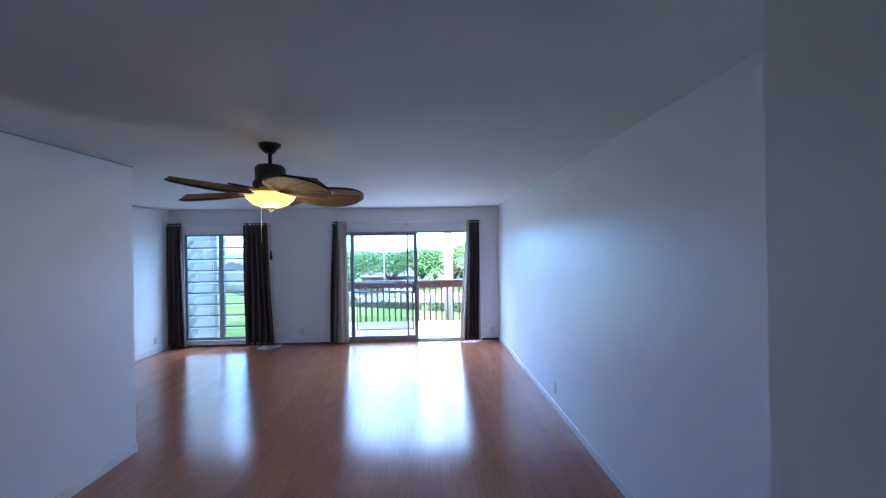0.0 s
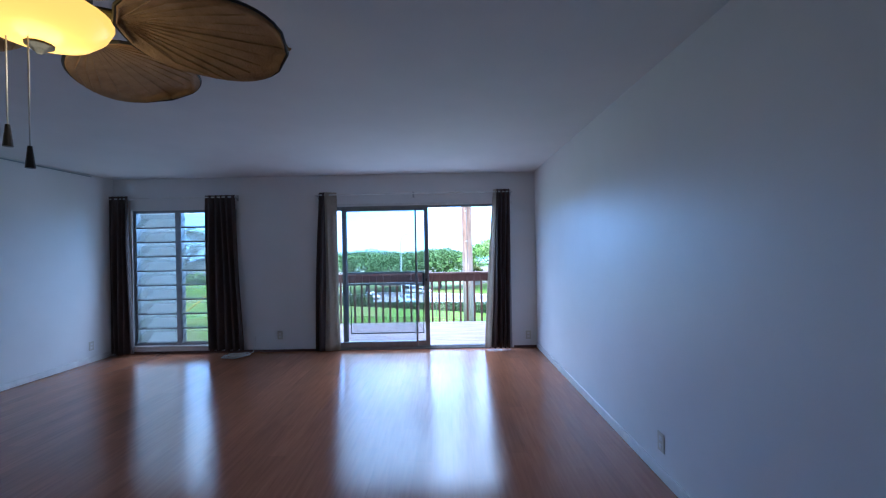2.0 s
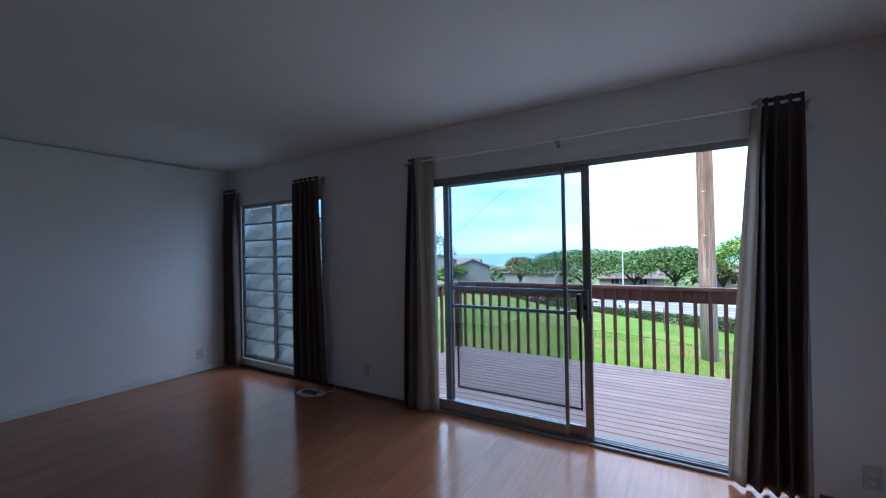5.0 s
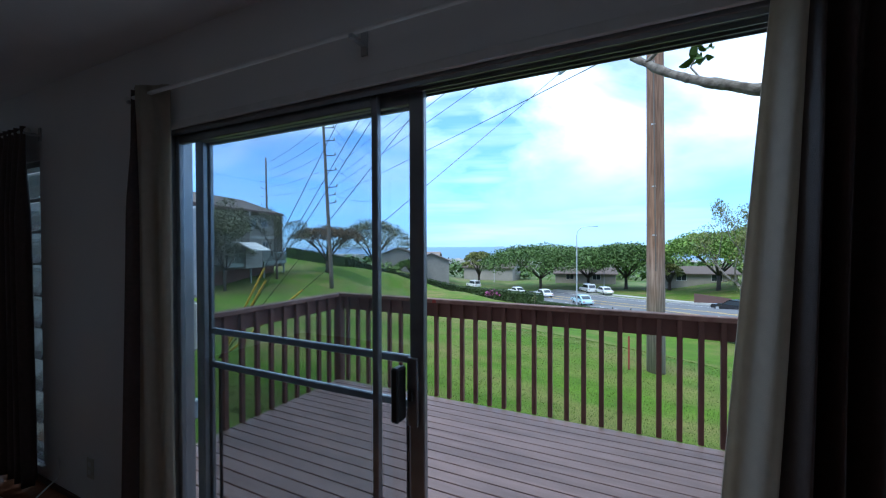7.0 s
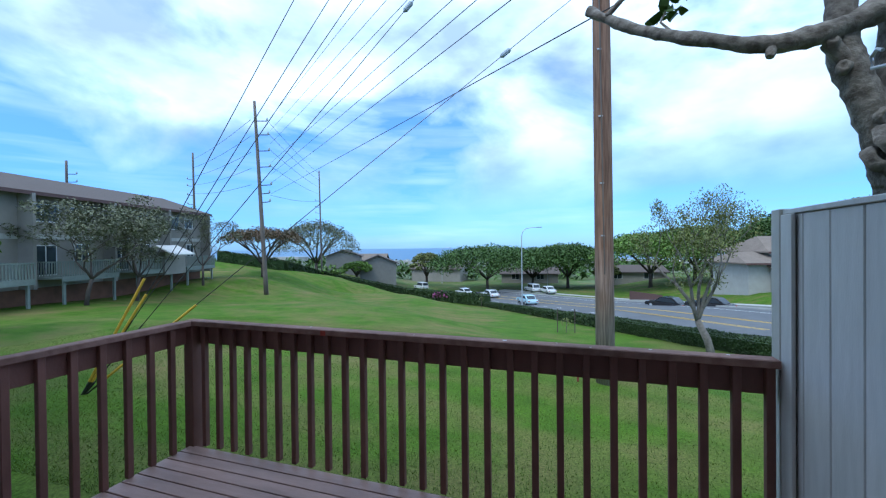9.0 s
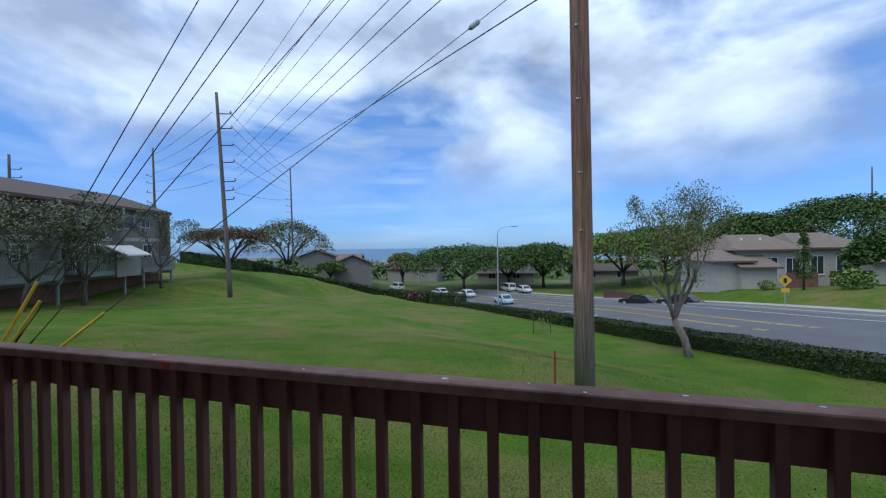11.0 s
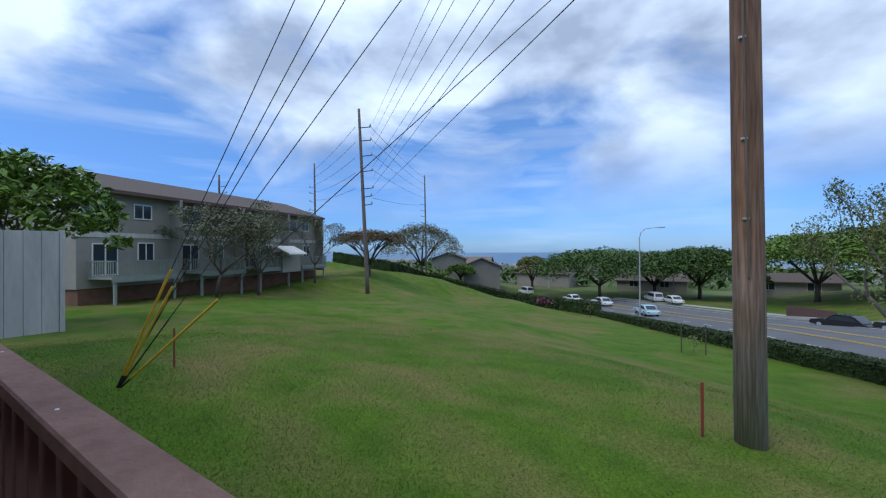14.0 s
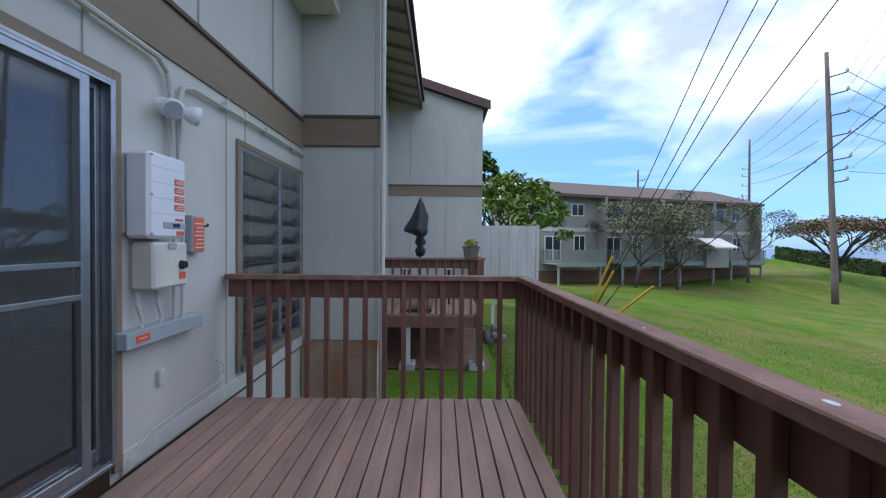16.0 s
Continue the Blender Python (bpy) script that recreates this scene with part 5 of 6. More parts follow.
plum = umbrella_tree(g(-19.9, 13.6), 6.7, 2.9, 28, "leafy plumeria with pale blossom behind the fence", leaf=M_leafg, clumps=80, per=60, size=0.17, trunk=0.16, under=0.32, group="garden trees")
bm = bmesh.new()
rnd = random.Random(41)
for i in range(70):
    a, k = rnd.uniform(0, 6.3), rnd.uniform(0.3, 1.0)
    leaves(bm, Vector((math.cos(a) * 3.0 * k, math.sin(a) * 3.0 * k, 6.9 * (0.46 + 0.42 * math.sqrt(1 - (k * 0.95) ** 2)) + 0.25)), 0.16, 6, 0.07, rnd)
part("blossom", bm, M_white, plum, "white blossom")
umbrella_tree(g(-22.2, 12.1), 8.8, 1.4, 29, "tall dark leafy tree behind the neighbour unit", leaf=M_leafd, clumps=60, per=50, size=0.2, trunk=0.18, under=0.5, group="garden trees")
umbrella_tree(g(-49, 92), 4.6, 3.6, 31, "green garden tree below the lawn", leaf=M_leafg, clumps=50)
umbrella_tree(g(-37, 108), 9.5, 4.2, 32, "round light green tree down the street", leaf=M_leafo, clumps=50)
umbrella_tree(g(8, 104), 6.0, 2.6, 33, "small yellow-green garden tree across the road", leaf=M_leafo, clumps=40)
cn = thing("tree", "narrow dark green conical tree by the drive", "tree", g(25.6, 56.5))
part("trunk", tube([(0, 0, -0.2), (0, 0, 3.0), (0, 0, 5.6)], [0.11, 0.08, 0.02], 8), M_bark2, cn, "", True)
bm = bmesh.new()
rnd = random.Random(34)
for i in range(90):
    k = rnd.random() ** 1.4
    a = rnd.uniform(0, 6.3)
    rr_ = (1 - k) ** 0.8 * rnd.uniform(0.5, 1.0)
    leaves(bm, Vector((math.cos(a) * rr_, math.sin(a) * rr_, 1.3 + 4.4 * k)), 0.3, 40, 0.09, rnd, 1.2)
part("crown", bm, M_leafd, cn)


# near tree behind the fence, with a long bough over the deck
def gnarled(bm, pts, radii, rings=44, seg=22, rough=0.16):
    """A tube along a smooth curve whose surface swells, twists and is pitted like old bark."""
    n = len(pts)
    cs, rs = [], []
    for i in range(rings):
        u = i / (rings - 1) * (n - 1)
        k = min(int(u), n - 2)
        f = u - k
        p0, p1, p2, p3 = (pts[max(0, min(n - 1, k + d))] for d in (-1, 0, 1, 2))
        cs.append(0.5 * (2 * p1 + (p2 - p0) * f + (2 * p0 - 5 * p1 + 4 * p2 - p3) * f * f + (3 * p1 - p0 - 3 * p2 + p3) * f ** 3))
        rs.append(radii[k] + (radii[k + 1] - radii[k]) * f)
    before = set(bm.verts)
    add_tube(bm, cs, rs, seg)
    fresh = [v for v in bm.verts if v not in before]
    for v in fresh:
        c, r = min(zip(cs, rs), key=lambda q: (q[0] - v.co).length_squared)
        d = v.co - c
        w = noise.noise(v.co * 5.0) * 1.1 + noise.noise(v.co * 13.0) * 0.8 + noise.noise(v.co * 31.0) * 0.45
        v.co = v.co + d * rough * w


def near_tree():
    t = thing("tree", "grey knotty tree trunk forking above the fence, bough over the deck", "tree", g(3.4, 11.6))
    o = Vector(g(3.4, 11.6))
    bm = bmesh.new()
    def rel(*pts):
        return [Vector(p) - o for p in pts]
    gnarled(bm, rel((3.45, 11.6, o.z - 0.2), (3.42, 11.6, 0.6), (3.30, 11.6, 1.5), (3.22, 11.6, 2.0), (3.24, 11.6, 2.45), (3.25, 11.62, 2.95), (3.21, 11.65, 3.4), (3.23, 11.7, 4.0)), [0.25, 0.22, 0.19, 0.19, 0.165, 0.16, 0.135, 0.12], 60)
    gnarled(bm, rel((3.18, 11.6, 1.85), (3.10, 11.58, 2.15), (2.98, 11.55, 2.42), (2.89, 11.55, 2.68), (2.87, 11.58, 3.0), (2.90, 11.62, 3.4), (2.96, 11.7, 3.9)), [0.14, 0.115, 0.10, 0.095, 0.082, 0.075, 0.07])
    gnarled(bm, rel((2.90, 11.53, 2.62), (2.80, 11.5, 2.74), (2.76, 11.5, 2.79)), [0.07, 0.05, 0.04], 12, 12)
    # burls and healed branch scars
    for c, r in (((3.08, 11.44, 2.11), 0.085), ((3.00, 11.47, 2.00), 0.06), ((3.10, 11.43, 1.94), 0.06), ((2.83, 11.46, 2.60), 0.035), ((2.77, 11.46, 2.78), 0.035), ((3.14, 11.46, 2.97), 0.085), ((3.03, 11.46, 2.26), 0.04)):
        q = (Vector((0.1, -1, 0.15)) + Vector((noise.noise(Vector(c) * 3), 0, noise.noise(Vector(c) * 7)))).normalized().to_track_quat("Z", "Y").to_matrix()
        ring = [(1.25, -0.6), (1.15, -0.15), (1.0, 0.25), (0.78, 0.46), (0.52, 0.44), (0.3, 0.2), (0.0, 0.08)]
        rows = []
        for k, (rr, zz) in enumerate(ring[:-1]):
            rows.append([bm.verts.new((Vector(c) - o) + q @ Vector((math.cos(a) * rr * r, math.sin(a) * rr * r * 1.2, zz * r)) * (1 + 0.22 * noise.noise(Vector((math.cos(a) * 1.5, math.sin(a) * 1.5, k * 0.4 + c[2] * 9))))) for a in [m * math.tau / 18 for m in range(18)]])
        for ra, rb in zip(rows, rows[1:]):
            for m in range(18):
                bm.faces.new((ra[m], ra[(m + 1) % 18], rb[(m + 1) % 18], rb[m]))
        bm.faces.new(rows[-1])
    part("trunk", bm, M_barkn, t, "rough grey bark with knots", True)
    bm = bmesh.new()
    bp = rel((3.20, 11.6, 3.0), (3.05, 11.53, 2.97), (2.84, 11.5, 2.87), (2.46, 11.5, 2.83), (2.08, 11.62, 2.98), (1.70, 11.85, 3.24), (1.45, 12.0, 3.46), (1.31, 12.1, 3.61))
    gnarled(bm, bp, [0.11, 0.082, 0.068, 0.060, 0.050, 0.044, 0.040, 0.048], 70, 14, 0.26)
    gnarled(bm, rel((1.45, 11.98, 3.47), (1.60, 11.95, 3.60), (1.72, 11.95, 3.70)), [0.026, 0.02, 0.012], 14, 8)
    gnarled(bm, rel((2.46, 11.5, 2.83), (2.44, 11.46, 2.75), (2.43, 11.45, 2.72)), [0.035, 0.028, 0.022], 10, 10)
    part("bough", bm, M_barkn, t, "long knobbly bough", True)
    rnd = random.Random(8)
    bm = bmesh.new()
    add_tube(bm, rel((1.95, 11.7, 3.06), (1.86, 11.9, 3.3), (1.93, 11.95, 3.46)), [0.012, 0.009, 0.006], 6)
    part("twig", bm, M_barkn, t)
    for i in range(16):
        bm = bmesh.new()
        s = rnd.uniform(0.05, 0.09)
        q = Euler((rnd.uniform(-0.9, 0.9), rnd.uniform(-0.9, 0.9), rnd.uniform(0, 6.3))).to_matrix()
        c = rel((1.93 + rnd.uniform(-0.14, 0.14), 11.95 + rnd.uniform(-0.1, 0.1), 3.46 + rnd.uniform(-0.09, 0.1)))[0]
        ring = [bm.verts.new(c + q @ Vector((s * math.cos(a), s * 0.5 * math.sin(a), 0.02 * math.cos(2 * a)))) for a in [k * math.tau / 10 for k in range(10)]]
        bm.faces.new(ring)
        part("leaf", bm, M_leafd, t)


near_tree()


# ---- hedge ----
def hedge():
    rnd = random.Random(3)
    t = thing("hedge", "long clipped dark green hedge along the road", "hedge", kind="stuff")
    bm = bmesh.new()
    n = 0
    for (ax, ay, az), (bx, by, bz) in zip(HEDGE[:-1], HEDGE[1:]):
        L = math.hypot(bx - ax, by - ay)
        dx, dy = (bx - ax) / L, (by - ay) / L
        far = math.hypot((ax + bx) / 2, (ay + by) / 2 - 10) > 45
        hh, ww_ = (0.66, 0.5) if ay < 49 or ax > -10 else (1.7, 0.8)
        near = min(ay, by) < 31
        k = int(L * (1150 if near else 420 if not far else 150))
        for _ in range(k):
            s = rnd.uniform(0, L)
            o = rnd.uniform(-1, 1)
            z = rnd.random()
            if rnd.random() < 0.62:
                o = math.copysign(1 - 0.12 * rnd.random(), o)
            else:
                z = 1 - 0.08 * rnd.random()
            wob = 1 + 0.10 * noise.noise(Vector((ax + dx * s, ay + dy * s, z * 2)) * 0.9)
            c = Vector((ax + dx * s - dy * o * ww_ * wob, ay + dy * s + dx * o * ww_ * wob, 0))
            c.z = az + (bz - az) * s / L + z * hh * wob
            q = Euler((rnd.uniform(-1.2, 1.2), rnd.uniform(-1.2, 1.2), rnd.uniform(0, 6.3))).to_matrix()
            e = (0.030 if near else 0.055 if not far else 0.13) * rnd.uniform(0.6, 1.4)
            bm.faces.new([bm.verts.new(c + q @ Vector(v)) for v in ((-e, -e * 0.5, 0), (e, -e * 0.5, 0), (e, e * 0.5, 0.02), (-e, e * 0.5, 0))])
    part("foliage", bm, M_hedge, t)
    bm = bmesh.new()
    for (ax, ay, az), (bx, by, bz) in zip(HEDGE[:-1], HEDGE[1:]):
        hh, w = (0.56, 0.42) if ay < 49 or ax > -10 else (1.55, 0.7)
        L = math.hypot(bx - ax, by - ay)
        nx, ny = -(by - ay) / L * w, (bx - ax) / L * w
        vs = [bm.verts.new((px + sx * nx, py + sx * ny, pz + zz)) for px, py, pz in ((ax, ay, az), (bx, by, bz)) for sx, zz in ((-1, -0.4), (1, -0.4), (1, hh), (-1, hh))]
        for f in ((0, 1, 5, 4), (1, 2, 6, 5), (2, 3, 7, 6), (3, 0, 4, 7), (0, 3, 2, 1), (4, 5, 6, 7)):
            bm.faces.new([vs[i] for i in f])
    part("core", bm, M_hedge, t)


hedge()
bg = thing("bougainvillea", "low magenta flowering bush over the hedge", "bush", g(-20, 72.5), kind="stuff")
bm = bmesh.new()
rnd = random.Random(9)
for i in range(8):
    leaves(bm, Vector((rnd.uniform(-2.5, 2.5), rnd.uniform(-2, 2), rnd.uniform(0.8, 1.5))), 0.7, 60, 0.16, rnd, 0.7)
part("bloom", bm, M_bloom, bg)


# ---- poles and wires ----
def utility_pole(name, label, base, top, r0, r1, arms=()):
    b, tp = Vector(base), Vector(top)
    t = thing("utility_pole", label, "utility pole", base, group="utility poles")
    n = 10
    bm = add_tube(bmesh.new(), [(tp - b) * (i / n) - Vector((0, 0, 0.3 if i == 0 else 0)) for i in range(n + 1)], [r0 + (r1 - r0) * i / n for i in range(n + 1)], 20)
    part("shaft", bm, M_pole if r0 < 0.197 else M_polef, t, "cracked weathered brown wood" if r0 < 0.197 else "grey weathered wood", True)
    for z, dx, dy, ln in arms:
        p = (tp - b) * (z / (tp.z - b.z))
        arm = part("arm", tube([p, p + Vector((dx * ln, dy * ln, 0.12))], 0.045, 6), M_dark, t)
        e = p + Vector((dx * ln, dy * ln, 0.12))
        part("insulator", tube([e, e + Vector((0, 0, 0.12)), e + Vector((0, 0, 0.3))], [0.07, 0.10, 0.05], 8), M_grey, arm)
    return t


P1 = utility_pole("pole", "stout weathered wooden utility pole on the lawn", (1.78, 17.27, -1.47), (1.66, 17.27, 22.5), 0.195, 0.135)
part("conduit", tube([(-0.02, -0.20, 2.3), (-0.10, -0.185, 9.0)], 0.016, 6), M_polef, P1, "grey ground wire moulding")
for z in (3.1, 4.2, 5.6, 7.0):
    part("strap", box(-0.05 - z * 0.012, 0.03 - z * 0.012, -0.215 + z * 0.003, -0.195 + z * 0.003, z, z + 0.03), M_steel, P1)
arms = [(z, 0.72, 0.69, 1.0) for z in (16.2, 14.9, 13.4, 11.9, 10.2)] + [(z, 0.72, 0.69, 0.8) for z in (9.4, 8.6)]
utility_pole("pole", "tall weathered wooden utility pole with side arms", (-26.1, 37.7, -2.95), (-27.0, 37.5, 15.1), 0.21, 0.12, arms)
utility_pole("pole", "tall distant utility pole with side arms", g(-48.5, 77.5), (-48.8, 77.3, 17.2), 0.2, 0.12, [(z, -0.9, -0.3, 1.0) for z in (16.5, 15.2, 14, 12.6, 11)])
utility_pole("pole", "tall distant utility pole with side arms", g(-53.5, 53.0), (-53.8, 53.0, 16.0), 0.2, 0.12, [(z, -0.9, -0.3, 1.0) for z in (13, 12, 10.6, 9.2)])
utility_pole("pole", "tall distant utility pole with side arms", g(-59.0, 40.0), (-59.0, 40.0, 12.6), 0.2, 0.13, [(z, 0.3, 0.9, 1.0) for z in (13, 12.0)])
utility_pole("pole", "far utility pole beyond the house", g(70, 118), (70, 118, 17.5), 0.2, 0.13, [(z, 0.9, 0.3, 1.0) for z in (18,)])
utility_pole("pole", "far utility pole beyond the house", g(78, 116), (78, 116, 17.5), 0.2, 0.13, [(z, 0.9, 0.3, 1.0) for z in (18,)])


def wire(a, b, sag, r=0.013, bead=None):
    a, b = Vector(a), Vector(b)
    t = thing("power_line", "thin dark overhead power line", "power line", tuple(a), group="overhead lines")
    n = 16
    pts = [(b - a) * (i / n) - Vector((0, 0, sag * 4 * (i / n) * (1 - i / n))) for i in range(n + 1)]
    part("cable", tube(pts, r, 5), M_black, t)
    if bead:
        i = bead * n
        p = pts[int(i)].lerp(pts[int(i) + 1], i - int(i))
        d = (b - a).normalized()
        part("insulator", tube([p - d * 0.16, p - d * 0.1, p + d * 0.1, p + d * 0.16], [0.02, 0.06, 0.06, 0.02], 8), M_grey, t)


top2 = [(-26.4, 38.3, 13.6), (-26.3, 38.4, 12.3), (-26.2, 38.4, 10.8), (-26.1, 38.4, 9.2), (-26.0, 38.3, 6.4)]
# the street circuit passes beside the stout pole and runs on beyond the house
for zp, zn in ((13.6, 10.4), (12.4, 9.5), (11.2, 8.85), (9.4, 7.7), (8.3, 7.2), (7.5, 6.6), (6.5, 5.35)):
    pa, pb = Vector((-25.75, 38.1, zp)), Vector((-1.1, 17.2, zn))
    wire(pa, pa + (pb - pa) * 1.85, 0.12, 0.011)
for i, e in enumerate(top2):
    wire(e, (-48.7, 77.2, 16.6 - i * 1.4), 0.35, 0.02)
    wire((-27.2, 37.2, 13.3 - i * 1.5), (-53.8, 53.0, 15.0 - i * 1.3), 0.3, 0.02)
wire((1.7, 17.2, 9.3), (22, 12.5, 8.5), 0.4, 0.012, 0.25)
wire((1.7, 17.2, 7.9), (24, 14.0, 7.5), 0.4, 0.012)

# guy wires from the lawn to the stout pole, some with yellow guards
for gx, gy, gh, guard, bead in ((-7.02, 12.71, 18.2, 2.25, 0), (-7.0, 12.73, 15.55, 2.0, 0), (-7.04, 12.72, 14.05, 0, 0), (-7.01, 12.74, 11.2, 0, 0.59), (-6.98, 12.75, 7.1, 2.35, 0.79)):
    base = Vector(g(gx, gy))
    end = Vector((1.72 - 0.005 * gh, 17.2, gh)) - base
    d = end.normalized()
    gw = thing("guy_wire", "steel guy wire with a yellow plastic guard at its foot" if guard else "bare steel guy wire from the lawn to the pole", "guy wire", tuple(base), group="guy wires")
    part("cable", tube([d * -0.1, end * 0.5, end], 0.0075, 6), M_dark, gw)
    part("rod", tube([d * -0.15, d * 0.25], 0.016, 6), M_dark, gw)
    part("grip", tube([d * 0.3, d * 1.5], 0.012, 6), M_dark, gw)
    if guard:
        part("guard", tube([d * 0.25, d * guard], 0.022, 10), M_yellow, gw, "yellow plastic guard")
    if bead:
        p = end * bead
        part("insulator", tube([p - d * 0.14, p - d * 0.09, p + d * 0.09, p + d * 0.14], [0.02, 0.05, 0.05, 0.02], 10), M_grey, gw)
for (x, y) in ((1.215, 17.09), (-7.6, 13.8)):
    st = thing("marker_stake", "short red wooden marker stake in the lawn", "stake", g(x, y))
    part("stake", box(-0.02, 0.02, -0.012, 0.012, -0.1, 0.78, 0.003), M_stake, st)


# ---- street lamps, sign, sapling ----
def street_lamp(at, h, rz):
    t = thing("street_lamp", "tall grey street lamp with a curved arm", "street lamp", at, rz, "street lamps")
    part("pole", tube([(0, 0, -0.2), (0, 0, h * 0.9)], [0.10, 0.07], 10), M_steel, t)
    part("arm", tube([(0, 0, h * 0.88), (0.15, 0, h * 0.95), (0.7, 0, h * 0.99), (1.7, 0, h), (2.3, 0, h)], 0.05, 8), M_steel, t)
    part("head", box(2.2, 2.95, -0.15, 0.15, h - 0.06, h + 0.08, 0.04), M_grey, t)
    part("base", box(-0.2, 0.2, -0.2, 0.2, -0.2, 0.25, 0.03), M_kerb, t)


street_lamp(g(-6.35, 67.7), 12.0, 8)
street_lamp(g(-5.5, 112), 10.5, 8)
street_lamp(g(-36, 118), 10.5, 8)
sg = thing("road_sign", "yellow diamond warning sign on a steel post", "road sign", g(21.6, 51.5))
part("post", tube([(0, 0, -0.2), (0, 0, 2.9)], 0.03, 8), M_steel, sg)
dm = part("diamond", prism([(0, -0.55), (0.55, 0), (0, 0.55), (-0.55, 0)], "y", -0.06, -0.045), M_yellow, sg, "yellow diamond plate")
dm.location.z = 2.7
part("symbol", box(-0.13, 0.13, -0.068, -0.061, 2.45, 2.9, 0.01), M_black, sg)
part("plate", box(-0.32, 0.32, -0.06, -0.045, 1.6, 2.0, 0.01), M_yellow, sg)
sp = thing("sapling", "young tree between two thin stakes on the lawn", "sapling", g(0.7, 30.6))
for xx in (-0.45, 0.45):
    part("stake", tube([(xx, 0, -0.1), (xx, 0, 1.3)], 0.025, 6), M_bark2, sp)
part("stem", tube([(0, 0, -0.1), (0.02, 0, 0.8)], 0.015, 6), M_bark, sp)
bm = bmesh.new()
leaves(bm, Vector((0, 0, 0.55)), 0.35, 60, 0.06, random.Random(4), 0.8)
part("crown", bm, M_leafo, sp)
sp2 = thing("sapling", "young staked tree further down the lawn", "sapling", g(-10.3, 58))
part("stake", tube([(0, 0, -0.1), (0, 0, 1.9)], 0.03, 6), M_bark2, sp2)
bm = bmesh.new()
leaves(bm, Vector((0, 0, 1.2)), 0.4, 50, 0.07, random.Random(4), 0.8)
part("crown", bm, M_leafo, sp2)


# ---- cars ----
def car(at, rz, colour, label, tall=False, pickup=False):
    t = thing("car", label, "car", at, rz, "parked cars")
    L, W = (4.6, 1.8) if not pickup else (5.4, 1.9)
    h0 = 0.95 if tall or pickup else 0.82
    h1 = 1.75 if tall or pickup else 1.42
    m_ = mat("car_paint", colour, tuple(v * 0.9 for v in colour), rough=0.25, coat=0.6)
    low = [(-L / 2, 0.3), (L / 2, 0.3), (L / 2, h0 - 0.22), (L / 2 - 0.15, h0 - 0.08), (L * 0.22, h0), (-L / 2 + 0.2, h0), (-L / 2, h0 - 0.2)]
    bm = prism(low, "y", -W / 2, W / 2)
    bmesh.ops.bevel(bm, geom=bm.edges[:], offset=0.07, segments=2, affect="EDGES", clamp_overlap=True)
    body = part("body", bm, m_, t, "glossy painted body")
    if pickup:
        cabp = [(-0.4, h0 - 0.02), (1.25, h0 - 0.02), (0.7, h1), (-0.2, h1)]
    elif tall:
        cabp = [(-L / 2 + 0.1, h0 - 0.02), (1.2, h0 - 0.02), (0.55, h1), (-L / 2 + 0.4, h1)]
    else:
        cabp = [(-L / 2 + 0.5, h0 - 0.02), (1.15, h0 - 0.02), (0.35, h1), (-L / 2 + 1.25, h1)]
    bm = prism(cabp, "y", -W / 2 + 0.12, W / 2 - 0.12)
    bmesh.ops.bevel(bm, geom=bm.edges[:], offset=0.08, segments=2, affect="EDGES", clamp_overlap=True)
    part("cabin", bm, m_, t)
    z0, z1 = h0 + 0.06, h1 - 0.12
    xs0, xs1 = cabp[0][0] + 0.3, cabp[1][0] - 0.3
    xt0, xt1 = cabp[3][0] + 0.12, cabp[2][0] - 0.08
    for s in (-1, 1):
        yy = s * (W / 2 - 0.115)
        part("side_window", prism([(xs0, z0), (xs1, z0), (xt1, z1), (xt0, z1)], "y", yy - 0.006, yy + 0.006), M_winglass_far, t)
    for (xa, za), (xb, zb), sx in ((cabp[1], cabp[2], 1), (cabp[0], cabp[3], -1)):
        q0, q1 = Vector((xa, 0, za)).lerp(Vector((xb, 0, zb)), 0.14), Vector((xa, 0, za)).lerp(Vector((xb, 0, zb)), 0.86)
        part("windscreen" if sx > 0 else "rear_window", prism([(q0.x, q0.z), (q0.x + sx * 0.012, q0.z), (q1.x + sx * 0.012, q1.z), (q1.x, q1.z)], "y", -W / 2 + 0.25, W / 2 - 0.25), M_winglass_far, t)
    for sx in (-L * 0.31, L * 0.31):
        for s in (-1, 1):
            wh = part("wheel", tube([(sx, s * (W / 2 - 0.2), 0.32), (sx, s * (W / 2 + 0.01), 0.32)], 0.33, 18), M_tyre, t)
            part("rim", tube([(sx, s * (W / 2 + 0.01), 0.32), (sx, s * (W / 2 + 0.02), 0.32)], 0.2, 12), M_steel, wh)
    for s in (-1, 1):
        part("headlight", box(L / 2 - 0.06, L / 2 + 0.01, s * 0.65 - 0.18, s * 0.65 + 0.18, h0 - 0.32, h0 - 0.18, 0.02), M_white, t)
        part("tail_light", box(-L / 2 - 0.01, -L / 2 + 0.05, s * 0.68 - 0.14, s * 0.68 + 0.14, h0 - 0.3, h0 - 0.14, 0.02), M_red, t)
    return t


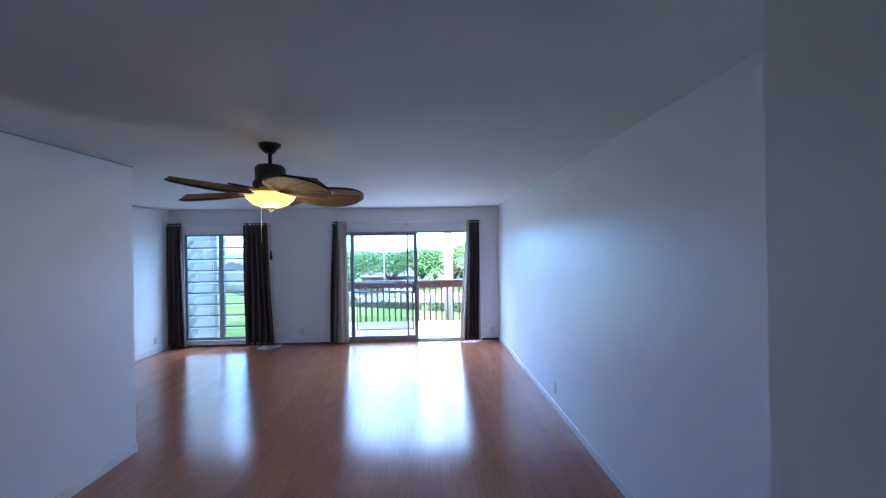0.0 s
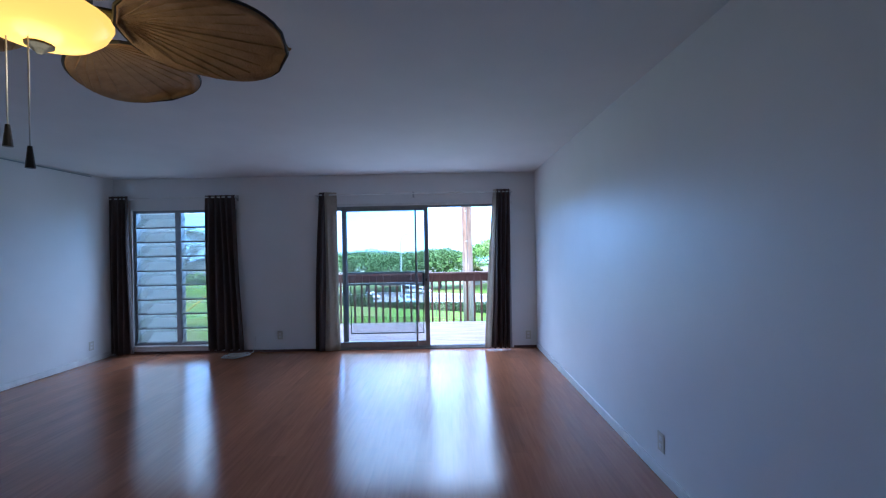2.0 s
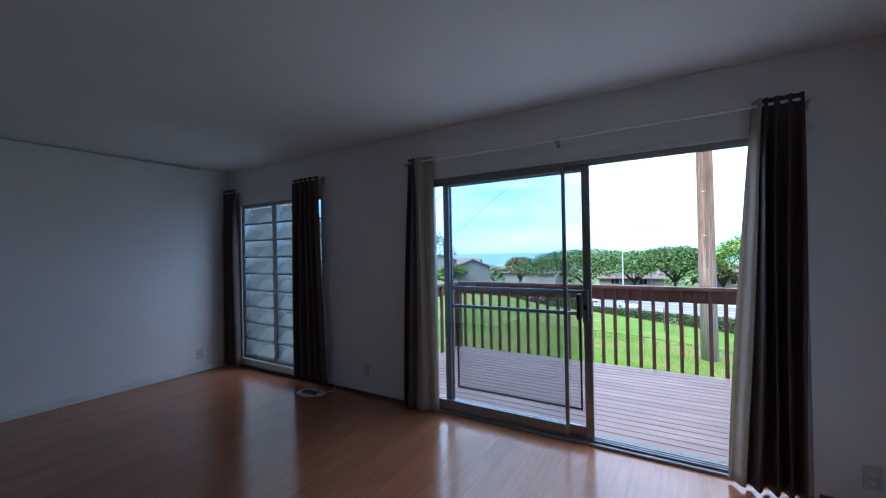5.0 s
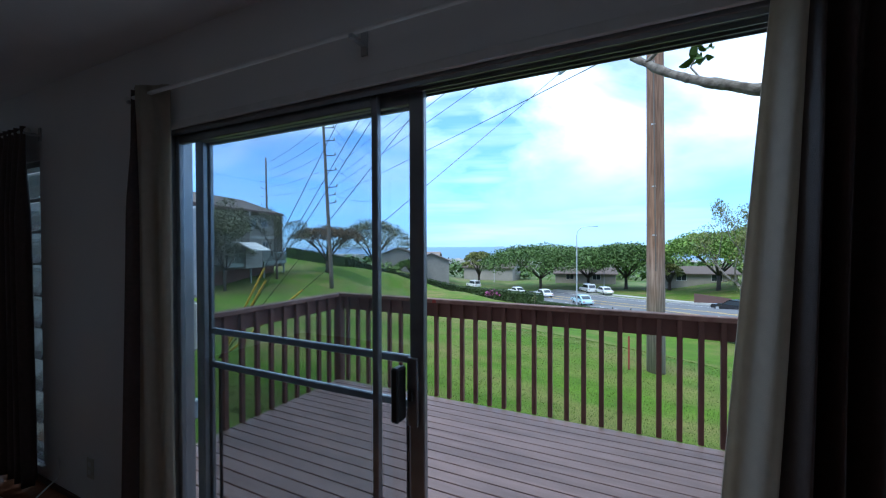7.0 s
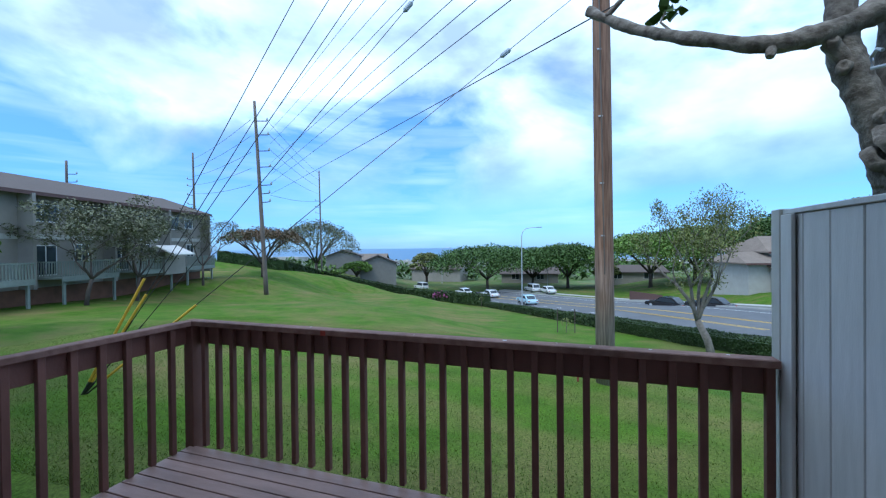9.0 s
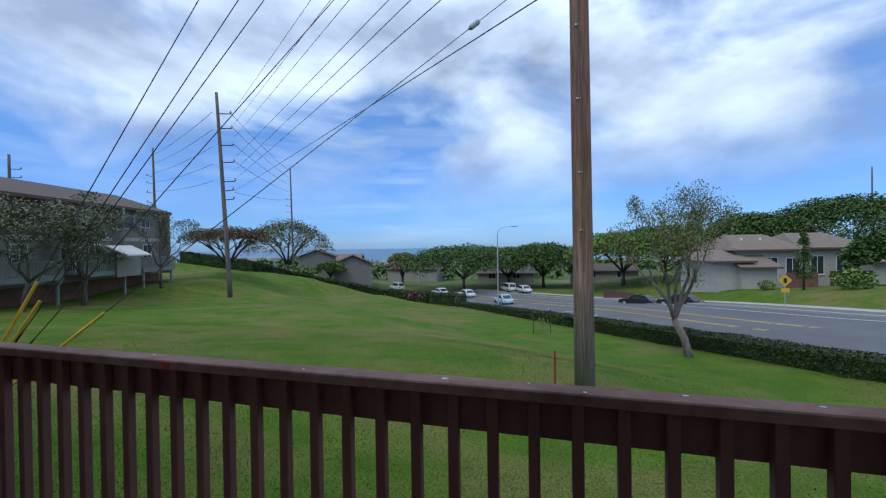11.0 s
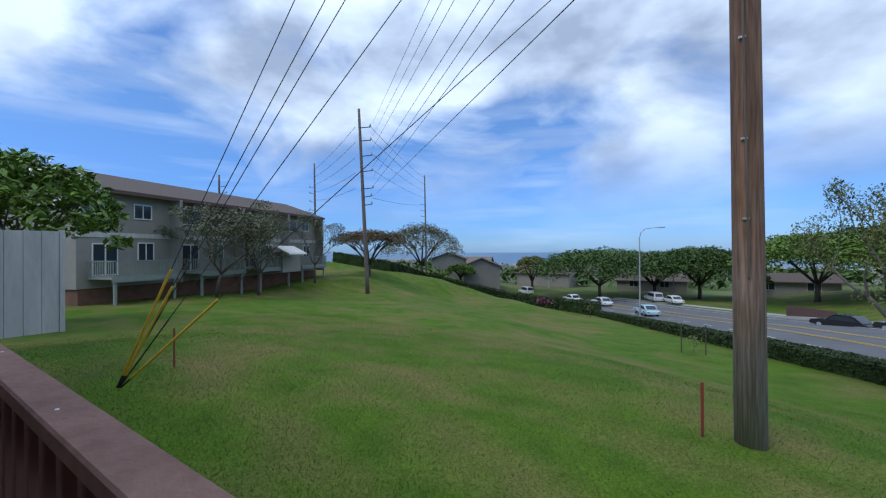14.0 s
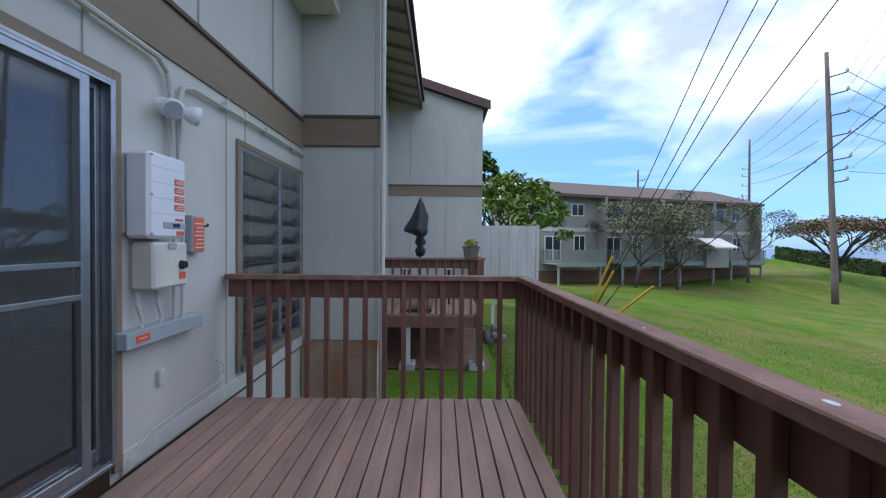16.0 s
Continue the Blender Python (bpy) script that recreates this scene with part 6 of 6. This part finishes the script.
for x, y, hd, col, lab, tall in (
        (11.6, 61.5, 138, (0.015, 0.015, 0.018), "black sedan parked across the road", False),
        (15.2, 58.5, 138, (0.02, 0.02, 0.022), "dark car parked beyond the slender tree", False),
        (-4.2, 91, 120, (0.7, 0.7, 0.7), "white sedan parked down the road", False),
        (-7.6, 95, 120, (0.7, 0.7, 0.71), "white van parked down the road", True),
        (-6.0, 71, 120, (0.45, 0.62, 0.68), "pale blue sedan by the hedge", False),
        (-14.4, 83, 130, (0.65, 0.66, 0.67), "silver sedan by the hedge", False),
        (-21.3, 89, 135, (0.7, 0.7, 0.7), "white sedan by the hedge", False),
        (-35, 99, 140, (0.68, 0.68, 0.69), "white car at the far end of the road", True)):
    car(g(x, y, 0.22), hd, col, lab, tall)


# ---- houses ----
def window_unit(parent, x, y, z, w, h, rz, frame_m=M_trim):
    bm = bmesh.new()
    t_ = 0.07
    for b in ((-w / 2 - t_, -w / 2, -0.03, 0.04, -t_, h + t_), (w / 2, w / 2 + t_, -0.03, 0.04, -t_, h + t_), (-w / 2, w / 2, -0.03, 0.04, -t_, 0), (-w / 2, w / 2, -0.03, 0.04, h, h + t_), (-0.03, 0.03, -0.03, 0.03, 0, h)):
        add_box(bm, *b)
    wn_ = part("window", bm, frame_m, parent)
    wn_.matrix_basis = pose(x, y, z, 0, 0, rz)
    part("pane", box(-w / 2, w / 2, 0.0, 0.02, 0, h), M_winglass_far, wn_)
    return wn_


def apartments():
    ax, ay = -29.9, 17.4
    bx, by = -37.1, 40.2
    L = math.hypot(bx - ax, by - ay)
    t = thing("apartment_building", "two-storey beige apartment row with brown roof and green balconies", "building", (ax, ay, -0.38), math.degrees(math.atan2(by - ay, bx - ax)))
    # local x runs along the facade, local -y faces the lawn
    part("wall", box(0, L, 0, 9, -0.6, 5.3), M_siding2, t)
    part("band", box(-0.02, L + 0.02, -0.05, -0.001, 2.45, 2.75), M_fence, t, "white band between storeys")
    part("foundation", box(0.1, L - 0.1, 0.05, 8.9, -2.6, -0.61), M_soil, t)
    bm = prism([(-0.9, 5.15), (4.5, 6.9), (9.9, 5.15), (9.9, 5.3), (4.5, 7.06), (-0.9, 5.3)], "x", -0.5, L + 0.5)
    part("roof", bm, M_roof, t, "brown shingled gable roof")
    part("fascia", box(-0.5, L + 0.5, -0.95, -0.9, 5.1, 5.32), M_brown, t)
    n = 4
    for i in range(n):
        u = L * (i + 0.5) / n
        for du, z, w, h in ((-1.7, 3.6, 2.2, 1.05), (0.9, 3.75, 1.1, 0.85), (1.1, 1.0, 1.0, 1.1)):
            window_unit(t, u + du, -0.05, z, w, h, 0)
        dr = part("patio_door", box(u - 2.2, u - 0.7, -0.06, -0.01, 0.12, 2.1), M_trim, t)
        for k in (0, 1):
            part("pane", box(u - 2.12 + k * 0.72, u - 1.5 + k * 0.72, -0.08, -0.065, 0.2, 2.02), M_winglass_far, dr)
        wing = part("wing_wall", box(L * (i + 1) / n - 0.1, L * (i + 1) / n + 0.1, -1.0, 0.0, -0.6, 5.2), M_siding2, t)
        bal = part("balcony", box(u - 2.4, u + 1.9, -2.1, -0.001, -0.05, 0.08), M_green, t)
        part("rim", box(u - 2.42, u + 1.92, -2.14, -2.10, -0.22, 0.12), M_green, bal)
        part("rail_top", box(u - 2.42, u + 1.92, -2.16, -2.08, 0.98, 1.05), M_green, bal)
        for k in range(26):
            part("picket", box(u - 2.38 + k * 0.17, u - 2.31 + k * 0.17, -2.13, -2.10, 0.10, 0.98), M_green, bal)
        for k in range(11):
            for xx in (u - 2.4, u + 1.87):
                part("picket", box(xx, xx + 0.03, -2.0 + k * 0.18, -1.93 + k * 0.18, 0.10, 0.98), M_green, bal)
        for xx in (u - 2.42, u + 1.85):
            part("side_rail", box(xx, xx + 0.07, -2.08, -0.06, 0.98, 1.05), M_green, bal)
        for xx in (u - 2.2, u + 1.6):
            part("stilt", box(xx, xx + 0.14, -2.0, -1.86, -2.7, -0.06), M_green, bal)
    sc = part("balcony_screen", box(L * 0.64, L * 0.64 + 0.08, -2.3, -0.2, -0.4, 1.5), M_siding2, t)
    part("balcony_screen", box(L * 0.64, L * 0.75, -2.35, -2.22, -0.4, 1.5), M_siding2, t)
    t.scale = (1, 1, 1.04)
    return t


apartments()
aw = thing("sun_canopy", "pale cloth shade over an apartment balcony", "canopy", (-31.9, 33.0, 1.0), 107)
part("cloth", prism([(-1.2, 0.0), (0.4, 0.75), (1.2, 0.5), (1.3, 0.42), (0.4, 0.65), (-1.2, -0.1)], "x", -1.3, 1.3), M_tarp, aw)
part("strut", tube([(-1.2, 0.9, 0.5), (-1.2, 0.9, -1.0)], 0.03, 6), M_steel, aw)


def simple_house(at, rz, w, d, h, rise, wallm, label, wins=(), eave=0.6):
    t = thing("house", label, "house", at, rz)
    part("wall", box(-w / 2, w / 2, -d / 2, d / 2, -1.5, h), wallm, t)
    e = eave
    part("gable", prism([(-d / 2, h), (d / 2, h), (0, h + rise - 0.1)], "x", -w / 2, w / 2), wallm, t)
    for s in (-1, 1):
        part("roof", prism([(0, h + rise), (s * (d / 2 + e), h - rise * e / (d / 2)), (s * (d / 2 + e), h - rise * e / (d / 2) + 0.18), (0, h + rise + 0.18)], "x", -w / 2 - e, w / 2 + e), M_rooft if wallm is M_house else M_roof, t)
    for x, z, ww_, hh, s in wins:
        window_unit(t, x, s * (d / 2 + 0.02), z, ww_, hh, 0 if s < 0 else 180)
    return t


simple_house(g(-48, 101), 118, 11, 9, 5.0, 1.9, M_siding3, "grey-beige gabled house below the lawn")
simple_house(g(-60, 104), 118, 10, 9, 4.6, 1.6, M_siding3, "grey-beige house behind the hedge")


def hip_roof(x0, x1, y0, y1, h, rise, e, inset):
    """A hipped roof with thick eaves over a rectangle."""
    bm = bmesh.new()
    ym = (y0 + y1) / 2
    lo = [bm.verts.new(p) for p in ((x0 - e, y0 - e, h - 0.16), (x1 + e, y0 - e, h - 0.16), (x1 + e, y1 + e, h - 0.16), (x0 - e, y1 + e, h - 0.16))]
    up = [bm.verts.new((v.co.x, v.co.y, h)) for v in lo]
    ra, rb = bm.verts.new((x0 + inset, ym, h + rise)), bm.verts.new((x1 - inset, ym, h + rise))
    for k in range(4):
        bm.faces.new((lo[k], lo[(k + 1) % 4], up[(k + 1) % 4], up[k]))
    bm.faces.new((up[0], up[1], rb, ra)); bm.faces.new((up[2], up[3], ra, rb))
    bm.faces.new((up[1], up[2], rb)); bm.faces.new((up[3], up[0], ra))
    bm.faces.new(lo[::-1])
    bmesh.ops.recalc_face_normals(bm, faces=bm.faces)
    return bm


def townhouse(lateral, depth, w, d, h, rise, label, wins, vents, porch=None):
    """A two-storey unit of the row across the road; its front looks at the lawn."""
    ox, oy = 1.285 - 0.213 * depth + 0.977 * lateral, 10.19 + 0.977 * depth + 0.213 * lateral
    t = thing("house", label, "house", (ox, oy, TOWN_Z), 12.3)
    part("wall", box(-w / 2, w / 2, 0, d, -1.5, h), M_house, t)
    part("roof", hip_roof(-w / 2, w / 2, 0, d, h + 0.16, rise, 0.7, w * 0.16), M_rooft, t, "brown shingled roof")
    part("fascia", box(-w / 2 - 0.72, w / 2 + 0.72, -0.76, -0.705, h - 0.06, h + 0.17), M_brown, t)
    for x, z, ww_, hh in wins:
        wn_ = window_unit(t, x, -0.03, z, ww_, hh, 0)
        part("sill", box(-ww_ / 2 - 0.1, ww_ / 2 + 0.1, -0.09, -0.031, -0.15, -0.075), M_trim, wn_)
    for x in vents:
        part("roof_vent", tube([(x, d * 0.28, h + 0.3), (x, d * 0.28, h + rise * 0.62 + 0.45)], 0.14, 8), M_white, t)
    if porch:
        px0, px1, ph_ = porch
        part("porch_wall", box(px0, px1, -2.8, -0.001, -1.5, ph_), M_house, t)
        part("porch_roof", prism([(-3.3, ph_ - 0.05), (-0.002, ph_ + 1.25), (-0.002, ph_ + 1.42), (-3.3, ph_ + 0.12)], "x", px0 - 0.4, px1 + 0.4), M_rooft, t, "lean-to shingled roof")
        part("porch_fascia", box(px0 - 0.4, px1 + 0.4, -3.36, -3.301, ph_ - 0.1, ph_ + 0.13), M_brown, t)
    return t


TOWN_Z = -4.15
townhouse(38.4, 51.0, 7.6, 9, 4.3, 2.0, "beige two-storey townhouse with brown hipped roof across the road", ((0.3, 0.9, 1.5, 2.5), (2.9, 1.0, 1.5, 2.3)), (-1.6, 0.8), (-5.2, -1.1, 2.3))
townhouse(49.2, 54.5, 8.2, 9, 4.4, 2.1, "beige two-storey townhouse at the end of the row", ((-1.9, 1.0, 1.6, 2.4), (1.4, 1.0, 1.6, 2.4)), (-2.0,), (2.6, 4.4, 2.6))
townhouse(32.6, 49.0, 3.6, 8, 3.0, 1.3, "low beige garage end of the townhouse row", (), ())
for lateral, depth, n_ in ((39.5, 47.4, 11), (47.0, 49.5, 15)):
    gf = thing("garden_fence", "dark red-brown board fence before the house", "fence", (1.285 - 0.213 * depth + 0.977 * lateral, 10.19 + 0.977 * depth + 0.213 * lateral, TOWN_Z), 12.3)
    for k in range(n_):
        part("board", box(-n_ * 0.165 + k * 0.33, -n_ * 0.165 + 0.31 + k * 0.33, -0.03, 0.03, -0.6, 1.75), M_rail, gf)
gf = thing("garden_fence", "dark brown board fence beside the drive", "fence", g(12.0, 74), -50)
for k in range(18):
    part("board", box(-4.0 + k * 0.33, -3.69 + k * 0.33, -0.03, 0.03, -0.4, 1.7), M_brown, gf)
# the trees' shade on these two houses is put into their darker siding
simple_house(g(-12, 128), 10, 16, 9, 2.8, 1.3, M_siding2, "pale house among the street trees, walls darkened as shade", [(-4, 1.2, 2, 1.4, -1), (3, 1.2, 2, 1.4, -1)])
simple_house(g(14, 116), 10, 14, 9, 2.8, 1.3, M_siding2, "house behind the street trees, walls darkened as shade", [(-4, 1.2, 2, 1.4, -1), (3, 1.2, 2, 1.4, -1)])
simple_house(g(33, 96), -30, 12, 9, 3.4, 1.4, M_house, "tan house beyond the trees", [(-3, 1.2, 2, 1.2, -1)])
simple_house(g(-62, 118), 20, 14, 9, 4.0, 1.6, M_house, "distant pale house down the slope")
simple_house(g(-40, 128), 0, 16, 9, 4.0, 1.6, M_siding2, "distant grey house down the slope")


def town():
    rnd = random.Random(77)
    t = thing("distant_town", "pale roofs of the town far below by the sea", "town", kind="stuff")
    bm = bmesh.new()
    for _ in range(420):
        a = radians(rnd.uniform(60, 150))
        r = rnd.uniform(160, 880)
        x, y = r * math.cos(a), r * math.sin(a)
        z = ground_z(x, y)
        w, d, h = rnd.uniform(5, 16), rnd.uniform(5, 14), rnd.uniform(2.5, 5)
        add_box(bm, x - w / 2, x + w / 2, y - d / 2, y + d / 2, z - 2, z + h)
    part("roofs", bm, M_house, t)
    bm = bmesh.new()
    for _ in range(900):
        a = radians(rnd.uniform(60, 150))
        r = 135 + 565 * rnd.random() ** 1.7
        x, y = r * math.cos(a), r * math.sin(a)
        leaves(bm, Vector((x, y, ground_z(x, y) + 2.0)), rnd.uniform(2, 5), 22, 1.1, rnd, 0.6)
    part("trees", bm, M_leafd, t)


town()


# shrubs across the road
for x, y, r_, lab in ((28.1, 54.0, 1.6, "spiky green shrub on the verge"), (24.0, 60.0, 0.9, "low green shrub before the garage"), (-47, 78, 3.0, "dense dark shrub below the lawn")):
    s_ = thing("shrub", lab, "shrub", g(x, y))
    bm = bmesh.new()
    leaves(bm, Vector((0, 0, r_ * 0.55)), r_, 420, r_ * 0.14, random.Random(int(x)), 0.65)
    part("foliage", bm, M_leafg, s_)
pt = thing("planter", "grey tapered pot with a yellow-green plant on the railing", "planter", (NX1, 10.40, RZ))
part("pot", prism([(-0.105, 0), (0.105, 0), (0.135, 0.17), (0.15, 0.17), (0.15, 0.20), (-0.15, 0.20), (-0.15, 0.17), (-0.135, 0.17)], "x", -0.07, 0.07), M_polef, pt)
bm = bmesh.new()
leaves(bm, Vector((0, 0, 0.25)), 0.13, 420, 0.020, random.Random(6), 0.6)
part("plant", bm, M_leafy, pt)

# bare earth under the neighbour's deck
bm = bmesh.new()
nx_, ny_ = 14, 8
sv_ = [[bm.verts.new(g(NX0 + (NX1 - NX0) * i / nx_, 8.46 + (NY1 - 8.3) * j / ny_, 0.02 + 0.03 * noise.noise(Vector((i * 0.9, j * 0.9, 0))))) for j in range(ny_ + 1)] for i in range(nx_ + 1)]
for i in range(nx_):
    for j in range(ny_):
        bm.faces.new((sv_[i][j], sv_[i + 1][j], sv_[i + 1][j + 1], sv_[i][j + 1]))
structure("soil", bm, M_soil, "bare brown earth under the neighbour's deck", "soil")

# ---- planks of the floor and deck ----
plank_cache = {}


def plank_mesh(L, w, h, mtl, key):
    k = (round(L, 3), round(w, 3), key)
    if k not in plank_cache:
        bm = box(0, L, 0, w, -h, 0)
        bmesh.ops.bevel(bm, geom=[e for e in bm.edges if all(v.co.z > -0.001 for v in e.verts)], offset=0.0025, segments=1, affect="EDGES") if key == 'deck_plank' else None
        me = bpy.data.meshes.new(key)
        bm.to_mesh(me)
        bm.free()
        me.materials.append(mtl)
        plank_cache[k] = me
    return plank_cache[k]


for i in range(20):
    y = 8.462 + i * 0.1025
    o = new("plank", plank_mesh(2.115 - RX, 0.094, 0.036, M_deck, "deck_plank"))
    o.parent = deck
    o.location = (RX, y, DKZ)

for y in (8.2495, 8.3545):
    o = new("plank", plank_mesh(-0.425 - RX, 0.094 if y > 8.3 else 0.0985, 0.036, M_deck, "deck_plank"))
    o.parent = deck
    o.location = (RX, y, DKZ)

PW, PL = 0.124, 1.22
ncol = int((XR - XL) / PW) + 1
for i in range(ncol):
    x0 = XL + i * PW
    pw = min(PW, XR - x0)
    if pw < 0.01:
        continue
    y = -1.5 - (i * 0.47) % PL
    while y < YI:
        a, b = max(y, -1.5), min(y + PL - 0.0004, YI)
        if b - a > 0.02 and not (b < PY - 0.15 and x0 + PW < PX - 0.12):
            L = round(b - a, 2) if (b - a) < PL - 0.01 else PL - 0.0004
            o = new("plank", plank_mesh(L, pw - 0.0004, 0.004, M_floor, "floor_plank"))
            o.parent = floor
            o.matrix_basis = Matrix.Translation((x0 + pw, a, 0.0)) @ Matrix.Rotation(radians(90), 4, "Z")
        y += PL


# ---- grass blades on the near lawn ----
def grass():
    rng = np.random.default_rng(12)
    n = 260000
    x = rng.uniform(-16, 12, n)
    y = 10.9 + 13.0 * rng.random(n) ** 1.5
    step = 0.5
    xs, ys = np.arange(-17, 13.01, step), np.arange(10, 25.01, step)
    hz_ = np.array([[ground_z(a, b) for b in ys] for a in xs])
    fx, fy = (x + 17) / step, (y - 10) / step
    i, j = fx.astype(int), fy.astype(int)
    u, v = fx - i, fy - j
    z = hz_[i, j] * (1 - u) * (1 - v) + hz_[i + 1, j] * u * (1 - v) + hz_[i, j + 1] * (1 - u) * v + hz_[i + 1, j + 1] * u * v
    a = rng.uniform(0, math.tau, n)
    h = rng.uniform(0.010, 0.042, n)
    w = rng.uniform(0.004, 0.008, n)
    lx, ly = rng.normal(0, 0.03, n), rng.normal(0, 0.03, n)
    co = np.empty((n, 3, 3))
    co[:, 0] = np.stack([x - np.cos(a) * w, y - np.sin(a) * w, z - 0.015], 1)
    co[:, 1] = np.stack([x + np.cos(a) * w, y + np.sin(a) * w, z - 0.015], 1)
    co[:, 2] = np.stack([x + lx, y + ly, z + h], 1)
    me = bpy.data.meshes.new("grass")
    me.from_pydata(co.reshape(-1, 3).tolist(), [], np.arange(n * 3).reshape(-1, 3).tolist())
    me.materials.append(M_grass)
    tagged(new("grass", me), "short mown green grass blades on the near lawn", "grass", kind="stuff")


M_grass = leaf_mat("grass_blade", (0.112, 0.168, 0.019), (0.062, 0.108, 0.011))
grass()
